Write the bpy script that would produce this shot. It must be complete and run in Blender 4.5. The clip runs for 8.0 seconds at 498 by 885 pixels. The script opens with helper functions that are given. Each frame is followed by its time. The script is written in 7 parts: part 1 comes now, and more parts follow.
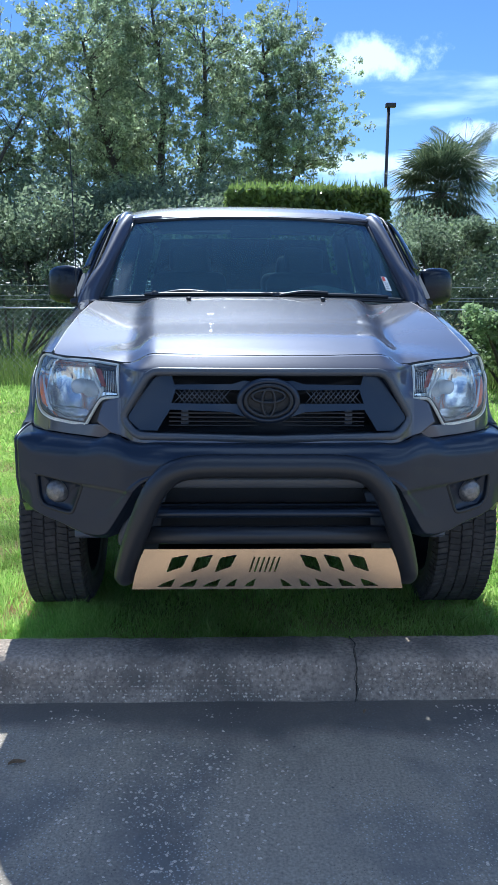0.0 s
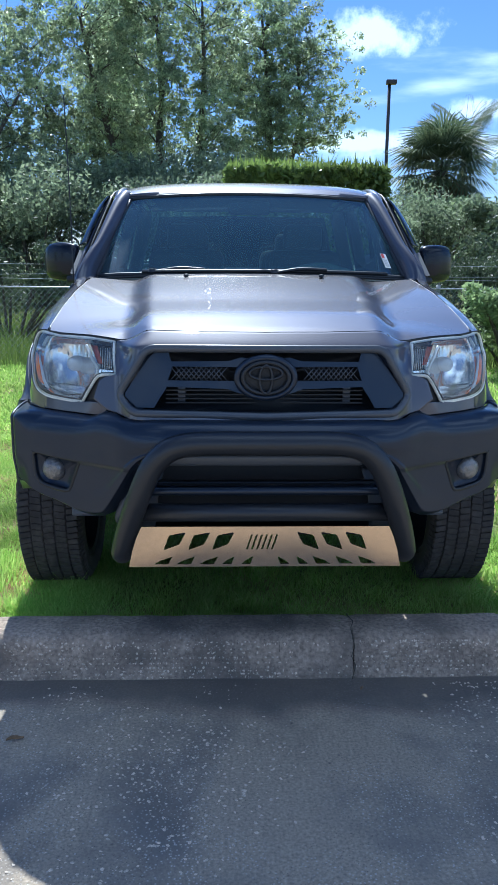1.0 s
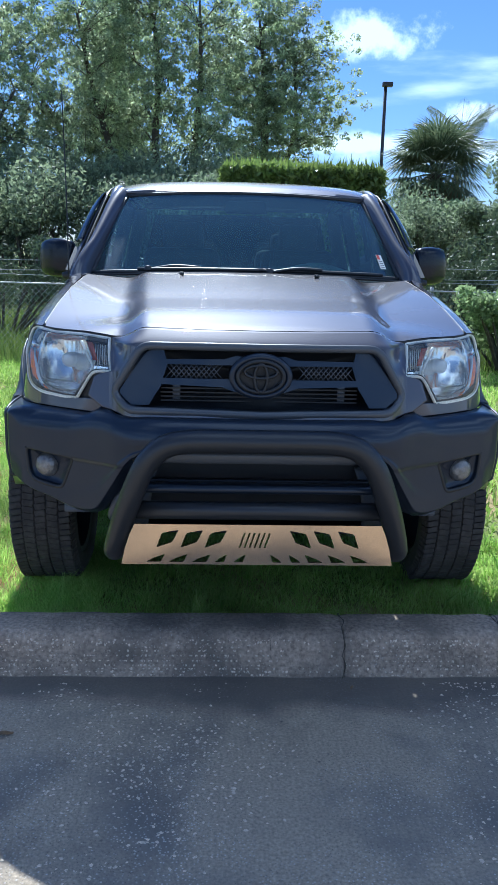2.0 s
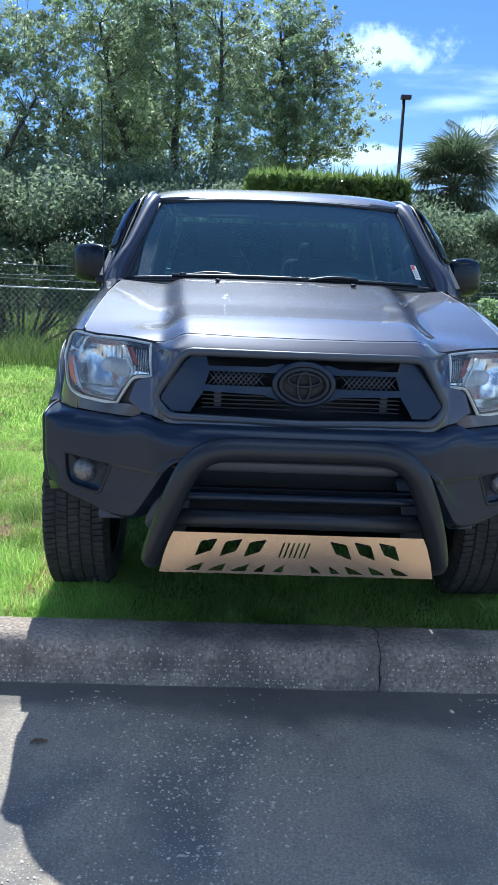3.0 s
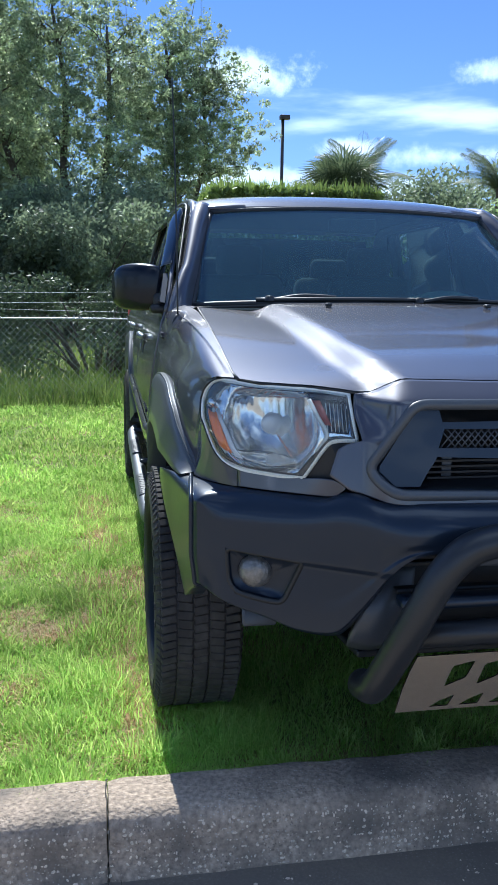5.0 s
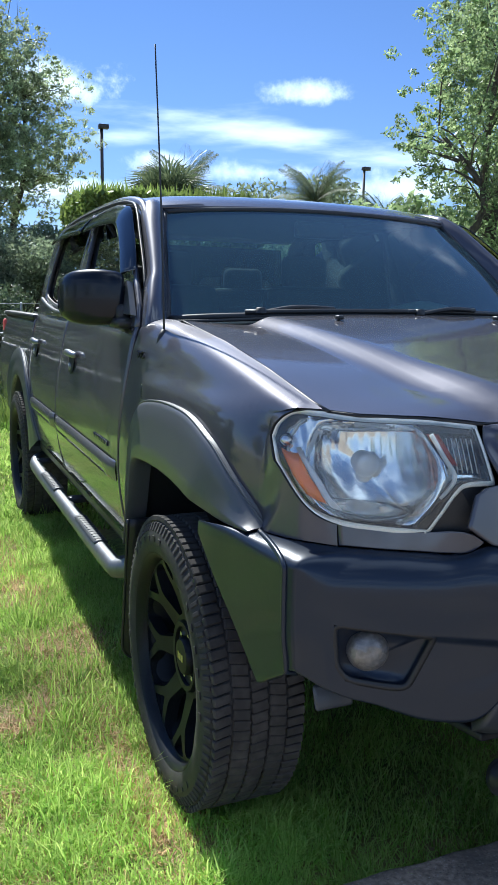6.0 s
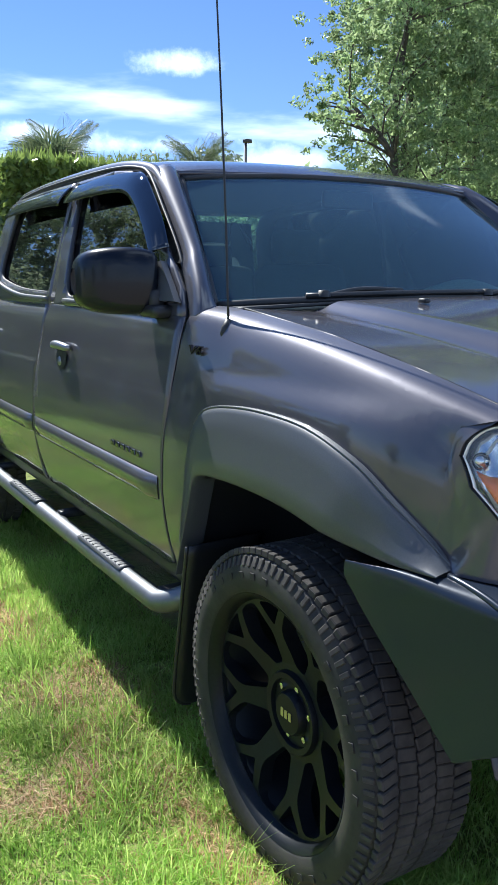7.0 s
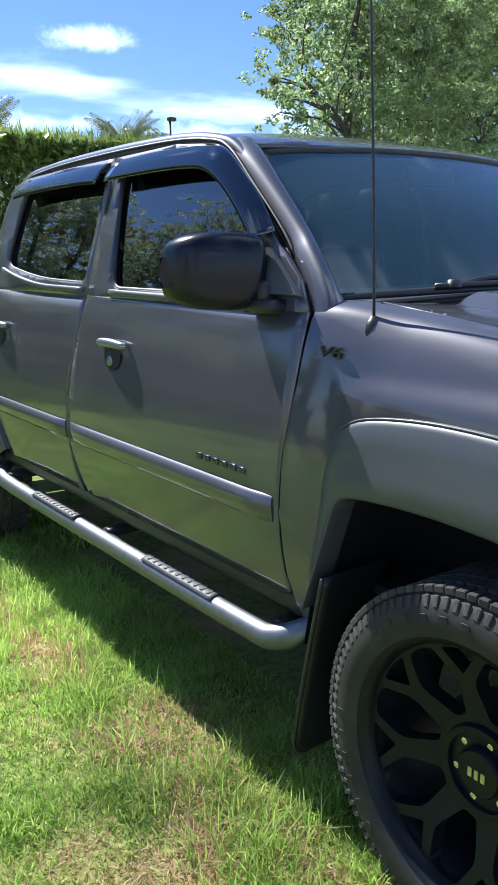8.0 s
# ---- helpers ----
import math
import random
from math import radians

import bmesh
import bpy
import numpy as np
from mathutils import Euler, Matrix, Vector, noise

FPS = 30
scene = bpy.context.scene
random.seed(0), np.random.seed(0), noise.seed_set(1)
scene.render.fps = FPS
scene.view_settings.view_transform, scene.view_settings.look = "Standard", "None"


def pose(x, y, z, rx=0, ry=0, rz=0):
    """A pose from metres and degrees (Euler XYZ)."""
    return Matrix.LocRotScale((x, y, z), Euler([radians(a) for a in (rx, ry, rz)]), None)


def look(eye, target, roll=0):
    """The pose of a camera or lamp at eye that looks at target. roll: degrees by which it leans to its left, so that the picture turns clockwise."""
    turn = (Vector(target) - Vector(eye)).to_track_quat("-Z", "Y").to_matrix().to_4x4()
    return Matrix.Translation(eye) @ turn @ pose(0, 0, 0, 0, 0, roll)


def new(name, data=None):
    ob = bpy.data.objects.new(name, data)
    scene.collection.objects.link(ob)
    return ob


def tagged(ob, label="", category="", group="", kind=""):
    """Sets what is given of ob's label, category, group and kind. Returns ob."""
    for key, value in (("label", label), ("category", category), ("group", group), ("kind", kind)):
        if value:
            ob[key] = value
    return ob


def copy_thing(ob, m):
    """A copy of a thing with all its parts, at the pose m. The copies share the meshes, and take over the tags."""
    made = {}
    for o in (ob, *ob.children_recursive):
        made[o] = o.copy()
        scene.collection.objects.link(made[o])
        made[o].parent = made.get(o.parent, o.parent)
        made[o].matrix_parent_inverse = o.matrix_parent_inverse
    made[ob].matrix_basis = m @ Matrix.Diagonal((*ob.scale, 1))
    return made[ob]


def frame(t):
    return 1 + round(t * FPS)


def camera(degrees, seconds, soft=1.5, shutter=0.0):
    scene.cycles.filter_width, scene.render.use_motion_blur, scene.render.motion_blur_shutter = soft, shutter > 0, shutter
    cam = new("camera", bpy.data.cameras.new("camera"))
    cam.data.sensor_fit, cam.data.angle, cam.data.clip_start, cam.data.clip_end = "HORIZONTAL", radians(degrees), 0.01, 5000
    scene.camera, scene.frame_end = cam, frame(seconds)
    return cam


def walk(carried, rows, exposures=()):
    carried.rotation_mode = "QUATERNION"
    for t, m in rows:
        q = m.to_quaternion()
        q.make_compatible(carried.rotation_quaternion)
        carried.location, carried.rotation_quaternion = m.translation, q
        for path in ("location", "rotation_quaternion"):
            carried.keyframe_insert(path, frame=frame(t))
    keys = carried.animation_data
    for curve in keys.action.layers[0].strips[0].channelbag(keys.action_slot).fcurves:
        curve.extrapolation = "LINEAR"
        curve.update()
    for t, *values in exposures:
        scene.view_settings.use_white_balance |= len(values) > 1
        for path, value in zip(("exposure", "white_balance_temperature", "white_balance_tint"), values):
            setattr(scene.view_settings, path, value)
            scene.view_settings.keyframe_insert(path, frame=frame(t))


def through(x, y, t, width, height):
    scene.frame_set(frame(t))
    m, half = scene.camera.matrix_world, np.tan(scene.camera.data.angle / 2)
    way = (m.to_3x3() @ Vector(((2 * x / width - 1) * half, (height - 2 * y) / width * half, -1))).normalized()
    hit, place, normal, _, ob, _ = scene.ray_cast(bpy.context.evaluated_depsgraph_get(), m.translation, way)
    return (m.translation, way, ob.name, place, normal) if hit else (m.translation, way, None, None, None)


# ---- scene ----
cam = camera(33.7, 8.0)
PATH = [
    (0, (-0.147, -2.682, 1.413), (-0.085, -0.723, 1.012), 0.4),
    (0.5, (-0.145, -2.677, 1.406), (-0.085, -0.723, 0.985), 0.6),
    (1, (-0.139, -2.671, 1.4), (-0.076, -0.723, 0.953), 0.4),
    (2.5, (-0.171, -2.677, 1.393), (-0.09, -0.729, 0.946), 2.0),
    (3, (-0.249, -2.647, 1.385), (-0.19, -0.694, 0.959), 2.3),
    (3.5, (-0.376, -2.539, 1.373), (-0.335, -0.58, 0.972), 1.9),
    (4, (-0.575, -2.282, 1.351), (-0.536, -0.326, 0.935), 2.4),
    (4.2, (-0.671, -2.134, 1.355), (-0.63, -0.18, 0.933), 2.6),
    (5.3, (-1.244, -1.628, 1.367), (-0.762, 0.28, 1.01), -0.1),
    (5.5, (-1.332, -1.472, 1.368), (-0.777, 0.417, 1.017), -0.3),
    (6, (-1.561, -1.2, 1.352), (-0.807, 0.621, 1.012), 0.8),
    (6.5, (-1.724, -0.97, 1.349), (-0.777, 0.757, 1.003), 1.1),
    (7, (-1.867, -0.6, 1.37), (-0.869, 1.087, 0.973), -0.0),
    (7.5, (-2.049, -0.296, 1.372), (-1.014, 1.37, 0.979), 0.1),
    (8, (-2.123, -0.065, 1.392), (-0.982, 1.517, 0.95), -0.5),
]
walk(cam, [(t, look(eye, target, roll)) for t, eye, target, roll in PATH], exposures=[(0, 1.0, 4800, 6), (4.0, 1.0, 4850, 6), (6.0, 1.02, 5250, 7), (7.2, 1.22, 5300, 8), (8.0, 1.30, 5350, 8)])

# ---- light ----
SUN_EL, SUN_AZ = 46.0, -4.5          # degrees; azimuth from +y towards +x
world = bpy.data.worlds.new("sky")
scene.world = world
world.use_nodes = True
wn, wl = world.node_tree.nodes, world.node_tree.links
wn.clear()
w_out = wn.new("ShaderNodeOutputWorld")
w_bg = wn.new("ShaderNodeBackground")
w_sky = wn.new("ShaderNodeTexSky")
w_sky.sky_type, w_sky.sun_disc = "NISHITA", False
w_sky.sun_elevation, w_sky.sun_rotation = radians(SUN_EL), radians(SUN_AZ)
w_sky.air_density, w_sky.dust_density, w_sky.ozone_density = 1.0, 0.0, 4.0
w_bg.inputs["Strength"].default_value = 0.054
w_tc = wn.new("ShaderNodeTexCoord")


def wmath(op, a, b=None):
    n = wn.new("ShaderNodeMath")
    n.operation = op
    for i, v in enumerate((a, b)):
        if v is None:
            continue
        if isinstance(v, (int, float)):
            n.inputs[i].default_value = v
        else:
            wl.new(v, n.inputs[i])
    return n.outputs[0]


w_sep = wn.new("ShaderNodeSeparateXYZ")
wl.new(w_tc.outputs["Generated"], w_sep.inputs[0])
# azimuth and elevation of the direction, in degrees
w_az = wmath("MULTIPLY", wmath("ARCTAN2", w_sep.outputs[0], w_sep.outputs[1]), 57.2958)
w_el = wmath("MULTIPLY", wmath("ARCSINE", w_sep.outputs[2]), 57.2958)
w_noise = wn.new("ShaderNodeTexNoise")
w_noise.inputs["Scale"].default_value, w_noise.inputs["Detail"].default_value = 14.0, 9.0
w_noise.inputs["Roughness"].default_value = 0.62
wl.new(w_tc.outputs["Generated"], w_noise.inputs["Vector"])
w_str = wn.new("ShaderNodeMapping")
w_str.inputs["Scale"].default_value = (5.0, 5.0, 26.0)
w_str.inputs["Rotation"].default_value = (radians(-8), radians(5), 0)
wl.new(w_tc.outputs["Generated"], w_str.inputs["Vector"])
w_wisp = wn.new("ShaderNodeTexNoise")
w_wisp.inputs["Scale"].default_value, w_wisp.inputs["Detail"].default_value = 1.6, 8.0
wl.new(w_str.outputs[0], w_wisp.inputs["Vector"])


def cloud(az, el, ra, re, edge, puff, slope=0.0):
    """One cloud round a direction: an ellipse in degrees, broken up by noise."""
    a = wmath("DIVIDE", wmath("SUBTRACT", w_az, az), ra)
    e = wmath("DIVIDE", wmath("ADD", wmath("SUBTRACT", w_el, el), wmath("MULTIPLY", wmath("SUBTRACT", w_az, az), slope)), re)
    d = wmath("SQRT", wmath("ADD", wmath("MULTIPLY", a, a), wmath("MULTIPLY", e, e)))
    nz = w_noise.outputs["Fac"] if puff else w_wisp.outputs["Fac"]
    d = wmath("ADD", d, wmath("MULTIPLY", wmath("SUBTRACT", nz, 0.5), 3.2 if puff else 2.6))
    r = wn.new("ShaderNodeMapRange")
    r.interpolation_type = "SMOOTHSTEP"
    r.inputs["From Min"].default_value, r.inputs["From Max"].default_value = 1.0, 1.0 - edge
    wl.new(d, r.inputs["Value"])
    return r.outputs[0]


CLOUDS = [  # azimuth, elevation, radius across, radius up, softness, puffy, slope
    (9.3, 13.4, 3.7, 1.7, 0.6, True), (1.2, 13.6, 1.5, 0.8, 0.6, True), (26.4, 13.2, 2.9, 1.0, 0.8, True),
    (22.0, 10.9, 13.0, 1.5, 1.1, False, 0.09), (33.0, 9.6, 10.0, 1.4, 1.1, False, 0.06), (13.0, 10.2, 6.0, 1.0, 1.3, False, -0.12), (9.0, 7.1, 6.5, 0.7, 0.9, True),
    (24.0, 8.4, 8.0, 0.9, 1.0, True), (16.6, 9.0, 2.2, 0.8, 0.8, True), (33.0, 7.4, 12.0, 1.1, 1.1, True), (18.0, 6.6, 12.0, 1.0, 1.0, True)]
w_mask = None
for c in CLOUDS:
    o = cloud(*c)
    w_mask = o if w_mask is None else wmath("MAXIMUM", w_mask, o)
# unseen broken fair-weather cumulus over the rest of the sky, added as fill light
w_flat = wn.new("ShaderNodeCombineXYZ")
w_h = wmath("ADD", wmath("MAXIMUM", w_sep.outputs[2], 0.0), 0.12)
wl.new(wmath("DIVIDE", w_sep.outputs[0], w_h), w_flat.inputs[0])
wl.new(wmath("DIVIDE", w_sep.outputs[1], w_h), w_flat.inputs[1])
w_cum = wn.new("ShaderNodeTexNoise")
w_cum.inputs["Scale"].default_value, w_cum.inputs["Detail"].default_value, w_cum.inputs["Roughness"].default_value = 1.15, 9.0, 0.55
wl.new(w_flat.outputs[0], w_cum.inputs["Vector"])
w_r = wn.new("ShaderNodeMapRange")
w_r.interpolation_type = "SMOOTHSTEP"
w_r.inputs["From Min"].default_value, w_r.inputs["From Max"].default_value = 0.555, 0.68
wl.new(w_cum.outputs["Fac"], w_r.inputs["Value"])
w_hi, w_bk = wn.new("ShaderNodeMapRange"), wn.new("ShaderNodeMapRange")
w_hi.inputs["From Min"].default_value, w_hi.inputs["From Max"].default_value = 27.0, 40.0
wl.new(w_el, w_hi.inputs["Value"])
w_bk.inputs["From Min"].default_value, w_bk.inputs["From Max"].default_value = 0.25, -0.15
wl.new(w_sep.outputs[1], w_bk.inputs["Value"])
w_where = wmath("MULTIPLY", wmath("MAXIMUM", w_hi.outputs[0], w_bk.outputs[0]), wmath("GREATER_THAN", w_el, 0.0))
# denser cloud behind the camera, added to brighten the shaded sides
w_rb = wn.new("ShaderNodeMapRange")
w_rb.interpolation_type = "SMOOTHSTEP"
w_rb.inputs["From Min"].default_value, w_rb.inputs["From Max"].default_value = 0.485, 0.615
wl.new(w_cum.outputs["Fac"], w_rb.inputs["Value"])
w_back_fill = wmath("MULTIPLY", wmath("MULTIPLY", w_rb.outputs[0], w_bk.outputs[0]), wmath("GREATER_THAN", w_el, 0.0))
w_mask = wmath("MAXIMUM", wmath("MAXIMUM", w_mask, w_back_fill), wmath("MULTIPLY", w_r.outputs[0], w_where))
w_mask = wmath("MULTIPLY", w_mask, 0.93)
w_tint = wn.new("ShaderNodeMix")
w_tint.data_type, w_tint.blend_type = "RGBA", "MULTIPLY"
w_tint.inputs["Factor"].default_value = 1.0
w_tint.inputs["B"].default_value = (0.95, 0.90, 1.0, 1.0)
wl.new(w_sky.outputs[0], w_tint.inputs["A"])
w_mix = wn.new("ShaderNodeMix")
w_mix.data_type = "RGBA"
wl.new(w_mask, w_mix.inputs["Factor"])
wl.new(w_tint.outputs["Result"], w_mix.inputs["A"])
w_mix.inputs["B"].default_value = (11.6, 12.4, 13.4, 1.0)
wl.new(w_mix.outputs["Result"], w_bg.inputs["Color"])
wl.new(w_bg.outputs[0], w_out.inputs["Surface"])

sun = new("sun", bpy.data.lights.new("sun", "SUN"))
sun.data.energy, sun.data.angle, sun.data.color = 4.0, radians(0.5), (1.0, 0.87, 0.68)
_az, _el = radians(SUN_AZ), radians(SUN_EL)
TO_SUN = Vector((math.sin(_az) * math.cos(_el), math.cos(_az) * math.cos(_el), math.sin(_el)))
sun.matrix_world = Matrix.Translation((0, 20, 30)) @ TO_SUN.to_track_quat("Z", "Y").to_matrix().to_4x4()


# ---- materials ----
def material(name, base, rough=0.5, metal=0.0, coat=0.0, spec=0.5, noise_scale=0.0, vary=0.0, bump=0.0, bump_scale=200.0, second=None, second_scale=3.0, random_vary=0.0):
    """A Principled surface with colour variation at two scales and a fine bump, in object metres."""
    m = bpy.data.materials.new(name)
    m.use_nodes = True
    nt = m.node_tree
    b = nt.nodes["Principled BSDF"]
    b.inputs["Base Color"].default_value = (*base, 1)
    b.inputs["Roughness"].default_value, b.inputs["Metallic"].default_value = rough, metal
    b.inputs["Coat Weight"].default_value, b.inputs["Specular IOR Level"].default_value = coat, spec
    b.inputs["Coat Roughness"].default_value = 0.03
    tc = nt.nodes.new("ShaderNodeTexCoord")
    col = None
    if vary or second:
        n1 = nt.nodes.new("ShaderNodeTexNoise")
        n1.inputs["Scale"].default_value, n1.inputs["Detail"].default_value = noise_scale or 40.0, 6.0
        nt.links.new(tc.outputs["Object"], n1.inputs["Vector"])
        mx = nt.nodes.new("ShaderNodeMix")
        mx.data_type = "RGBA"
        r = nt.nodes.new("ShaderNodeMapRange")
        r.inputs["From Min"].default_value, r.inputs["From Max"].default_value = 0.3, 0.7
        nt.links.new(n1.outputs["Fac"], r.inputs["Value"])
        nt.links.new(r.outputs[0], mx.inputs["Factor"])
        mx.inputs["A"].default_value = (*[c * (1 - vary) for c in base], 1)
        mx.inputs["B"].default_value = (*[min(1, c * (1 + vary)) for c in base], 1)
        col = mx.outputs["Result"]
        if second:
            n2 = nt.nodes.new("ShaderNodeTexNoise")
            n2.inputs["Scale"].default_value, n2.inputs["Detail"].default_value = second_scale, 4.0
            nt.links.new(tc.outputs["Object"], n2.inputs["Vector"])
            r2 = nt.nodes.new("ShaderNodeMapRange")
            r2.inputs["From Min"].default_value, r2.inputs["From Max"].default_value = 0.45, 0.68
            nt.links.new(n2.outputs["Fac"], r2.inputs["Value"])
            mx2 = nt.nodes.new("ShaderNodeMix")
            mx2.data_type = "RGBA"
            nt.links.new(r2.outputs[0], mx2.inputs["Factor"])
            nt.links.new(col, mx2.inputs["A"])
            mx2.inputs["B"].default_value = (*second, 1)
            col = mx2.outputs["Result"]
    if random_vary:
        oi = nt.nodes.new("ShaderNodeObjectInfo")
        hs = nt.nodes.new("ShaderNodeHueSaturation")
        r3 = nt.nodes.new("ShaderNodeMapRange")
        r3.inputs["To Min"].default_value, r3.inputs["To Max"].default_value = 1 - random_vary, 1 + random_vary
        nt.links.new(oi.outputs["Random"], r3.inputs["Value"])
        nt.links.new(r3.outputs[0], hs.inputs["Value"])
        if col:
            nt.links.new(col, hs.inputs["Color"])
        else:
            hs.inputs["Color"].default_value = (*base, 1)
        col = hs.outputs["Color"]
    if col:
        nt.links.new(col, b.inputs["Base Color"])
    if bump:
        nb = nt.nodes.new("ShaderNodeTexNoise")
        nb.inputs["Scale"].default_value, nb.inputs["Detail"].default_value = bump_scale, 4.0
        nt.links.new(tc.outputs["Object"], nb.inputs["Vector"])
        bp = nt.nodes.new("ShaderNodeBump")
        bp.inputs["Strength"].default_value, bp.inputs["Distance"].default_value = bump, 0.01
        nt.links.new(nb.outputs["Fac"], bp.inputs["Height"])
        nt.links.new(bp.outputs[0], b.inputs["Normal"])
    return m


def glass(name, tint, gloss=1.0, rough=0.0, ior=1.5, haze=0.0, haze_tint=(0.78, 0.79, 0.76)):
    """A thin pane: tinted see-through, with a mirror gloss that grows towards grazing."""
    m = bpy.data.materials.new(name)
    m.use_nodes = True
    nt = m.node_tree
    nt.nodes.remove(nt.nodes["Principled BSDF"])
    tr, gl, mx, fr = (nt.nodes.new(k) for k in ("ShaderNodeBsdfTransparent", "ShaderNodeBsdfGlossy", "ShaderNodeMixShader", "ShaderNodeFresnel"))
    tr.inputs["Color"].default_value = (*tint, 1)
    gl.inputs["Roughness"].default_value = rough
    gl.inputs["Color"].default_value = (gloss, gloss, gloss, 1)
    fr.inputs["IOR"].default_value = ior
    nt.links.new(fr.outputs[0], mx.inputs[0])
    if haze:
        df, hz = nt.nodes.new("ShaderNodeBsdfDiffuse"), nt.nodes.new("ShaderNodeMixShader")
        df.inputs["Color"].default_value = (*haze_tint, 1)
        hz.inputs[0].default_value = haze
        nt.links.new(tr.outputs[0], hz.inputs[1])
        nt.links.new(df.outputs[0], hz.inputs[2])
        tr = hz
    nt.links.new(tr.outputs[0], mx.inputs[1])
    nt.links.new(gl.outputs[0], mx.inputs[2])
    nt.links.new(mx.outputs[0], nt.nodes["Material Output"].inputs["Surface"])
    return m


def leafy(name, base, tip, through=0.45, rough=0.5, spread=0.35):
    """Leaves and blades: each island varies in colour, and light comes through."""
    m = bpy.data.materials.new(name)
    m.use_nodes = True
    nt = m.node_tree
    b = nt.nodes["Principled BSDF"]
    b.inputs["Roughness"].default_value = rough
    geo, mx, hs, tl, ms = (nt.nodes.new(k) for k in ("ShaderNodeNewGeometry", "ShaderNodeMix", "ShaderNodeHueSaturation", "ShaderNodeBsdfTranslucent", "ShaderNodeMixShader"))
    mx.data_type = "RGBA"
    mx.inputs["A"].default_value, mx.inputs["B"].default_value = (*base, 1), (*tip, 1)
    nt.links.new(geo.outputs["Random Per Island"], mx.inputs["Factor"])
    tc, nz, rg = (nt.nodes.new(k) for k in ("ShaderNodeTexCoord", "ShaderNodeTexNoise", "ShaderNodeMapRange"))
    nz.inputs["Scale"].default_value = 0.9
    nt.links.new(tc.outputs["Object"], nz.inputs["Vector"])
    rg.inputs["From Min"].default_value, rg.inputs["From Max"].default_value = 0.3, 0.7
    rg.inputs["To Min"].default_value, rg.inputs["To Max"].default_value = 1 - spread, 1 + spread
    nt.links.new(nz.outputs["Fac"], rg.inputs["Value"])
    nt.links.new(rg.outputs[0], hs.inputs["Value"])
    nt.links.new(mx.outputs["Result"], hs.inputs["Color"])
    nt.links.new(hs.outputs[0], b.inputs["Base Color"])
    nt.links.new(hs.outputs[0], tl.inputs["Color"])
    ms.inputs[0].default_value = through
    nt.links.new(b.outputs[0], ms.inputs[1])
    nt.links.new(tl.outputs[0], ms.inputs[2])
    nt.links.new(ms.outputs[0], nt.nodes["Material Output"].inputs["Surface"])
    return m


PAINT = material("grey_metallic_paint", (0.082, 0.080, 0.096), 0.46, 0.40, 1.0, 0.05, noise_scale=900, vary=0.12, second=(0.062, 0.063, 0.077), second_scale=1.5)
PAINT.node_tree.nodes["Principled BSDF"].inputs["Coat IOR"].default_value = 1.62
PAINT.node_tree.nodes["Principled BSDF"].inputs["Coat Roughness"].default_value = 0.075
SATIN = material("charcoal_bumper_paint", (0.017, 0.025, 0.042), 0.30, 0.25, 0.30, noise_scale=500, vary=0.1, bump=0.02, bump_scale=60)
SATIN.node_tree.nodes["Principled BSDF"].inputs["Specular IOR Level"].default_value = 0.36
FLARE = material("grey_flare_plastic", (0.080, 0.086, 0.097), 0.42, 0.2, 0.15, noise_scale=300, vary=0.08, bump=0.03, bump_scale=500)
BLACK = material("black_plastic", (0.016, 0.017, 0.019), 0.45, noise_scale=200, vary=0.2, bump=0.05, bump_scale=600)
TUBE = material("black_powder_coat", (0.022, 0.023, 0.026), 0.38, 0.1, 0.1, noise_scale=400, vary=0.15, bump=0.06, bump_scale=900)
RUBBER = material("tyre_rubber", (0.018, 0.0175, 0.0175), 0.7, noise_scale=60, vary=0.3, bump=0.08, bump_scale=300, second=(0.034, 0.031, 0.028), second_scale=9)
RIM = material("satin_black_alloy", (0.008, 0.010, 0.013), 0.42, 0.1, 0.06, 0.35, noise_scale=120, vary=0.15)
RIM.node_tree.nodes["Principled BSDF"].inputs["Specular IOR Level"].default_value = 0.22
STEEL = material("brushed_stainless_steel", (0.72, 0.55, 0.39), 0.16, 1.0, noise_scale=80, vary=0.06, bump=0.02, bump_scale=250)
STEPDARK = material("dark_plated_steel", (0.09, 0.09, 0.09), 0.3, 0.9)
CHROME = material("chrome", (0.75, 0.76, 0.78), 0.08, 1.0)
STEPBAR = material("polished_step_tube", (0.18, 0.19, 0.205), 0.48, 0.9, noise_scale=30, vary=0.1)
REFLECTOR = material("headlamp_reflector", (0.93, 0.93, 0.91), 0.13, 0.9, noise_scale=60, vary=0.05, bump=0.10, bump_scale=26)
LENSRIM = material("pale_lens_edge", (0.84, 0.84, 0.76), 0.45, 0.0, 0.2, noise_scale=40, vary=0.1)
MAROON = material("dark_red_lens", (0.42, 0.07, 0.035), 0.25, 0.1, 0.5)
TREAD = material("dusty_tread_rubber", (0.052, 0.047, 0.042), 0.85, noise_scale=40, vary=0.35, second=(0.034, 0.031, 0.028), second_scale=14)
HOUSING = material("pale_lamp_housing", (0.78, 0.79, 0.77), 0.4, 0.2, noise_scale=40, vary=0.1)
AMBER = material("amber_lens", (0.95, 0.24, 0.025), 0.35, 0.0, 0.3)
DARKIN = material("dark_interior", (0.03, 0.034, 0.036), 0.7, noise_scale=50, vary=0.2)
DASH = material("grey_dashboard_plastic", (0.45, 0.48, 0.47), 0.6, noise_scale=90, vary=0.1, bump=0.05, bump_scale=400)
CARPET = material("seat_cloth", (0.045, 0.047, 0.05), 0.9, noise_scale=150, vary=0.25)
CAPGLOSS = material("satin_black_cap", (0.005, 0.007, 0.013), 0.24, 0.0, 0.1, 0.3, bump=0.02, bump_scale=700)
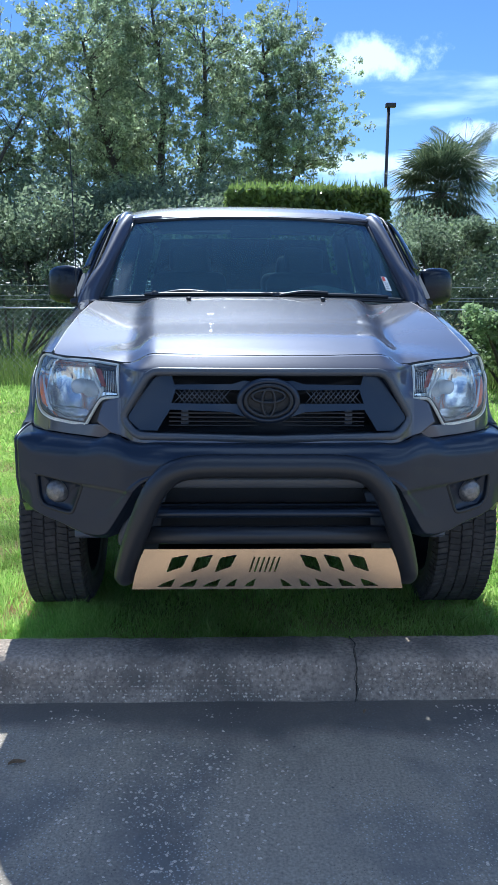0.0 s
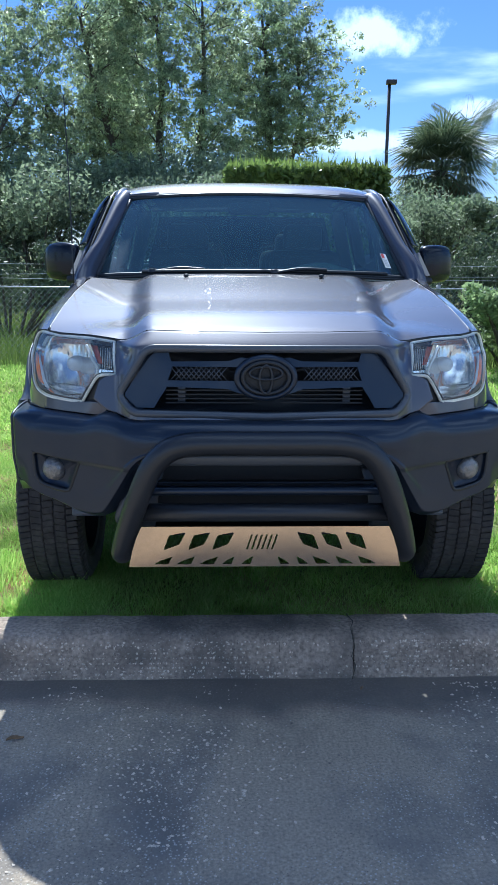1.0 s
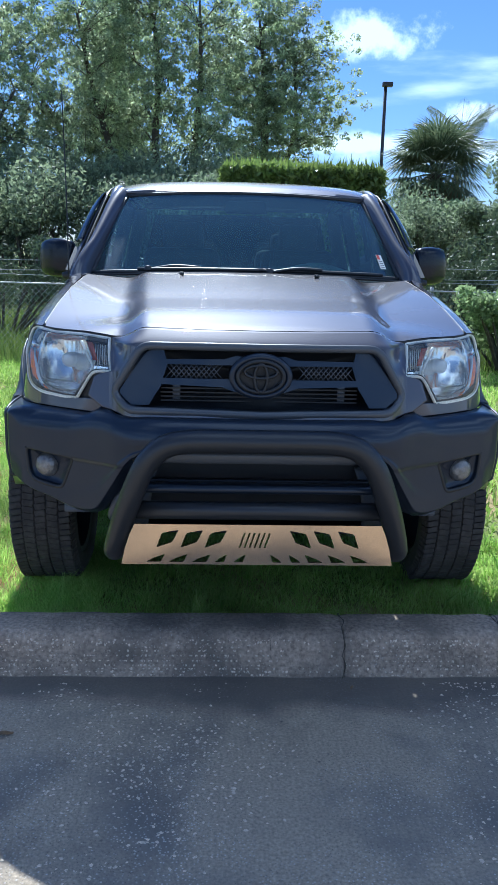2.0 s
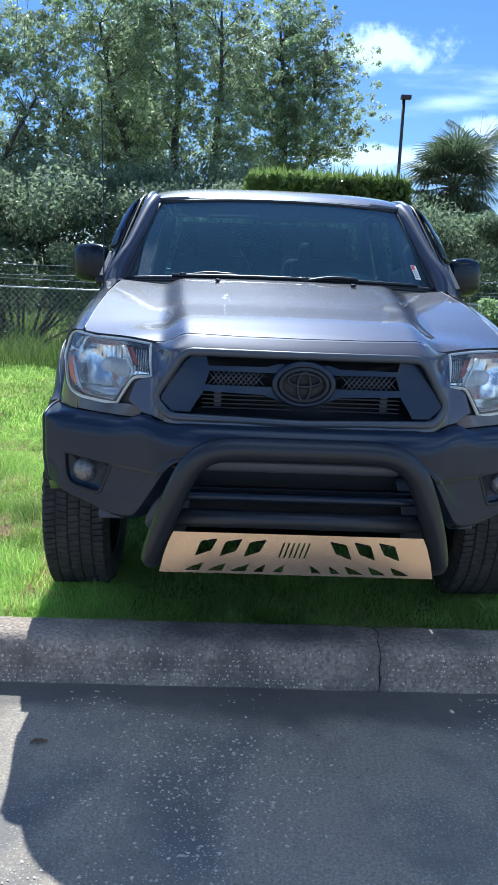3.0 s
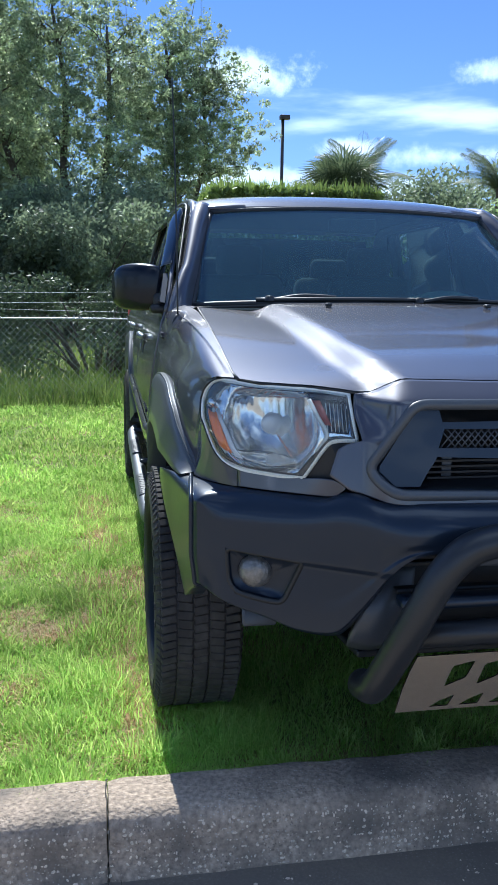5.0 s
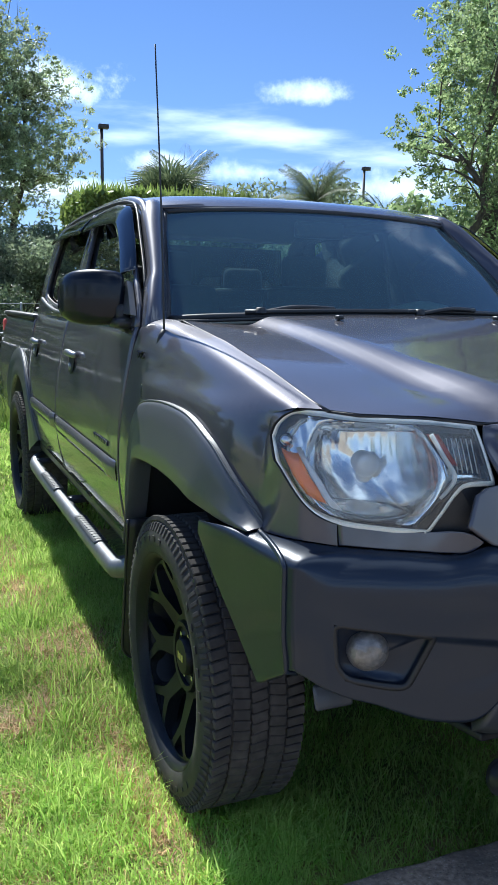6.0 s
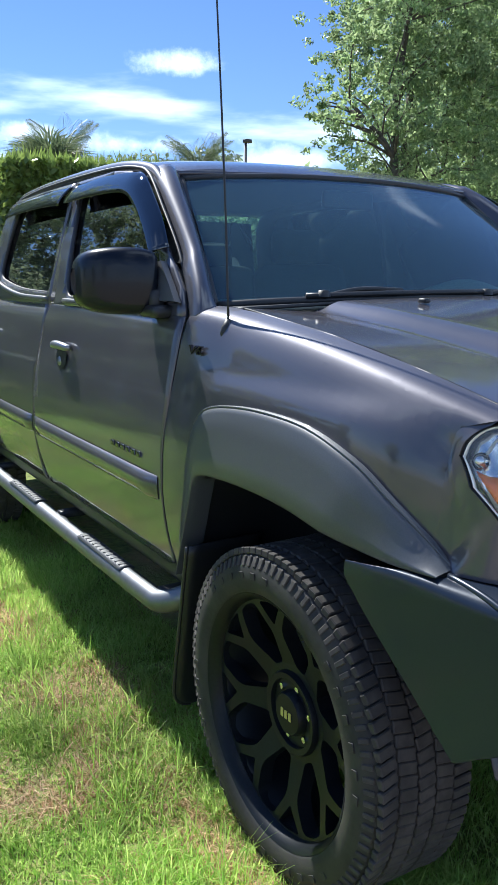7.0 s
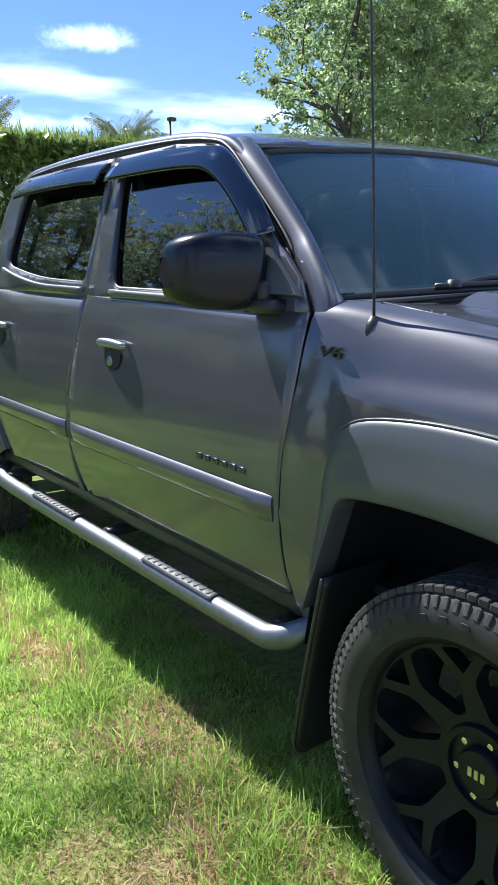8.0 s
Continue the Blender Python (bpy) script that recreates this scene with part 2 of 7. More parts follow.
FOGLENS = material("fog_lamp_lens", (0.21, 0.20, 0.185), 0.3, 0.4, 0.35, noise_scale=60, vary=0.35, bump=0.5, bump_scale=70)
STEPPAD = material("grey_step_pad", (0.085, 0.088, 0.095), 0.5, 0.2, noise_scale=200, vary=0.2, bump=0.2, bump_scale=300)
BADGEDARK = material("dark_chrome_badge", (0.10, 0.10, 0.11), 0.2, 0.9)
HANDLE = material("satin_grey_handle", (0.26, 0.27, 0.30), 0.34, 0.8, noise_scale=60, vary=0.08)
WHITE = material("white_print", (0.8, 0.8, 0.78), 0.6)
RED = material("red_print", (0.6, 0.08, 0.06), 0.6)
GOLD = material("yellow_cap_print", (0.55, 0.5, 0.12), 0.5)
# the windshield's blue-green sheen is put in as a teal diffuse haze
WINDSHIELD = glass("windshield_glass", (0.26, 0.43, 0.44), 1.0, ior=1.8, haze=0.065, haze_tint=(0.36, 0.66, 0.74))
SIDEGLASS = glass("tinted_side_glass", (0.06, 0.07, 0.075), 1.0, ior=2.1)
LENS = glass("hazed_headlamp_lens", (0.96, 0.97, 0.95), 0.95, 0.02, haze=0.07)
VISOR = glass("smoked_visor_acrylic", (0.05, 0.05, 0.055), 1.0, ior=1.95)


# ---- mesh helpers ----
def thing(name, label, category, at=(0, 0, 0), group="", kind=""):
    ob = new(name)
    ob.location = at
    ob.empty_display_size = 0.1
    return tagged(ob, label, category, group, kind)


def part(name, bm, mat, parent, label="", smooth=True, thick=0.0):
    """Link a bmesh as one mesh object under a thing or a part (or at top level)."""
    me = bpy.data.meshes.new(name)
    if smooth:
        for f in bm.faces:
            f.smooth = True
    bm.to_mesh(me)
    bm.free()
    me.materials.append(mat)
    ob = new(name, me)
    if parent is not None:
        ob.parent = parent
        ob.matrix_parent_inverse = world_of(parent).inverted()
    if label:
        ob["label"] = label
    if thick:
        so = ob.modifiers.new("thickness", "SOLIDIFY")
        so.thickness, so.offset, so.use_even_offset = thick, 0.0, False
    return ob


def world_of(ob):
    m = ob.matrix_basis.copy()
    while ob.parent is not None:
        m = ob.parent.matrix_basis @ ob.matrix_parent_inverse @ m
        ob = ob.parent
    return m


def sharp(ob, angle=35.0):
    """Shade smooth, but keep edges past an angle hard."""
    bm = bmesh.new()
    bm.from_mesh(ob.data)
    for e in bm.edges:
        if len(e.link_faces) == 2 and e.calc_face_angle(0) > radians(angle):
            e.smooth = False
    bm.to_mesh(ob.data)
    bm.free()
    return ob


def crom(pts, n):
    """n points along a Catmull-Rom curve through pts."""
    p = np.asarray(pts, float)
    if len(p) == 2:
        t = np.linspace(0, 1, n)[:, None]
        return p[0] * (1 - t) + p[1] * t
    q = np.vstack([2 * p[0] - p[1], p, 2 * p[-1] - p[-2]])
    u = np.linspace(0, len(p) - 1, n)
    i = np.minimum(u.astype(int), len(p) - 2)
    f = (u - i)[:, None]
    a, b, c, d = q[i], q[i + 1], q[i + 2], q[i + 3]
    return 0.5 * (2 * b + (c - a) * f + (2 * a - 5 * b + 4 * c - d) * f**2 + (3 * b - a - 3 * c + d) * f**3)


def net(ctrl, nr, nc):
    """A dense grid through a control net of rows of points."""
    rows = [crom(r, nc) for r in ctrl]
    cols = np.array(rows).transpose(1, 0, 2)
    return np.array([crom(c, nr) for c in cols]).transpose(1, 0, 2)


def grid_bm(pts, close_r=False, close_c=False, skip=None):
    bm = bmesh.new()
    nr, nc = pts.shape[:2]
    vs = [[bm.verts.new(pts[i, j]) for j in range(nc)] for i in range(nr)]
    for i in range(nr if close_r else nr - 1):
        for j in range(nc if close_c else nc - 1):
            q = [vs[i][j], vs[i][(j + 1) % nc], vs[(i + 1) % nr][(j + 1) % nc], vs[(i + 1) % nr][j]]
            if skip is None or not skip(sum((v.co for v in q), Vector()) / 4):
                bm.faces.new(q)
    if skip is not None:
        bmesh.ops.delete(bm, geom=[v for v in bm.verts if not v.link_faces], context="VERTS")
    return bm


def tube_bm(path, radius, segs=12, n=None, cap=True):
    """A round tube along a path; radius may be a list, one for each given point."""
    p = crom(path, n) if n else np.asarray(path, float)
    rad = np.interp(np.linspace(0, 1, len(p)), np.linspace(0, 1, len(radius)), radius) if isinstance(radius, (list, tuple)) else np.full(len(p), radius)
    bm, rings, up = bmesh.new(), [], None
    for i, c in enumerate(p):
        d = Vector(p[min(i + 1, len(p) - 1)] - p[max(i - 1, 0)]).normalized()
        if up is None:
            up = d.orthogonal().normalized()
        up = (up - d * up.dot(d)).normalized()
        side = d.cross(up)
        rings.append([bm.verts.new(Vector(c) + (up * math.cos(a) + side * math.sin(a)) * rad[i]) for a in np.linspace(0, 2 * math.pi, segs, endpoint=False)])
    for r0, r1 in zip(rings, rings[1:]):
        for k in range(segs):
            bm.faces.new((r0[k], r0[(k + 1) % segs], r1[(k + 1) % segs], r1[k]))
    if cap:
        bm.faces.new(rings[0][::-1])
        bm.faces.new(rings[-1])
    return bm


def box_bm(size, m=None, bevel=0.0, segs=2):
    bm = bmesh.new()
    bmesh.ops.create_cube(bm, size=1.0)
    bmesh.ops.scale(bm, vec=size, verts=bm.verts)
    if bevel:
        bmesh.ops.bevel(bm, geom=list(bm.edges), offset=bevel, segments=segs, affect="EDGES", profile=0.5)
    if m is not None:
        bmesh.ops.transform(bm, matrix=m, verts=bm.verts)
    return bm


def merge_bm(*bms):
    out = bmesh.new()
    for b in bms:
        me = bpy.data.meshes.new("tmp")
        b.to_mesh(me)
        b.free()
        out.from_mesh(me)
        bpy.data.meshes.remove(me)
    return out


def rounded(poly, r, n=5):
    """A closed outline with its corners rounded; r may be one radius or one for each corner."""
    p = [Vector(q) for q in poly]
    out = []
    for i, c in enumerate(p):
        rr = r[i] if isinstance(r, (list, tuple)) else r
        a, b = (p[i - 1] - c), (p[(i + 1) % len(p)] - c)
        k = min(rr, a.length * 0.49, b.length * 0.49)
        if k < 1e-4:
            out.append(tuple(c))
            continue
        s, e = c + a.normalized() * k, c + b.normalized() * k
        for t in np.linspace(0, 1, n):
            out.append(tuple(s * (1 - t) ** 2 + c * 2 * t * (1 - t) + e * t**2))
    return out


def sheet_bm(outer, holes=(), to3d=None, cu=(), cv=()):
    """A flat outline with holes in (u, v), cut along lines of u and v, and laid onto a curved form by to3d(u, v)."""
    bm = bmesh.new()
    for loop in (outer, *holes):
        vs = [bm.verts.new((u, v, 0)) for u, v in loop]
        for a, b in zip(vs, vs[1:] + vs[:1]):
            bm.edges.new((a, b))
    bmesh.ops.triangle_fill(bm, use_beauty=True, use_dissolve=False, edges=list(bm.edges), normal=(0, 0, 1))
    for axis, cuts in ((0, cu), (1, cv)):
        for c in cuts:
            co, no = [0, 0, 0], [0, 0, 0]
            co[axis], no[axis] = c, 1
            bmesh.ops.bisect_plane(bm, geom=[*bm.verts, *bm.edges, *bm.faces], dist=1e-5, plane_co=co, plane_no=no)
    if to3d is not None:
        for v in bm.verts:
            v.co = to3d(v.co.x, v.co.y)
    return bm


def rim_bm(loop3d, width, depth_dir, depth, closed=True):
    """A raised band that follows a closed 3D loop: a moulding of that width and height."""
    p = [Vector(q) for q in loop3d]
    d = Vector(depth_dir).normalized()
    bm, rings = bmesh.new(), []
    n = len(p)
    for i, c in enumerate(p):
        t = (p[(i + 1) % n] - p[i - 1]).normalized() if closed else (p[min(i + 1, n - 1)] - p[max(i - 1, 0)]).normalized()
        s = t.cross(d).normalized()
        rings.append([bm.verts.new(c + s * width * a + d * depth * b) for a, b in ((-0.5, 0), (-0.4, 0.8), (0, 1), (0.4, 0.8), (0.5, 0))])
    for i in range(n if closed else n - 1):
        a, b = rings[i], rings[(i + 1) % n]
        for k in range(4):
            bm.faces.new((a[k], a[k + 1], b[k + 1], b[k]))
    return bm


def lathe_bm(profile, segs=48, axis="x"):
    """A form turned about the x axis from (radius, x) pairs."""
    bm, rings = bmesh.new(), []
    for a in np.linspace(0, 2 * math.pi, segs, endpoint=False):
        rings.append([bm.verts.new((x, r * math.cos(a), r * math.sin(a))) for r, x in profile])
    for i in range(segs):
        a, b = rings[i], rings[(i + 1) % segs]
        for k in range(len(profile) - 1):
            bm.faces.new((a[k], a[k + 1], b[k + 1], b[k]))
    bmesh.ops.remove_doubles(bm, verts=bm.verts, dist=1e-6)
    return bm


def orient(bm, way):
    """Turn an open sheet's faces so that they look along way."""
    bmesh.ops.recalc_face_normals(bm, faces=bm.faces)
    bm.normal_update()
    if sum((f.normal * f.calc_area() for f in bm.faces), Vector()).dot(Vector(way)) < 0:
        bmesh.ops.reverse_faces(bm, faces=bm.faces)
    return bm


def smoothstep(a, b, x):
    t = min(1.0, max(0.0, (x - a) / (b - a)))  # a > b steps down
    return t * t * (3 - 2 * t)


def frange(a, b, step):
    return [a + step * i for i in range(1, int((b - a) / step))]


# ---- the forms of the truck: x across, y from the grille to the tail, z up from the soil ----
HY = crom([(0.12, 1.092), (0.31, 1.130), (0.6, 1.192), (0.9, 1.242), (1.2, 1.277), (1.32, 1.289), (1.5, 1.297)], 60)


def hood_edge(y):
    return float(np.interp(y, HY[:, 0], HY[:, 1]))


HC = crom([(0.04, 1.110), (0.07, 1.124), (0.10, 1.134), (0.14, 1.143), (0.19, 1.154), (0.30, 1.180), (0.50, 1.217), (0.80, 1.262), (1.10, 1.298), (1.35, 1.318)], 80)


def hood_z(x, y):
    ax = abs(x)
    bulge = 0.022 * smoothstep(0.60, 0.15, y)
    zc = float(np.interp(y, HC[:, 0], HC[:, 1])) + bulge
    w = 0.415 + (y - 0.19) * 0.075
    ridge = 0.027 * smoothstep(0.12, 0.45, y) + 0.006 + bulge + 0.013 * smoothstep(0.20, 0.12, y)
    crown = zc - 0.006 * (ax / 0.4) ** 2
    low = zc - 0.006 - ridge
    if ax <= w - 0.03:
        return crown
    f = smoothstep(w - 0.03, w + 0.068, ax)
    edge = hood_edge(y)
    g = max(0.0, (ax - w) / (0.77 - w))
    outer = low + (edge - low) * min(1.0, g) ** 1.3
    return crown * (1 - f) + outer * f


FH = crom([(-0.02, 0.74), (0.0, 0.768), (0.010, 0.802), (0.026, 0.827), (0.062, 0.851), (0.115, 0.870), (0.18, 0.881), (0.28, 0.890), (0.40, 0.904), (0.6, 0.915), (0.85, 0.885)], 160)


RH = crom([(0.0, 0.800), (0.008, 0.832), (0.018, 0.850), (0.04, 0.866), (0.075, 0.876), (0.11, 0.887)], 40)


def fender_x(y, h):
    """The fender's half width, h below the hood's side edge."""
    x = float(np.interp(h, FH[:, 0], FH[:, 1]))
    k = smoothstep(1.15, 1.42, y)
    f = smoothstep(0.04, 0.11, h)
    x = x * (1 - k) + (float(np.interp(h, RH[:, 0], RH[:, 1])) * (1 - f) + side_x(y, hood_edge(y) - h) * f) * k
    return x - (0.24 * max(0.0, 0.70 - y) ** 2 + 0.9 * max(0.0, 0.56 - y) ** 2) * smoothstep(0.0, 0.10, h) + 0.018 * smoothstep(1.150, 1.085, hood_edge(y) - h) * smoothstep(0.40, 0.70, y) * smoothstep(1.33, 1.20, y)


SX = crom([(0.38, 0.850), (0.48, 0.880), (0.58, 0.902), (0.68, 0.921), (0.78, 0.930), (0.88, 0.930), (0.98, 0.923), (1.08, 0.908), (1.16, 0.893), (1.22, 0.880), (1.26, 0.868), (1.285, 0.850)], 160)


def side_x(y, z):
    """The half width of doors and bed."""
    return float(np.interp(z, SX[:, 0], SX[:, 1]))


def upper_x(y, z):
    """The half width of the cab above the belt."""
    t = (z - 1.262) / (1.752 - 1.262)
    return 0.862 - 0.100 * t - 0.030 * t * t


RF = crom([(1.80, 1.668), (1.90, 1.715), (2.0, 1.748), (2.2, 1.781), (2.5, 1.796), (2.9, 1.796), (3.25, 1.786), (3.5, 1.762), (3.62, 1.71)], 80)


def roof_z(x, y):
    z = float(np.interp(y, RF[:, 0], RF[:, 1]))
    a = abs(x) / 0.70
    return z - 0.026 * a**2 - 0.022 * a**8


AXF, AXR, HUB, TYRE_R = 0.853, 4.085, 0.376, 0.397


# ---- the pickup truck ----
truck = thing("pickup_truck", "dark grey metallic four-door pickup with black bull bar, parked on grass", "pickup truck")


# hood
hood_half = [(0.0, 0.074), (0.20, 0.080), (0.36, 0.098), (0.395, 0.106), (0.425, 0.116), (0.455, 0.127), (0.50, 0.143), (0.56, 0.172), (0.64, 0.218), (0.71, 0.262), (0.757, 0.305), (0.764, 0.36), (0.764, 0.6), (0.762, 0.9), (0.757, 1.2), (0.752, 1.30)]
hood_back = [(0.62, 1.283), (0.45, 1.255), (0.25, 1.238), (0.0, 1.232)]
loop = hood_half + hood_back + [(-x, y) for x, y in hood_back[:-1][::-1]] + [(-x, y) for x, y in hood_half[1:][::-1]]
hood = part("hood", sheet_bm(loop, (), lambda x, y: (x, y, hood_z(x, y)), frange(-0.78, 0.78, 0.02), frange(0.06, 1.3, 0.03)), PAINT, truck, "grey metallic hood with raised centre")
part("hood_lip", tube_bm([(x, y + 0.004, hood_z(x, y) - 0.005) for x, y in [(-a, b) for a, b in hood_half[:11][::-1]] + hood_half[1:11]], 0.0042, 8), BLACK, hood)
for s in (-1, 1):
    part("hood_seam", tube_bm([(s * (x + 0.002), y, hood_z(x, y) - 0.003) for x, y in hood_half[10:]], 0.0042, 8), BLACK, hood, "dark shut line")
# cowl below the wipers
cowl = net([[(-0.76, 1.31, 1.283), (-0.4, 1.262, 1.298), (0, 1.24, 1.304), (0.4, 1.262, 1.298), (0.76, 1.31, 1.283)],
            [(-0.77, 1.46, 1.280), (-0.4, 1.36, 1.290), (0, 1.31, 1.292), (0.4, 1.36, 1.290), (0.77, 1.46, 1.280)]], 6, 40)
part("cowl", grid_bm(cowl), BLACK, truck, thick=0.01)

# fenders, flares and the lower panels behind the front wheels
FLARE_O = [(1.374, 0.56), (1.338, 0.68), (1.304, 0.80), (1.294, 0.90), (1.272, 1.0), (1.21, 1.046), (1.09, 1.066), (0.94, 1.072), (0.78, 1.062), (0.63, 1.022), (0.53, 0.965), (0.455, 0.912), (0.398, 0.864)]
FLARE_I = [(1.358, 0.56), (1.312, 0.68), (1.268, 0.80), (1.250, 0.845), (1.215, 0.872), (1.12, 0.884), (1.0, 0.889), (0.90, 0.888), (0.80, 0.882), (0.70, 0.869), (0.62, 0.858), (0.50, 0.851), (0.396, 0.857)]


def flare(name, s, outer, inner, base, parent, front_x=0.945):
    o, i = crom(outer, 60), crom(inner, 60)
    rows = []
    for k, (a, b) in enumerate(zip(o, i)):
        fx = base(a[0], a[1])
        bx = 0.946 - (0.946 - front_x) * max(0.0, (0.62 - a[0]) / 0.30 if a[0] < 0.62 else 0) ** 1.3
        prof = [(0.0, fx - 0.006), (0.015, fx + 0.012), (0.10, fx + 0.022), (0.35, fx * 0.4 + bx * 0.6), (0.7, bx - 0.006), (0.95, bx), (1.0, bx - 0.004), (1.01, bx - 0.03), (1.0, bx - 0.07)]
        rows.append([(s * x, a[0] * (1 - t) + b[0] * t, a[1] * (1 - t) + b[1] * t) for t, x in prof])
    ob = part(name, grid_bm(np.array(rows)), FLARE, parent, "satin grey wheel arch flare")
    part("flare_bead", tube_bm([r[1] for r in rows], 0.0028, 8), FLARE, ob)
    return ob


for s in (-1, 1):
    # outline in (y, h): h is measured down from the hood's side edge
    top = [(y, 0.0) for y in np.linspace(0.315, 1.30, 14)] + [(1.36, 0.0), (1.412, 0.003)]
    rear = [(1.418, 0.04), (1.420, 0.10), (1.428, 0.20), (1.448, 0.32), (1.456, 0.40)]
    low = [(1.462, 0.515), (1.460, 0.695), (1.44, 0.765), (1.405, 0.825), (1.378, 0.825), (1.348, 0.695), (1.308, 0.575), (1.266, 0.475), (1.254, 0.42), (1.20, 0.34), (1.0, 0.31), (0.70, 0.29), (0.52, 0.29), (0.442, 0.298)]
    front = [(0.442, 0.24), (0.442, 0.18), (0.442, 0.12), (0.442, 0.08), (0.428, 0.045), (0.365, 0.012)]
    fender = part("fender", sheet_bm(top + rear + low + front, (), lambda y, h, s=s: (s * fender_x(y, h), y, hood_edge(y) - h), frange(0.3, 1.46, 0.025), [0.004, 0.009, 0.015, 0.022, 0.03] + frange(0.028, 0.32, 0.012) + frange(0.32, 0.8, 0.035)), PAINT, truck, "grey metallic front fender")
    flare("front_flare", s, FLARE_O, FLARE_I, lambda y, z: fender_x(max(y, 0.40), hood_edge(y) - z), truck, 0.885)
    # wheel housings, which follow the arches
    front_arch = [(1.385, 0.45), (1.352, 0.60), (1.312, 0.72), (1.270, 0.82), (1.215, 0.870), (1.10, 0.884), (0.95, 0.888), (0.80, 0.880), (0.66, 0.858), (0.56, 0.80), (0.47, 0.70)]
    rear_arch = [(AXR + 0.475 * math.cos(a), HUB + 0.03 + 0.475 * math.sin(a)) for a in np.linspace(-0.30, math.pi - 0.2, 24)]
    for ax, nm, arch in ((AXF, "front_wheel_liner", front_arch), (AXR, "rear_wheel_liner", rear_arch)):
        path = crom(arch, 30)
        rows = [[(s * x, y, z) for y, z in path] for x in (0.915, 0.75, 0.52)]
        rows.append([(s * 0.52, ax + 0.1 * (y - ax), HUB + 0.1 * (z - HUB)) for y, z in path])
        part(nm, grid_bm(np.array(rows)), BLACK, truck, "black wheel arch liner")

# doors: outline in (y, z)
FRONT_DOOR = [(1.427, 1.262), (1.427, 1.22), (1.429, 1.15), (1.437, 1.04), (1.456, 0.92), (1.468, 0.78), (1.466, 0.62), (1.452, 0.56), (1.49, 0.545), (2.64, 0.545), (2.70, 0.60), (2.716, 0.74), (2.70, 0.90), (2.665, 1.08), (2.632, 1.262)]
REAR_DOOR = [(2.640, 1.262), (2.673, 1.08), (2.708, 0.90), (2.724, 0.74), (2.71, 0.60), (2.68, 0.545), (3.42, 0.545), (3.50, 0.62), (3.58, 0.80), (3.63, 0.95), (3.635, 1.262)]


def panel(name, s, poly, mat, parent, fx, label="", holes=(), step=0.045, thick=0.006, turn=False):
    ys, zs = [p[0] for p in poly], [p[1] for p in poly]
    bm = sheet_bm(poly, holes, lambda y, z: (s * fx(y, z), y, z), frange(min(ys), max(ys), step), frange(min(zs), max(zs), step * 0.7))
    return part(name, orient(bm, (s, 0, 0.2)) if turn else bm, mat, parent, label, thick=thick)


WIN_F = rounded([(1.600, 1.288), (2.438, 1.290), (2.515, 1.672), (2.02, 1.682), (1.87, 1.605), (1.655, 1.40)], [0.02, 0.05, 0.05, 0.10, 0.12, 0.06])
WIN_R = rounded([(2.680, 1.302), (3.10, 1.310), (3.455, 1.358), (3.42, 1.50), (3.37, 1.668), (2.655, 1.674)], [0.04, 0.3, 0.08, 0.05, 0.08, 0.04])
WIN_F = [(2.05 + (y - 2.05) * 1.045, 1.284 + (z - 1.284) * 1.05) for y, z in WIN_F]
WIN_R = [(3.04 + (y - 3.04) * 1.045, 1.298 + (z - 1.298) * 1.05) for y, z in WIN_R]
SIDE_F = [(1.428, 1.255), (2.630, 1.255), (2.615, 1.45), (2.602, 1.60), (2.596, 1.722), (2.20, 1.724), (2.04, 1.708), (1.95, 1.675), (1.80, 1.575), (1.60, 1.425), (1.562, 1.402), (1.476, 1.332)]
SIDE_R = [(2.638, 1.255), (3.64, 1.255), (3.63, 1.45), (3.595, 1.60), (3.54, 1.690), (3.42, 1.714), (3.0, 1.722), (2.604, 1.722), (2.610, 1.60), (2.623, 1.45)]
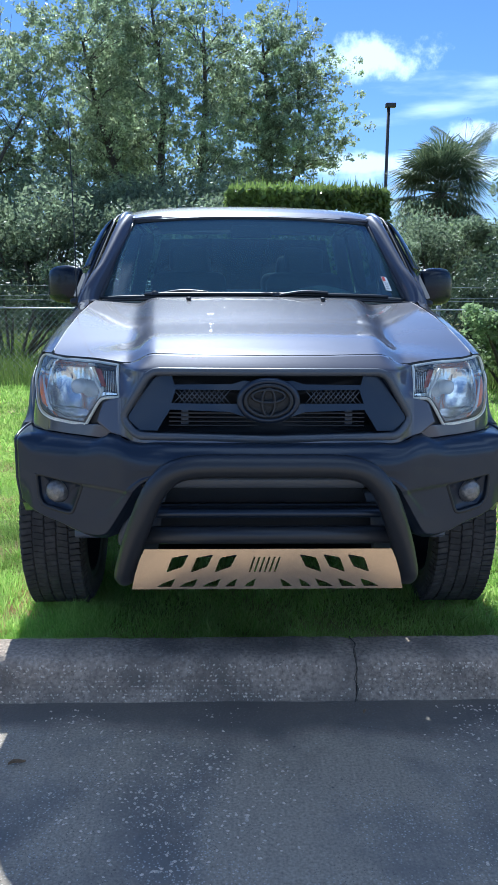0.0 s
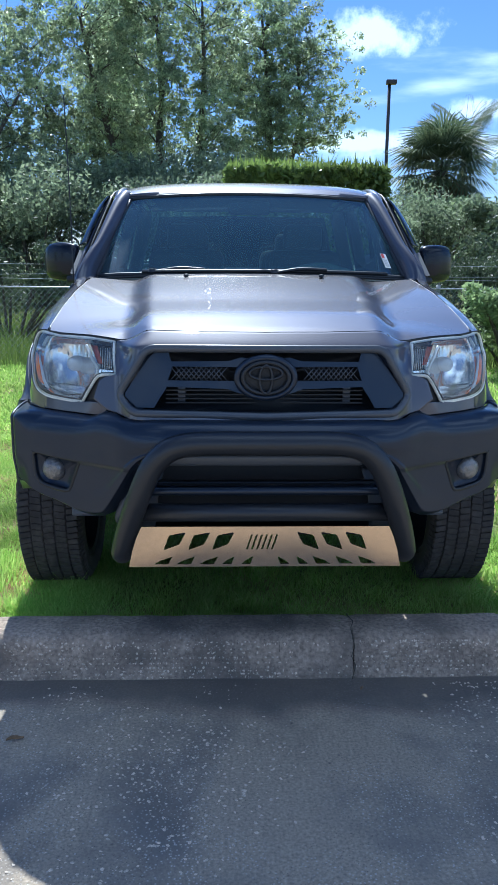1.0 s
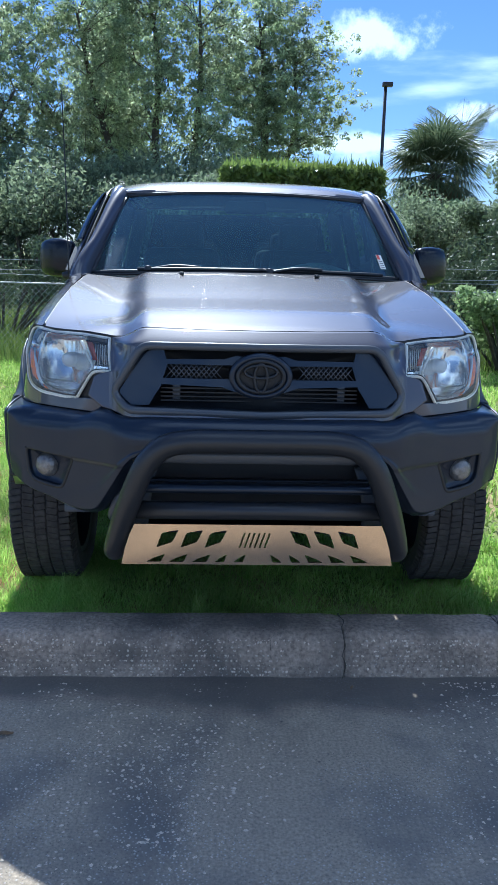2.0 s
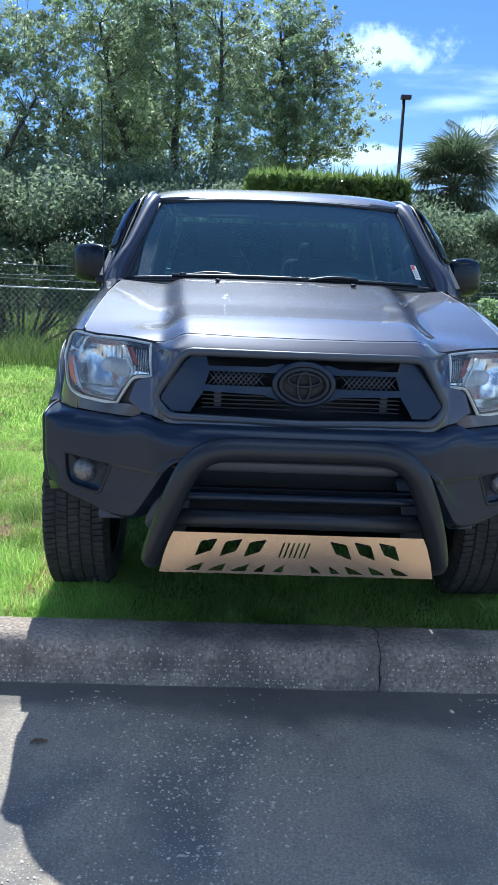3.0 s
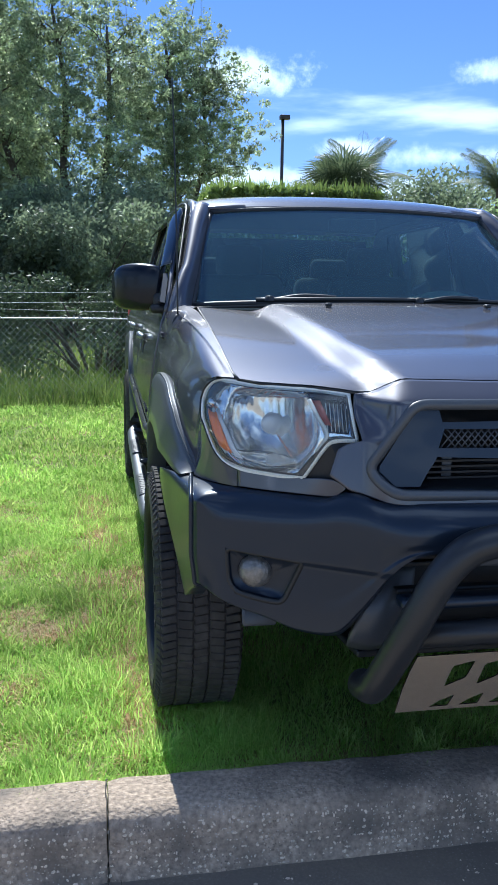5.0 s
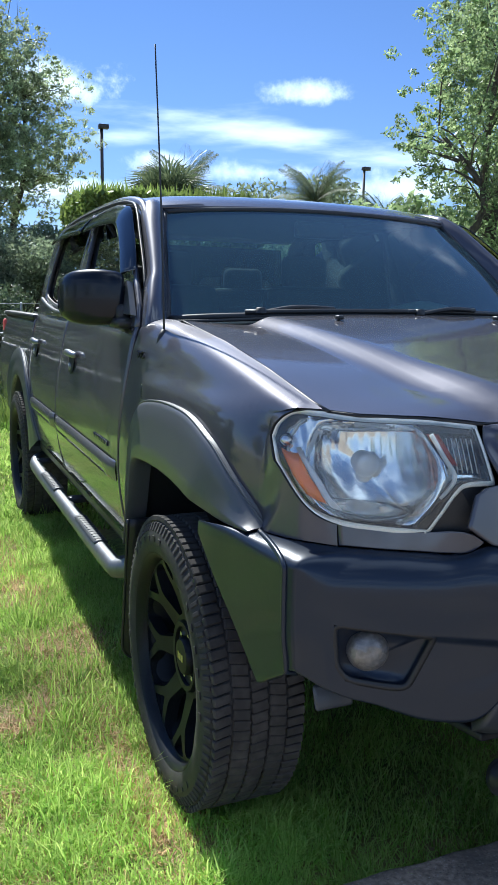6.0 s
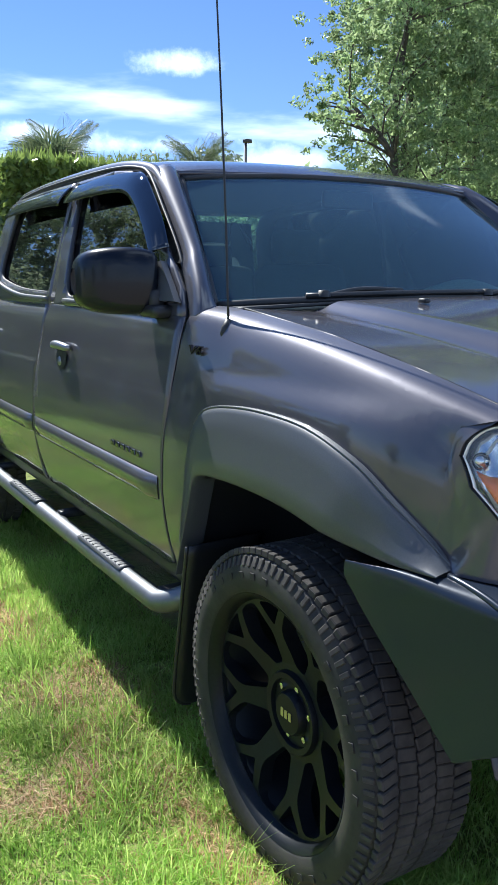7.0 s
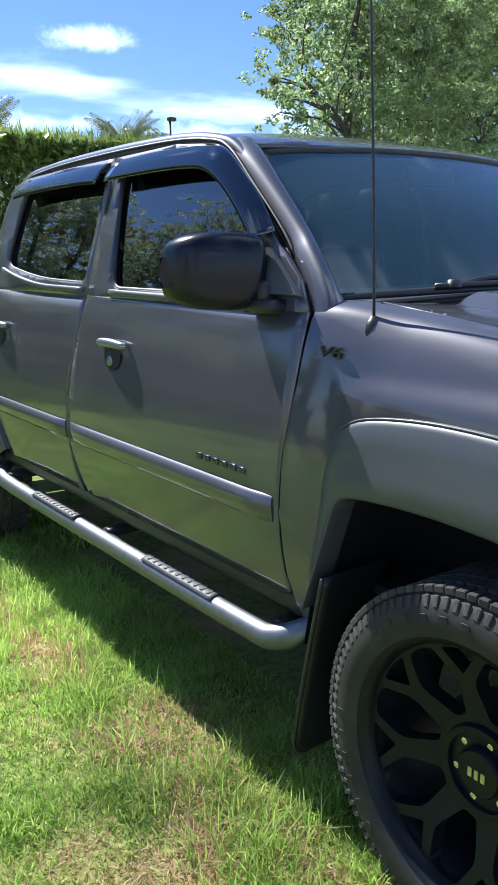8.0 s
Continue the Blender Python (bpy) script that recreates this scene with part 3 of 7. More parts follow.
for s in (-1, 1):
    for nm, poly, up, win in (("front_door", FRONT_DOOR, SIDE_F, WIN_F), ("rear_door", REAR_DOOR, SIDE_R, WIN_R)):
        door = panel(nm, s, poly, PAINT, truck, side_x, "grey metallic door with body moulding")
        fr = panel("window_frame", s, up, PAINT, door, upper_x, "", [win], 0.06, 0.016)
        ys, zs = [p[0] for p in win], [p[1] for p in win]
        ctr = (sum(ys) / len(ys), sum(zs) / len(zs))
        big = [((y - ctr[0]) * 1.03 + ctr[0], (z - ctr[1]) * 1.05 + ctr[1]) for y, z in win]
        panel("window_glass", s, big, SIDEGLASS, door, lambda y, z: upper_x(y, z) - 0.011, "dark tinted side glass", (), 0.08, 0.0, True).visible_shadow = False
        part("window_seal", rim_bm([(s * (upper_x(y, z) + 0.002), y, z) for y, z in win], 0.017, (s, 0, 0.4), 0.006), BLACK, door)
        # bright belt strip under the glass
        a, b = (1.64, 2.46) if nm == "front_door" else (2.665, 3.46)
        belt = [(s * (side_x(0, 1.272) + 0.006), y, 1.270 + (y - 1.6) * 0.010 + (0.055 * ((y - 2.95) / 0.5) ** 2 if y > 2.95 else 0)) for y in np.linspace(a, b, 16)]
        part("belt_moulding", tube_bm(belt, 0.011, 8), FLARE, door)
        # body moulding low on the door
        a, b = (1.488, 2.694) if nm == "front_door" else (2.735, 3.50)
        mo = []
        for y in np.linspace(a, b, 20):
            e = 0.012 * min(1, (y - a) / 0.03, (b - y) / 0.03)
            mo.append([(s * (side_x(y, 0.805 - d) + o * (0.3 + 0.7 * e / 0.012)), y, 0.812 - d) for d, o in ((0.0, 0.006), (0.006, 0.019), (0.035, 0.024), (0.066, 0.019), (0.074, 0.006))])
        part("door_moulding", grid_bm(np.array(mo)), PAINT, door)
        # handle: cup, grip and lock
        hy = 2.365 if nm == "front_door" else 3.43
        cup = [(s * (side_x(hy, 1.09 + 0.034 * math.sin(a)) + 0.0115), hy + 0.058 * math.cos(a), 1.080 + 0.048 * math.sin(a)) for a in np.linspace(0, 2 * math.pi, 24, endpoint=False)]
        bm = bmesh.new()
        bm.faces.new([bm.verts.new(p) for p in cup])
        handle = part("handle_cup", bm, BLACK, door, "dark handle recess")
        grip = [(s * (side_x(hy, 1.115) + 0.008 + o), hy + d, 1.118 + 0.004 * k) for d, o, k in ((-0.095, 0.002, 0), (-0.08, 0.014, 0), (-0.03, 0.020, 1), (0.03, 0.020, 1), (0.075, 0.013, 0), (0.088, 0.002, 0))]
        part("handle", tube_bm(grip, [0.010, 0.013, 0.015, 0.015, 0.013, 0.010], 10, 20), HANDLE, door, "satin grey door handle")
        part("lock_cover", lathe_bm([(0.0, s * 0.006), (0.014, s * 0.005), (0.018, 0.0)], 16), HANDLE, door).matrix_basis = Matrix.Translation((s * (side_x(hy, 1.07) + 0.011), hy + 0.012, 1.062))
        # smoked rain visor over the glass
        if nm == "front_door":
            top = [(1.615, 1.452), (1.70, 1.535), (1.82, 1.622), (1.93, 1.688), (2.05, 1.708), (2.30, 1.718), (2.575, 1.714)]
            bot = [(1.660, 1.430), (1.745, 1.505), (1.85, 1.580), (1.95, 1.625), (2.06, 1.640), (2.30, 1.645), (2.580, 1.642)]
        else:
            top = [(2.64, 1.712), (2.85, 1.716), (3.1, 1.712), (3.32, 1.706), (3.46, 1.690)]
            bot = [(2.645, 1.640), (2.85, 1.645), (3.1, 1.645), (3.30, 1.640), (3.43, 1.632)]
        t, b = crom(top, 40), crom(bot, 40)
        vis = np.array([[(s * (upper_x(p[0] * (1 - f) + q[0] * f, p[1] * (1 - f) + q[1] * f) + o), p[0] * (1 - f) + q[0] * f, p[1] * (1 - f) + q[1] * f) for f, o in ((0, 0.006), (0.08, 0.015), (0.4, 0.033), (0.8, 0.046), (1.0, 0.046))] for p, q in zip(t, b)])
        part("rain_visor", orient(grid_bm(vis), (s, 0, 0.3)), VISOR, door, "smoked acrylic rain visor", thick=0.004)
    # cab corner: roof rail and A pillar as one bent form
    rail = [(0.790, 1.50, 1.33), (0.785, 1.52, 1.35), (0.764, 1.60, 1.435), (0.728, 1.79, 1.580), (0.701, 1.94, 1.686), (0.695, 2.05, 1.718), (0.694, 2.25, 1.736), (0.695, 2.6, 1.742), (0.695, 3.0, 1.740), (0.695, 3.28, 1.730), (0.698, 3.47, 1.708), (0.712, 3.58, 1.63), (0.755, 3.64, 1.45), (0.80, 3.655, 1.26)]
    rp = crom([(s * x, y, z) for x, y, z in rail], 70)
    part("roof_rail", tube_bm(rp, [0.010, 0.012, 0.014, 0.016, 0.020, 0.026, 0.032, 0.034, 0.034, 0.036, 0.04, 0.05, 0.05, 0.05], 14), PAINT, truck, "grey metallic pillar and roof rail")
    inner = crom([(s * x, y, z) for x, y, z in ((0.756, 1.420, 1.262), (0.757, 1.462, 1.292), (0.722, 1.585, 1.400), (0.678, 1.75, 1.534), (0.632, 1.920, 1.680), (0.612, 2.00, 1.728))], 24)
    outer = crom([(s * x, y - 0.004, z) for x, y, z in ((0.838, 1.378, 1.272), (0.829, 1.400, 1.309), (0.812, 1.450, 1.363), (0.784, 1.535, 1.428), (0.760, 1.61, 1.478), (0.728, 1.78, 1.602), (0.701, 1.935, 1.699), (0.690, 2.02, 1.722))], 24)
    wide = outer + np.array([s * 0.022, 0.030, -0.022])
    part("pillar_panel", grid_bm(net([inner[::3], inner[::3] * 0.45 + outer[::3] * 0.55 + np.array([0, -0.012, 0.014]), outer[::3] + np.array([s * 0.006, 0, 0]), wide[::3], wide[::3] + np.array([-s * 0.006, 0.02, -0.01])], 16, 30)), PAINT, truck, "grey metallic windshield pillar", thick=0.006)
    part("drip_moulding", tube_bm([(x + s * 0.034, y + 0.004, z + 0.006) for x, y, z in rp[8:58]], 0.006, 6), BLACK, truck)
    part("windshield_moulding", tube_bm(crom([(s * x, y, z) for x, y, z in ((0.757, 1.462, 1.290), (0.722, 1.585, 1.398), (0.678, 1.75, 1.532), (0.632, 1.918, 1.676))], 20), 0.011, 8), BLACK, truck)
    # black triangle at the mirror's foot
    tri = [(s * (upper_x(y, z) + 0.022), y, z) for y, z in ((1.455, 1.300), (1.615, 1.300), (1.640, 1.400), (1.60, 1.412))]
    bm = bmesh.new()
    bm.faces.new([bm.verts.new(p) for p in tri])
    part("mirror_sail", bm, FLARE, truck, thick=0.02, smooth=False)

    # painted corner between the fender, the door and the pillar's foot
    foot = net([[(s * 0.738, 1.30, 1.283), (s * 0.744, 1.36, 1.286), (s * 0.752, 1.43, 1.276)], [(s * 0.768, 1.296, 1.285), (s * 0.780, 1.36, 1.289), (s * 0.794, 1.43, 1.288)], [(s * 0.790, 1.30, 1.266), (s * 0.806, 1.36, 1.272), (s * 0.820, 1.43, 1.272)]], 10, 10)
    part("pillar_foot", grid_bm(foot), PAINT, truck)

# roof
roof_half = [(0.0, 1.865), (0.2, 1.868), (0.4, 1.882), (0.55, 1.905), (0.632, 1.93), (0.680, 1.955), (0.692, 2.05), (0.695, 2.6), (0.693, 3.2), (0.69, 3.48), (0.65, 3.57), (0.4, 3.61), (0.0, 3.62)]
loop = roof_half + [(-x, y) for x, y in roof_half[1:-1][::-1]]
part("roof", sheet_bm(loop, (), lambda x, y: (x, y, roof_z(x, y)), frange(-0.70, 0.70, 0.025), frange(1.86, 3.62, 0.035)), PAINT, truck, "grey metallic roof", thick=0.02)
# windshield and back window
base = [(-0.752, 1.464, 1.288), (-0.6, 1.385, 1.298), (-0.3, 1.30, 1.306), (0, 1.272, 1.308), (0.3, 1.30, 1.306), (0.6, 1.385, 1.298), (0.752, 1.464, 1.288)]
head = [(-0.628, 1.926, 1.682), (-0.5, 1.890, 1.692), (-0.25, 1.862, 1.703), (0, 1.852, 1.706), (0.25, 1.862, 1.703), (0.5, 1.890, 1.692), (0.628, 1.926, 1.682)]
mid = [((a[0] + b[0]) / 2, (a[1] + b[1]) / 2 - 0.012, (a[2] + b[2]) / 2 + 0.012) for a, b in zip(base, head)]
ws = net([base, mid, head], 24, 48)
wind = part("windshield", orient(grid_bm(ws), (0, -1, 1)), WINDSHIELD, truck, "tinted windshield with blue-green sheen")
wind.visible_shadow = False
part("header_seal", tube_bm(crom(head, 40), 0.010, 8), BLACK, wind)
part("base_seal", tube_bm(crom(base, 40), 0.012, 8), BLACK, wind)
back = net([[(-0.70, 3.66, 1.30), (0, 3.69, 1.30), (0.70, 3.66, 1.30)], [(-0.60, 3.55, 1.66), (0, 3.58, 1.67), (0.60, 3.55, 1.66)]], 8, 16)
part("back_window", orient(grid_bm(back), (0, 1, 0.3)), SIDEGLASS, truck, "dark tinted back window").visible_shadow = False
cabback = net([[(-0.86, 3.66, 0.55), (0, 3.68, 0.55), (0.86, 3.66, 0.55)], [(-0.86, 3.66, 1.28), (0, 3.70, 1.30), (0.86, 3.66, 1.28)]], 6, 12)
part("cab_back_panel", grid_bm(cabback), PAINT, truck, thick=0.01)

# nose: painted surround of the grille, in (x, z)
HF = [(0.0, 0.074), (0.20, 0.080), (0.36, 0.098), (0.395, 0.106), (0.425, 0.116), (0.455, 0.127), (0.50, 0.143), (0.60, 0.19)]


def hood_front(x):
    """The y and z of the hood's front edge."""
    y = float(np.interp(abs(x), [p[0] for p in HF], [p[1] for p in HF]))
    return y, hood_z(x, y) - 0.007


GR = rounded([(0.0, 1.093), (0.383, 1.093), (0.482, 0.944), (0.434, 0.893), (0.0, 0.886)], [0, 0.03, 0.03, 0.03, 0])
GR_IN = [(x, z) for x, z in GR if x > 0.001]
gr_loop = [(0.0, 1.093)] + GR_IN + [(0.0, 0.886)] + [(-x, z) for x, z in GR_IN[::-1]]


def nose_y(x, z):
    """How far back the nose's face lies."""
    t = (z - 0.868) / (1.12 - 0.868)
    ax = abs(x)
    y = -0.040 + 0.045 * t + 0.16 * ax**2.2 + smoothstep(0.41, 0.50, ax) * (0.050 + 0.050 * smoothstep(1.0, 1.09, z))
    if z > 1.098:
        ye, ze = hood_front(x)
        y += (ye - 0.004 - y) * min(1.0, (z - 1.098) / max(0.004, ze - 1.098)) ** 1.3
    return y


def spread(pts, n):
    """n points at even steps along an open line of (x, z), without the last."""
    p = np.array(pts, float)
    d = np.concatenate([[0], np.cumsum(np.linalg.norm(np.diff(p, axis=0), axis=1))])
    return np.stack([np.interp(np.linspace(0, d[-1], n, endpoint=False), d, p[:, k]) for k in (0, 1)], axis=1)


def nose_half():
    """Outer and inner outline of the surround's half, station by station from the top middle to the bottom middle."""
    edge = lambda a, b, n: [(x, hood_front(x)[1]) for x in np.linspace(a, b, n)]
    near = lambda x, z: min(range(len(GR)), key=lambda k: math.hypot(GR[k][0] - x, GR[k][1] - z))
    cut = [0, near(0.383, 1.093), near(0.482, 0.944), near(0.434, 0.893), len(GR) - 1]
    outer = [edge(0.0, 0.450, 24), edge(0.450, 0.497, 6) + [(0.502, 1.06), (0.494, 1.004), (0.532, 0.996), (0.552, 0.984), (0.573, 0.922)], [(0.573, 0.922), (0.526, 0.887), (0.445, 0.866)], [(0.445, 0.866), (0.0, 0.866)]]
    o = [spread(line, n) for line, n in zip(outer, (40, 60, 30, 24))]
    i = [spread(GR[a:b + 1], n) for a, b, n in zip(cut, cut[1:], (40, 60, 30, 24))]
    return np.vstack(o + [[(0.0, 0.866)]]), np.vstack(i + [[(0.0, 0.886)]])


n_out, n_in = nose_half()
nose_rows = []
for f in np.linspace(0, 1, 15):
    half = n_out * (1 - f) + n_in * f
    both = [(-x, z) for x, z in half[:0:-1]] + [(x, z) for x, z in half]
    nose_rows.append([(x, nose_y(x, z), z) for x, z in both])
surround = part("grille_surround", orient(grid_bm(np.array(nose_rows)), (0, -1, 0)), PAINT, truck, "grey painted grille surround", thick=0.012)
part("grille_trim", rim_bm([(x * 1.012, nose_y(x, z) - 0.004, z + (0.006 if z > 1 else -0.004)) for x, z in gr_loop], 0.026, (0, -1, 0), 0.012), FLARE, surround, "satin grey grille moulding")
# recess behind the opening
rec = np.array([[(x * k, nose_y(x, z) + d, (z - 0.985) * k + 0.985) for x, z in gr_loop] for k, d in ((1.0, 0.0), (0.985, 0.05), (0.97, 0.085), (0.5, 0.09), (0.02, 0.09))])
grille = part("grille", grid_bm(rec, close_c=True), BLACK, truck, "black recessed grille")
GX, GZ = 0.965, 0.945


def plate_y(x, z):
    return -0.010 + 0.18 * (z - 0.868) + 0.16 * abs(x) ** 2.2


plate_loop = [(x * GX, (z - 0.985) * GZ + 0.985) for x, z in gr_loop]
ring = np.array([[(x * k, nose_y(x, z) + d, (z - 0.985) * q + 0.985) for x, z in gr_loop] for k, q, d in ((0.998, 0.995, 0.002), (0.985, 0.975, 0.010))] + [[(x, plate_y(x, z), z) for x, z in plate_loop]])
part("grille_frame", grid_bm(ring, close_c=True), SATIN, grille, "satin charcoal inner grille frame")


def grille_piece(name, poly, label=""):
    bm = sheet_bm(poly, (), lambda x, z: (x, plate_y(x, z) - 0.002, z), frange(-0.48, 0.48, 0.03), frange(0.88, 1.10, 0.03))
    return part(name, orient(bm, (0, -1, 0)), SATIN, grille, label, False, 0.010)


for s in (-1, 1):
    side = [(s * 0.318, 1.083), (s * 0.362, 1.084), (s * 0.384, 1.066), (s * 0.461, 0.950), (s * 0.462, 0.938), (s * 0.424, 0.902), (s * 0.366, 0.902), (s * 0.345, 0.938), (s * 0.326, 0.966), (s * 0.320, 0.992), (s * 0.305, 1.037), (s * 0.310, 1.054)]
    grille_piece("grille_side_plate", side, "satin charcoal side plate of the grille")
    grille_piece("grille_bar", [(s * 0.334, 0.992), (s * 0.085, 0.992), (s * 0.060, 0.950), (s * 0.085, 0.952), (s * 0.125, 0.966), (s * 0.334, 0.972)])
    grille_piece("grille_bar", [(s * 0.316, 1.037), (s * 0.085, 1.037), (s * 0.060, 1.066), (s * 0.080, 1.068), (s * 0.120, 1.056), (s * 0.316, 1.053)])
for z in (0.912, 0.926, 0.940, 0.954):
    part("radiator_slat", box_bm((0.66, 0.012, 0.005), Matrix.Translation((0, 0.060, z))), BLACK, grille, smooth=False)
for s in (-1, 1):
    part("radiator_bracket", box_bm((0.026, 0.006, 0.055), Matrix.Translation((s * 0.278, 0.066, 0.938)), 0.002), FLARE, grille)
    lat = []
    for k in range(-3, 15):
        x0 = 0.108 + 0.0165 * k
        for d in (1, -1):
            q0, q1 = ((x0, 0.991), (x0 + 0.040, 1.037)) if d > 0 else ((x0 + 0.040, 0.991), (x0, 1.037))
            lo, hi = 0.110, 0.308
            if q0[0] >= lo and q1[0] >= lo and max(q0[0], q1[0]) <= hi + 0.008:
                lat.append(tube_bm([(s * q0[0], plate_y(q0[0], q0[1]) + 0.003, q0[1]), (s * q1[0], plate_y(q1[0], q1[1]) + 0.003, q1[1])], 0.0020, 5))
    part("grille_mesh", merge_bm(*lat), FLARE, grille, "grey diamond mesh insert")
# plain oval badge: a ring with two ovals inside
em = [(math.cos(a), math.sin(a)) for a in np.linspace(0, 2 * math.pi, 48, endpoint=False)]
badge = part("badge_ring", rim_bm([(0.093 * c, -0.020, 1.008 + 0.065 * q) for c, q in em], 0.022, (0, -1, 0), 0.014), SATIN, grille, "dark oval badge surround")
part("badge_oval", rim_bm([(0.075 * c, -0.026, 1.008 + 0.051 * q) for c, q in em], 0.015, (0, -1, 0), 0.013), BLACK, badge)
part("badge_oval", rim_bm([(0.021 * c, -0.028, 1.004 + 0.046 * q) for c, q in em], 0.011, (0, -1, 0), 0.012), BLACK, badge)
part("badge_oval", rim_bm([(0.053 * c, -0.028, 1.024 + 0.021 * q) for c, q in em], 0.011, (0, -1, 0), 0.012), BLACK, badge)
bm = bmesh.new()
bm.faces.new([bm.verts.new((0.090 * c, -0.014, 1.008 + 0.062 * q)) for c, q in em])
part("badge_back", bm, BLACK, badge)

# headlamps
BOWL_R = 0.128
for s in (-1, 1):
    HT = [(x, y, hood_z(x, y) - 0.011) for x, y in ((0.508, 0.143), (0.58, 0.180), (0.66, 0.226), (0.73, 0.276))] + [(0.775, 0.318, 1.121), (0.808, 0.368, 1.116), (0.828, 0.396, 1.092), (0.838, 0.404, 1.062)]
    HB = [(0.498, 0.088, 1.000), (0.550, 0.102, 0.997), (0.572, 0.107, 0.982), (0.600, 0.116, 0.938), (0.618, 0.124, 0.908), (0.624, 0.127, 0.902), (0.632, 0.131, 0.901), (0.70, 0.172, 0.903), (0.771, 0.228, 0.911), (0.815, 0.285, 0.940), (0.841, 0.372, 1.015)]
    t, b = crom([(s * x, y, z) for x, y, z in HT], 72), crom([(s * x, y, z) for x, y, z in HB], 72)
    rows = []
    for f in np.linspace(0, 1, 36):
        r = t * (1 - f) + b * f
        swell = math.sin(math.pi * f) ** 0.8 * np.sin(np.pi * np.linspace(0.06, 0.97, 72)) ** 0.6
        r[:, 1] -= 0.022 * swell
        r[:, 0] += s * 0.010 * swell
        rows.append(r)
    lens_pts = np.array(rows)
    lamp = part("headlamp", orient(grid_bm(lens_pts), (s * 0.4, -1, 0)), LENS, truck, "slightly hazed clear headlamp")
    lamp.visible_shadow = False
    ctr = lens_pts.mean(axis=(0, 1))
    pan = (lens_pts - ctr) * np.array([0.975, 1, 0.955]) + ctr + np.array([-s * 0.010, 0.040, -0.003])
    way = Vector((s * 0.30, -1, 0.0)).normalized()
    axis_c = Vector((s * 0.690, 0.235, 1.012))

    def off_axis(p):
        d = Vector(p) - axis_c
        return (d - way * d.dot(way)).length

    deep = pan.copy()
    for i in range(36):
        for j in range(72):
            r = off_axis(deep[i, j]) / BOWL_R
            if r < 1.06:
                deep[i, j] -= np.array(way) * (0.085 * max(0.0, 1 - r * r) ** 0.8 * min(1.0, min(i, 35 - i) / 5))
    for i in range(36):  # upright flutes pressed into the bowl
        for j in range(72):
            up = smoothstep(0.98, 1.03, deep[i, j, 2])
            deep[i, j, 1] += 0.0013 * up * math.cos(2 * math.pi * (deep[i, j, 0] - axis_c.x) / 0.018)
    part("reflector", grid_bm(deep), REFLECTOR, lamp, "bright fluted reflector with a round bowl")
    lip_ring = []
    for a in np.linspace(0, 2 * math.pi, 48, endpoint=False):
        q = axis_c + Vector((math.cos(a) * BOWL_R * 0.99, 0, math.sin(a) * BOWL_R * 0.99))
        dist = np.linalg.norm(pan[:, :, (0, 2)] - np.array([q.x, q.z]), axis=2)
        i, j = np.unravel_index(np.argmin(dist), dist.shape)
        if dist[i, j] < 0.006 and 0 < i < 35 and 0 < j < 71:
            lip_ring.append((q.x, pan[i, j][1] - 0.004, q.z))
        elif len(lip_ring) > 3:
            part("bowl_lip", tube_bm(lip_ring, 0.0028, 6), LENSRIM, lamp)
            lip_ring = []
        else:
            lip_ring = []
    if len(lip_ring) > 3:
        part("bowl_lip", tube_bm(lip_ring, 0.0028, 6), LENSRIM, lamp)
    edge = [tuple(p) for p in np.concatenate([lens_pts[0], lens_pts[:, -1][1:], lens_pts[-1][::-1][1:], lens_pts[:, 0][::-1][1:-1]])]
    part("lamp_bezel", rim_bm([(x, y + 0.005, z) for x, y, z in edge], 0.011, (-s * 0.45, -0.9, 0), 0.0035), LENSRIM, lamp, "pale lens edge")
    part("lamp_seal", rim_bm([(x + s * 0.002, y + 0.012, z) for x, y, z in edge], 0.016, (-s * 0.45, -0.9, 0), 0.003), BLACK, lamp)
    turn = way.to_track_quat("X", "Z").to_matrix().to_4x4()
    cap = lathe_bm([(0.026, -0.05), (0.026, 0.0), (0.020, 0.007), (0.009, 0.009), (0.0, 0.009)], 24)
    cap.transform(Matrix.Translation(axis_c + way * -0.052) @ turn)
    part("bulb_shield", cap, HOUSING, lamp)
    # amber corner marker with its small bulb, and the dark inner turn lamp
    def inset(f, u, d):
        q = lens_pts[int(f * 35), int(u * 71)]
        return tuple(q + np.array([-s * d * 0.7, d, 0]))
    mk = np.array([[inset(f, u0 + (u1 - u0) * k / 5, 0.016) for k in range(6)] for f, u0, u1 in ((0.36, 0.845, 0.962), (0.48, 0.840, 0.960), (0.62, 0.835, 0.950), (0.76, 0.825, 0.930), (0.87, 0.82, 0.895))])
    part("side_marker", grid_bm(mk), AMBER, lamp, "amber corner marker", thick=0.006)
    strip = np.array([[inset(f, u0 + (u1 - u0) * k / 4, 0.014) for k in range(5)] for f, u0, u1 in ((0.30, 0.815, 0.838), (0.45, 0.808, 0.834), (0.62, 0.800, 0.828), (0.78, 0.790, 0.818), (0.90, 0.780, 0.812))])
    part("marker_strip", grid_bm(strip), HOUSING, lamp, "cream strip beside the marker", thick=0.003)
    mb = lathe_bm([(0.016, -0.004), (0.016, 0.004), (0.010, 0.010), (0.0, 0.011)], 16)
    mb.transform(Matrix.Translation(Vector(inset(0.2, 0.89, 0.022))) @ Vector((s * 0.7, -0.7, 0.1)).normalized().to_track_quat("X", "Z").to_matrix().to_4x4())
    part("marker_bulb", mb, CHROME, lamp)
    tn = [(0.514, 1.088), (0.598, 1.094), (0.560, 1.012), (0.512, 1.012)]
    def turn_y(x, z):
        return 0.118 + (abs(x) - 0.52) * 0.55 + (z - 1.0) * 0.45

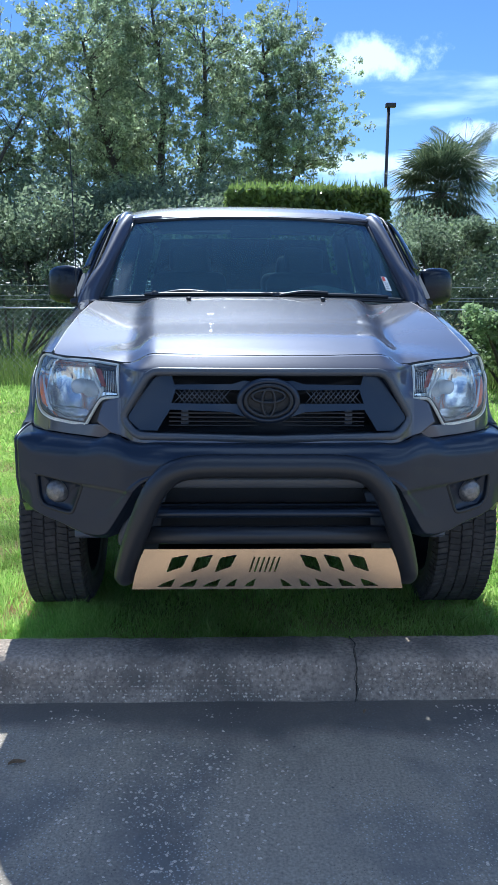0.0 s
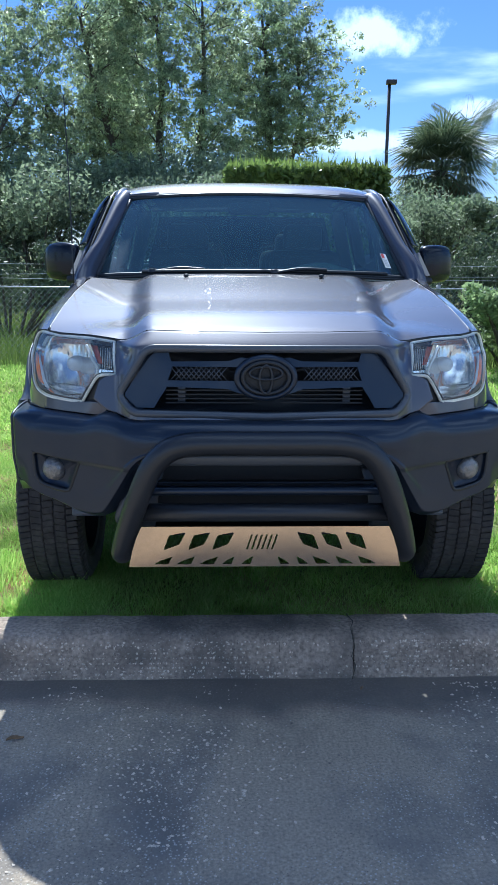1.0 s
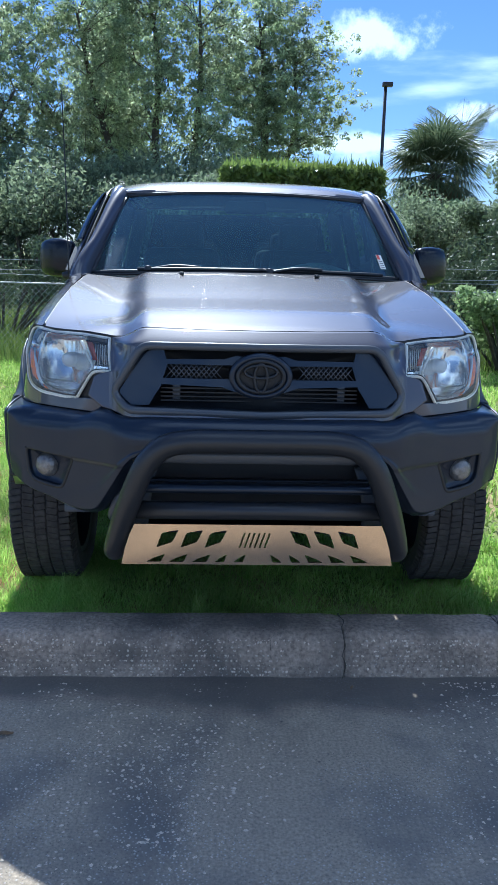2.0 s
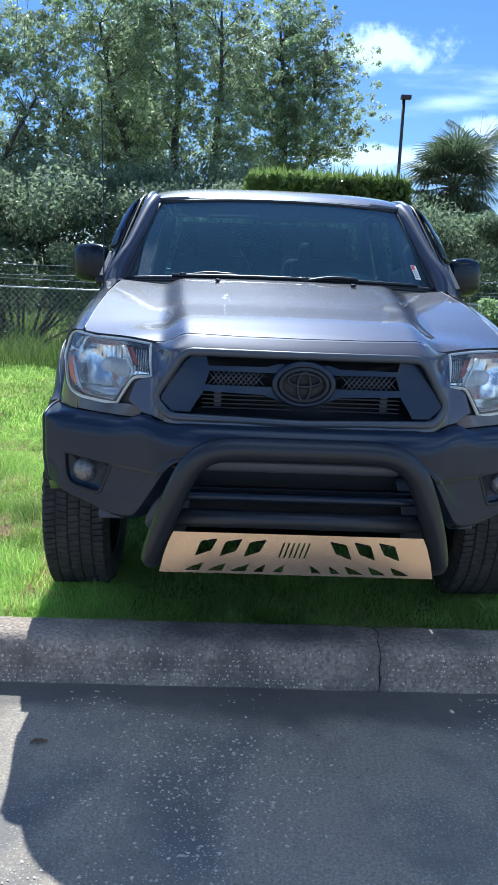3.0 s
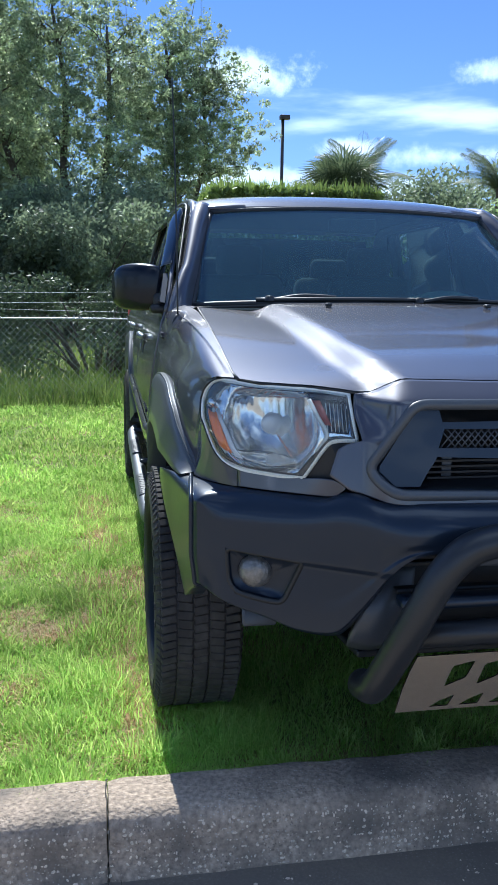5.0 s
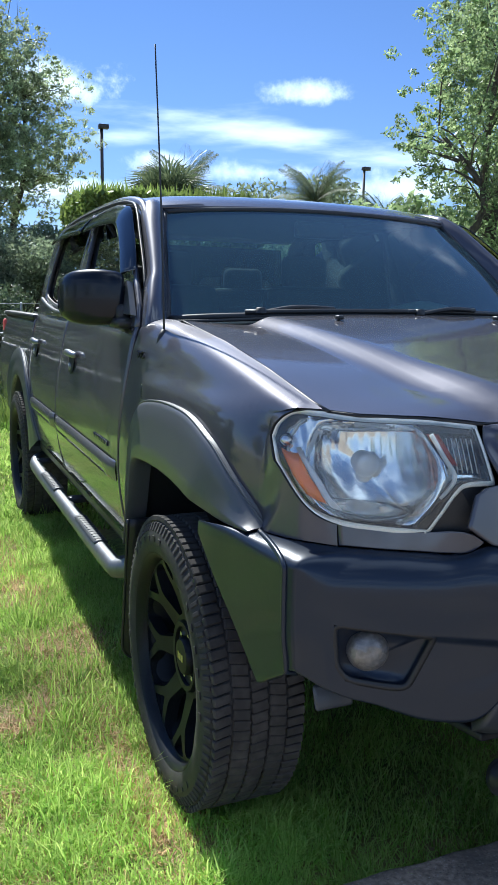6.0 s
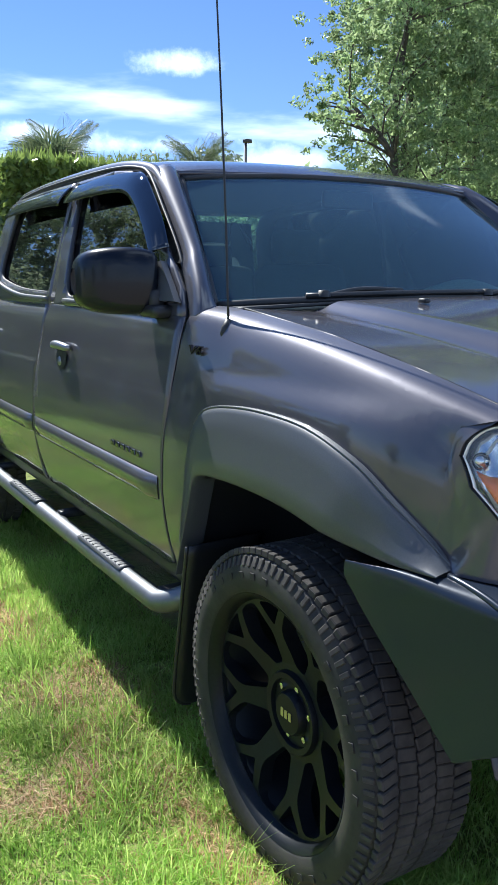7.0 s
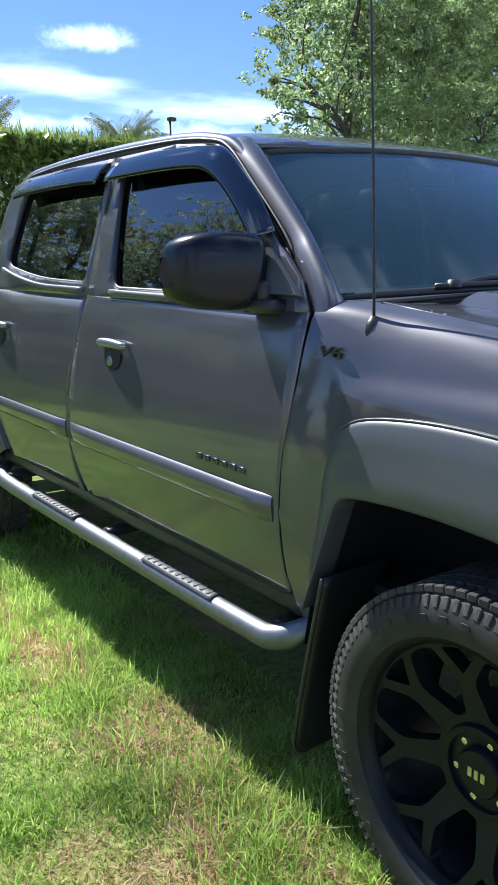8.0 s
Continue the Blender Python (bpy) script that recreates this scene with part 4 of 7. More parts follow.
    tl = part("turn_lamp", sheet_bm([(s * x, z) for x, z in tn], (), lambda x, z: (x, turn_y(x, z), z)), BADGEDARK, lamp, "dark chrome inner turn lamp", thick=0.006)
    red = [(0.572, 1.088), (0.594, 1.088), (0.566, 1.030), (0.550, 1.030)]
    part("turn_lamp_lens", sheet_bm([(s * x, z) for x, z in red], (), lambda x, z: (x, turn_y(x, z) - 0.006, z)), MAROON, tl, "red-orange lens", thick=0.004)
    for k in range(6):
        x = 0.517 + 0.0085 * k
        part("turn_lamp_rib", tube_bm([(s * x, turn_y(x, 1.016) - 0.005, 1.016), (s * x, turn_y(x, 1.082) - 0.005, 1.082)], 0.0013, 5), HOUSING, tl)
    dv = [(s * 0.606, 0.158, 1.094), (s * 0.585, 0.140, 1.05), (s * 0.566, 0.126, 1.008), (s * 0.590, 0.136, 0.965)]
    part("lamp_divider", tube_bm(dv, 0.005, 6, 14), LENSRIM, lamp)
    # fender corner round the lamp, down to the bumper
    lip = crom([(s * x, y, z) for x, y, z in ((0.771, 0.233, 0.905), (0.816, 0.290, 0.936), (0.834, 0.328, 0.970), (0.843, 0.376, 1.018), (0.841, 0.404, 1.062), (0.832, 0.404, 1.094), (0.811, 0.376, 1.120))], 50)
    rim = crom([(s * x, y, z) for x, y, z in ((0.773, 0.224, 0.862), (0.815, 0.277, 0.861), (0.846, 0.330, 0.859), (0.868, 0.392, 0.857))], 24)
    side = np.array([(s * fender_x(0.442, hood_edge(0.442) - z), 0.442, z) for z in np.linspace(0.862, 1.080, 22)])
    last = crom([tuple(side[-1]), (s * fender_x(0.428, 0.045), 0.428, hood_edge(0.428) - 0.045), (s * fender_x(0.365, 0.012), 0.365, hood_edge(0.365) - 0.012)], 8)[1:]
    ring = np.vstack([rim, side, last])
    seg = np.concatenate([[0], np.cumsum(np.linalg.norm(np.diff(ring, axis=0), axis=1))])
    ring = np.stack([np.interp(np.linspace(0, seg[-1], 50), seg, ring[:, k]) for k in range(3)], axis=1)
    cor = []
    span = np.linalg.norm(lip - ring, axis=1)[:, None]
    on_side = np.array([smoothstep(0.40, 0.44, p[1]) * smoothstep(1.085, 1.05, p[2]) for p in ring])
    on_side = np.convolve(np.pad(on_side, 5, mode="edge"), np.ones(11) / 11, "valid")[:, None]
    leave = on_side * np.array([[-s * 0.30, -0.95, 0.0]]) * span + (1 - on_side) * (lip - ring)
    for f in np.linspace(0, 1, 17):  # leaves the fender in its own direction and turns in to the lamp
        g = 1 - f
        cor.append((2 * g**3 - 3 * g**2 + 1) * ring + (g**3 - 2 * g**2 + g) * leave + (3 * g**2 - 2 * g**3) * lip + (g**3 - g**2) * (lip - ring))
    part("fender_corner", orient(grid_bm(np.array(cor)), (s, -0.6, 0)), PAINT, truck, "grey metallic fender corner round the headlamp")
    # painted strip below the lamp, and the dark mesh corner by the grille
    st_t = crom([(s * x, y, z) for x, y, z in ((0.528, 0.072, 0.8875), (0.552, 0.084, 0.904), (0.585, 0.106, 0.906), (0.622, 0.130, 0.902), (0.70, 0.178, 0.899), (0.769, 0.231, 0.906))], 40)
    st_b = crom([(s * x, y, z) for x, y, z in ((0.530, 0.072, 0.885), (0.556, 0.083, 0.866), (0.600, 0.109, 0.863), (0.64, 0.134, 0.863), (0.70, 0.171, 0.863), (0.770, 0.223, 0.863))], 40)
    part("lamp_filler", orient(grid_bm(np.array([st_t * (1 - f) + st_b * f for f in (0, 0.06, 0.15, 0.4, 0.7, 0.88, 0.95, 1)])), (0, -1, 0)), PAINT, truck, "grey filler panel below the headlamp", thick=0.004)
    mesh_c = [(0.500, 0.115, 0.998), (0.560, 0.125, 0.994), (0.60, 0.14, 0.955), (0.64, 0.165, 0.895), (0.55, 0.12, 0.885), (0.52, 0.105, 0.92)]
    bm = bmesh.new()
    bm.faces.new([bm.verts.new((s * x, y, z)) for x, y, z in mesh_c])
    part("lamp_corner_mesh", bm, BLACK, truck, thick=0.02, smooth=False)
    # inner wall behind the lamp, so that no gap looks through
    wall = net([[(s * 0.50, 0.26, 1.09), (s * 0.66, 0.40, 1.09), (s * 0.78, 0.52, 1.09)], [(s * 0.50, 0.26, 0.86), (s * 0.66, 0.40, 0.86), (s * 0.78, 0.52, 0.86)]], 4, 8)
    part("lamp_back_wall", grid_bm(wall), BLACK, truck, thick=0.006)

# front bumper: a top edge, a face that follows the plan curve, and a hard vertical corner before the side face
BF = [(0, -0.100), (0.2, -0.097), (0.36, -0.080), (0.46, -0.048), (0.54, 0.004), (0.631, 0.062), (0.72, 0.110), (0.812, 0.160), (0.866, 0.194), (0.880, 0.206), (0.889, 0.226)]
BS = [(0.892, 0.242), (0.905, 0.33), (0.922, 0.44), (0.938, 0.53), (0.945, 0.600)]
TF = [(0, -0.042, 0.872), (0.2, -0.040, 0.872), (0.36, -0.025, 0.871), (0.46, 0.012, 0.868), (0.50, 0.045, 0.880), (0.526, 0.064, 0.883), (0.553, 0.080, 0.866), (0.575, 0.096, 0.861), (0.64, 0.134, 0.861), (0.70, 0.171, 0.861), (0.773, 0.222, 0.861), (0.83, 0.296, 0.859), (0.872, 0.392, 0.856)]
TS = [(0.876, 0.400, 0.856), (0.905, 0.450, 0.852), (0.925, 0.500, 0.848), (0.936, 0.550, 0.842), (0.942, 0.600, 0.836)]
BB = [(0, 0.768), (0.30, 0.768), (0.38, 0.758), (0.42, 0.735), (0.456, 0.690), (0.504, 0.606), (0.548, 0.528), (0.57, 0.513), (0.61, 0.508), (0.654, 0.511), (0.72, 0.534), (0.78, 0.551), (0.83, 0.575), (0.88, 0.598), (0.892, 0.59), (0.945, 0.53)]
NF, NS = 190, 40
bpath = np.vstack([crom(BF, NF), crom(BS, NS)])
tpath = np.vstack([crom(TF, NF), crom(TS, NS)])
bbot = np.interp(bpath[:, 0], [p[0] for p in BB], [p[1] for p in BB])
bbot = np.convolve(np.pad(bbot, 3, mode="edge"), np.ones(7) / 7, "valid")


def bumper_column(k, s):
    """The points of one upright strip of the bumper, from its top edge down and under."""
    x, y = bpath[k]
    tx, ty, tz = tpath[k]
    d = bpath[min(k + 1, NF + NS - 1)] - bpath[max(k - 1, 0)]
    nx, ny = d[1], -d[0]
    ln = math.hypot(nx, ny)
    side = k >= NF
    corner = smoothstep(0.82, 0.88, x)
    dz = 0.078 - 0.048 * corner
    out = [(s * (tx - 0.004), ty + 0.010, tz - 0.022)]
    for a in np.linspace(0, math.pi / 2, 16):
        q = math.sin(a)
        out.append((s * (tx + (x - tx) * q), ty + (y - ty) * q, tz - dz * (1 - math.cos(a))))
    z0, z1 = tz - dz, bbot[k]
    arm = smoothstep(0.64, 0.54, x) * smoothstep(0.34, 0.42, x)
    for f in np.linspace(0, 1, 72)[1:]:
        z = z0 + (z1 - z0) * f
        if side:
            back = 0.012 * f
        else:
            low = smoothstep(0.712, 0.690, z) * smoothstep(0.82, 0.72, x)
            back = 0.010 * low + 0.010 * smoothstep(0.70, 0.60, z) * corner + 0.004 * smoothstep(0.10, 0.55, f) * smoothstep(0.75, 0.62, f) * arm
            back += 0.030 * smoothstep(0.93, 1.0, f)
        yy = y
        xx = x
        if side:  # the rear edge runs forward as it goes down
            yy = 0.242 + (y - 0.242) * (1 - 0.72 * f)
            xx = float(np.interp(yy, bpath[NF:, 1], bpath[NF:, 0]))
        out.append((s * (xx - nx / ln * back), yy - ny / ln * back, z))
    px, py, pz = out[-1]
    out.append((px - s * nx / ln * 0.05, py - ny / ln * 0.05, pz))
    return out


FOG = [(0.812, 0.721), (0.631, 0.706), (0.676, 0.590), (0.722, 0.592), (0.786, 0.604), (0.806, 0.632)]


def in_poly(px, pz, poly):
    hit = False
    for (x0, z0), (x1, z1) in zip(poly, poly[1:] + poly[:1]):
        if (z0 > pz) != (z1 > pz) and px < (x1 - x0) * (pz - z0) / (z1 - z0) + x0:
            hit = not hit
    return hit


brows = [bumper_column(k, -1) for k in range(NF + NS - 1, 0, -1)] + [bumper_column(k, 1) for k in range(NF + NS)]
bumper = part("front_bumper", grid_bm(np.array(brows), skip=lambda c: in_poly(abs(c.x), c.z, FOG) and c.y < 0.24), SATIN, truck, "dark satin front bumper")


for s in (-1, 1):
    part("corner_ridge", tube_bm([(x + s * 0.001, y + 0.001, z) for x, y, z in bumper_column(NF - 1, s)[1:-2]], 0.0065, 8), SATIN, bumper)


def bumper_y(x):
    return float(np.interp(x, bpath[:NF, 0], bpath[:NF, 1]))


for s in (-1, 1):
    fl = rounded(FOG, 0.018, 4)
    out = [Vector((s * x, bumper_y(x) + 0.009 * smoothstep(0.712, 0.690, z) * smoothstep(0.82, 0.72, x), z)) for x, z in fl]
    part("fog_lamp_bezel", rim_bm([p + Vector((-s * 0.003, 0.005, 0)) for p in out], 0.014, (s * 0.45, -0.9, 0), 0.006), BLACK, bumper)
    cc = sum(out, Vector()) / len(out)
    deep = Vector((-s * 0.014, 0.034, 0))
    rows = np.array([[tuple(cc + (p - cc) * k + deep * d) for p in out] for k, d in ((1.0, 0.0), (0.98, 0.25), (0.95, 0.55), (0.90, 0.72), (0.4, 0.9), (0.02, 0.9))])
    pocket = part("fog_lamp_pocket", grid_bm(rows, close_c=True), SATIN, bumper, "dark fog lamp recess")
    turn = Vector((s * 0.30, -1, 0.0)).normalized().to_track_quat("X", "Z").to_matrix().to_4x4()
    fg = lathe_bm([(0.0, 0.016), (0.020, 0.014), (0.034, 0.007), (0.041, -0.004), (0.043, -0.012), (0.043, -0.045)], 32)
    fg.transform(Matrix.Translation((s * 0.738, 0.141, 0.659)) @ turn)
    part("fog_lamp", fg, FOGLENS, bumper, "round clear fog lamp")

# lower intake: dark cavity, slats and the pale brackets at its corners
cav = np.array([[(-0.44, 0.0, 0.79), (0.44, 0.0, 0.79)], [(-0.46, 0.08, 0.79), (0.46, 0.08, 0.79)], [(-0.48, 0.12, 0.52), (0.48, 0.12, 0.52)], [(-0.46, 0.30, 0.47), (0.46, 0.30, 0.47)]])
intake = part("lower_intake", grid_bm(net(cav, 20, 20)), BLACK, bumper, "black lower intake", thick=0.006)
for z, y in ((0.745, -0.03), (0.725, -0.02), (0.650, 0.0)):
    part("intake_slat", box_bm((0.84, 0.03, 0.012), Matrix.Translation((0, y, z)), 0.004), BLACK, intake)
part("intake_brow", box_bm((0.64, 0.03, 0.040), Matrix.Translation((0, -0.062, 0.745)) @ pose(0, 0, 0, 12), 0.010), FLARE, intake, "pale grey strip under the bull bar")
part("intake_lip", box_bm((0.86, 0.06, 0.03), Matrix.Translation((0, -0.055, 0.640)), 0.012), SATIN, intake)
for s in (-1, 1):
    br = net([[(s * 0.34, 0.085, 0.68), (s * 0.38, 0.080, 0.68), (s * 0.43, 0.085, 0.67)], [(s * 0.36, 0.050, 0.60), (s * 0.42, 0.036, 0.60), (s * 0.478, 0.052, 0.59)], [(s * 0.37, 0.055, 0.52), (s * 0.44, 0.042, 0.51), (s * 0.510, 0.060, 0.515)], [(s * 0.38, 0.105, 0.465), (s * 0.45, 0.100, 0.46), (s * 0.50, 0.110, 0.47)]], 16, 12)
    part("air_dam_corner", grid_bm(br), FLARE, intake, "pale grey plastic corner piece", thick=0.02)
    part("splash_plate", box_bm((0.10, 0.014, 0.06), Matrix.Translation((s * 0.675, 0.40, 0.435)) @ pose(0, 0, 0, -20), 0.008), FLARE, intake, "pale grey splash plate")

# bull bar with skid plate
bull = part("bull_bar", tube_bm([(-0.482, 0.03, 0.395), (-0.477, -0.045, 0.425), (-0.450, -0.095, 0.52), (-0.416, -0.130, 0.62), (-0.380, -0.148, 0.71), (-0.349, -0.156, 0.762), (-0.306, -0.161, 0.800), (-0.245, -0.164, 0.818), (-0.17, -0.165, 0.822), (-0.06, -0.165, 0.822), (0.06, -0.165, 0.822), (0.17, -0.165, 0.822), (0.245, -0.164, 0.818), (0.306, -0.161, 0.800), (0.349, -0.156, 0.762), (0.380, -0.148, 0.71), (0.416, -0.130, 0.62), (0.450, -0.095, 0.52), (0.477, -0.045, 0.425), (0.482, 0.03, 0.395)], 0.038, 20, 120), TUBE, truck, "black powder-coated bull bar")
part("cross_tube", tube_bm([(-0.415, -0.098, 0.575), (0.415, -0.098, 0.575)], 0.030, 16), TUBE, bull)
plate = [(-0.404, 0.536), (0.404, 0.536), (0.420, 0.50), (0.436, 0.45), (0.448, 0.394), (-0.448, 0.394), (-0.436, 0.45), (-0.420, 0.50)]
holes = []
for s in (-1, 1):
    for x in (0.139, 0.217, 0.297):
        holes.append(rounded([(s * (x + a), 0.484 + b) for a, b in ((0.018, 0.022), (-0.037, 0.033), (-0.016, -0.010), (0.037, -0.030))], 0.006, 3))
    for x in (0.060, 0.122, 0.186, 0.262, 0.336):
        w = 0.020 if x < 0.15 else 0.031
        holes.append(rounded([(s * (x + a), b) for a, b in ((w, 0.403), (w * 0.3, 0.416), (-w, 0.431), (-w * 0.55, 0.403))], 0.004, 3))
for k in range(6):  # slanted slots in place of the maker's mark
    x = -0.060 + 0.0165 * k
    holes.append([(x + 0.012, 0.508), (x + 0.018, 0.508), (x + 0.002, 0.456), (x - 0.004, 0.456)])
part("skid_plate", sheet_bm(plate, holes, lambda x, z: (x, -0.126 + 0.08 * (0.536 - z), z)), STEEL, bull, "brushed steel skid plate with angled cut-outs", False, 0.004)

# mirrors, antenna, wipers, washer nozzles
for s in (-1, 1):
    rows = []
    for u, sy, sz, dy in ((0.0, 0.012, 0.055, 0.02), (0.012, 0.045, 0.083, 0.012), (0.04, 0.062, 0.095, 0.004), (0.10, 0.070, 0.100, 0.0), (0.16, 0.064, 0.092, 0.004), (0.192, 0.048, 0.070, 0.012), (0.204, 0.02, 0.040, 0.02)):
        ring = []
        for a in np.linspace(0, 2 * math.pi, 28, endpoint=False):
            c, q = math.cos(a), math.sin(a)
            e = 0.55
            yy = math.copysign(abs(c) ** e, c) * sy
            ring.append((s * (0.862 + u), 1.612 + 0.62 * u + dy + (yy if yy < 0 else min(yy, 0.028)), 1.352 + math.copysign(abs(q) ** e, q) * sz * (1 if q > 0 else 0.92)))
        rows.append(ring)
    rows = np.array([crom(c, 30) for c in np.array(rows).transpose(1, 0, 2)]).transpose(1, 0, 2)
    mir = part("wing_mirror", grid_bm(rows, close_c=True), CAPGLOSS, truck, "gloss black wing mirror")
    bm = bmesh.new()
    bm.faces.new([bm.verts.new((s * (0.962 + 0.078 * c), 1.712 + 0.048 * c, 1.350 + 0.080 * q)) for c, q in em])
    part("mirror_glass", bm, CHROME, mir, "mirror glass")
    part("mirror_arm", merge_bm(box_bm((0.10, 0.12, 0.036), Matrix.Translation((s * 0.868, 1.575, 1.272)), 0.014), box_bm((0.05, 0.10, 0.07), Matrix.Translation((s * 0.880, 1.610, 1.300)), 0.018)), BLACK, mir)
ant = part("antenna_base", tube_bm([(-0.842, 1.249, 1.205), (-0.836, 1.249, 1.243), (-0.834, 1.249, 1.262)], [0.020, 0.016, 0.007], 12), BLACK, truck, "black antenna base")
part("antenna_mast", tube_bm([(-0.834, 1.249, 1.25), (-0.836, 1.256, 1.5), (-0.842, 1.266, 1.8), (-0.850, 1.275, 2.085)], [0.0035, 0.003, 0.0026, 0.0022], 8, 12), BLACK, ant)
for x0, x1 in ((-0.475, 0.08), (0.10, 0.66)):
    p0 = (x0, 1.335 if x0 < 0 else 1.268, 1.312)
    arm = part("wiper_arm", tube_bm([p0, (x0 + 0.12, p0[1] - 0.012, 1.332), (x0 + 0.25, 1.285 + 0.02 * abs(x0 + 0.2), 1.328)], 0.008, 8, 10), BLACK, truck, "black wiper")
    bl = [(x, float(np.interp(abs(x), [0, 0.3, 0.6, 0.752], [1.266, 1.292, 1.376, 1.456])) - 0.004, float(np.interp(abs(x), [0, 0.3, 0.6, 0.752], [1.322, 1.320, 1.312, 1.302]))) for x in np.linspace(x0 - 0.05, x1, 14)]
    part("wiper_blade", tube_bm(bl, 0.009, 6), BLACK, arm)
    part("wiper_pivot", lathe_bm([(0.0, 0.02), (0.016, 0.018), (0.02, 0.0)], 14), BLACK, arm).matrix_basis = Matrix.Translation((p0[0], p0[1], p0[2])) @ pose(0, 0, 0, 0, -90, 0)
for x in (-0.305, 0.305):
    part("washer_nozzle", box_bm((0.022, 0.03, 0.014), Matrix.Translation((x, 1.106, hood_z(x, 1.106) + 0.009)), 0.005), BLACK, truck)

# badges: the engine badge can be read, the model name is a row of plain bars
cu = bpy.data.curves.new("engine_badge", "FONT")
cu.body, cu.size, cu.extrude, cu.shear = "V6", 0.045, 0.004, 0.25
for s in (-1, 1):
    me_ob = new("tmp_text", cu)
    dg = bpy.context.evaluated_depsgraph_get()
    me = bpy.data.meshes.new_from_object(me_ob.evaluated_get(dg))
    bpy.data.objects.remove(me_ob)
    m = Matrix.Translation((s * (fender_x(1.32, hood_edge(1.32) - 1.175) + 0.003), 1.374 if s < 0 else 1.270, 1.168)) @ pose(0, 0, 0, 90, 0, -90 if s < 0 else 90) @ Matrix.Diagonal((1.6, 0.78, 1, 1))
    me.transform(m)
    me.materials.append(BADGEDARK)
    ob = new("engine_badge", me)
    ob.parent = truck
    ob["label"] = "dark chrome badge reading V6"
    for k in range(6):
        y = 1.822 - 0.041 * k
        part("name_badge_bar", box_bm((0.006, 0.029, 0.018), Matrix.Translation((s * (side_x(y, 0.852) + 0.006), y, 0.853)), 0.003), BADGEDARK, truck)

# side steps, mud flaps, sills
for s in (-1, 1):
    st = [(s * 0.80, 1.38, 0.49), (s * 0.88, 1.41, 0.470), (s * 0.925, 1.48, 0.436), (s * 0.935, 1.62, 0.428), (s * 0.935, 2.4, 0.424), (s * 0.935, 3.3, 0.424), (s * 0.925, 3.48, 0.436), (s * 0.88, 3.57, 0.445), (s * 0.80, 3.60, 0.46)]
    step = part("side_step", tube_bm(st, 0.034, 18, 70), STEPBAR, truck, "polished tubular side step")
    for y0, y1 in ((1.74, 2.14), (2.66, 3.06)):
        pd = np.array([[(s * (0.935 + a), y, 0.4245 + 0.0375 * math.cos(b)) for a, b in ((-0.026, 0.7), (-0.013, 0.3), (0, 0), (0.013, 0.3), (0.026, 0.7))] for y in np.linspace(y0, y1, 24)])
        pad = part("step_pad", grid_bm(pd), STEPPAD, step, "grey ribbed step pad", thick=0.006)
        for k in range(11):
            part("pad_rib", box_bm((0.034, 0.012, 0.004), Matrix.Translation((s * 0.935, y0 + 0.03 + 0.034 * k, 0.4640)), 0.0015), STEPPAD, pad)
    for y in (1.50, 2.45, 3.40):
        part("step_bracket", box_bm((0.16, 0.05, 0.03), Matrix.Translation((s * 0.85, y, 0.455)), 0.008), BLACK, step)
    part("sill", box_bm((0.10, 2.15, 0.07), Matrix.Translation((s * 0.84, 2.50, 0.525)), 0.02), BLACK, truck)
    rim_f = [(0.944, 1.285, 0.661), (0.944, 1.312, 0.545), (0.943, 1.340, 0.425), (0.944, 1.365, 0.305), (0.943, 1.385, 0.205), (0.935, 1.392, 0.170), (0.915, 1.396, 0.148), (0.885, 1.400, 0.138)]
    fl = np.array([[(s * (0.70 + (x - 0.70) * f), y + 0.014 * (1 - f), z) for f in np.linspace(0, 1, 8)] for x, y, z in crom(rim_f, 30)])
    flap = part("mud_flap", grid_bm(fl), BLACK, truck, "black mud flap", thick=0.008)
    part("flap_edge", tube_bm([(s * x, y, z) for x, y, z in rim_f], 0.0055, 8, 40), TUBE, flap)
    part("chassis_rail", box_bm((0.09, 4.6, 0.14), Matrix.Translation((s * 0.42, 2.75, 0.53)), 0.01), BLACK, truck)
# unseen engine cover, added to keep light off the grass below
for y, z, tilt in ((0.46, 0.385, -8), (1.16, 0.345, 1)):
    part("added_undercover", box_bm((0.94, 0.70, 0.02), Matrix.Translation((0, y, z)) @ pose(0, 0, 0, tilt), 0.006), BLACK, truck)
part("under_tray", box_bm((1.5, 2.9, 0.03), Matrix.Translation((0, 2.2, 0.58)), 0.01), BLACK, truck)
part("engine_bay_floor", box_bm((1.0, 1.05, 0.25), Matrix.Translation((0, 0.80, 0.62)), 0.03), BLACK, truck)
part("front_axle", tube_bm([(-0.75, AXF, HUB), (0.75, AXF, HUB)], 0.05, 12), BLACK, truck)
part("rear_axle", tube_bm([(-0.75, AXR, HUB), (0.75, AXR, HUB)], 0.06, 12), BLACK, truck)

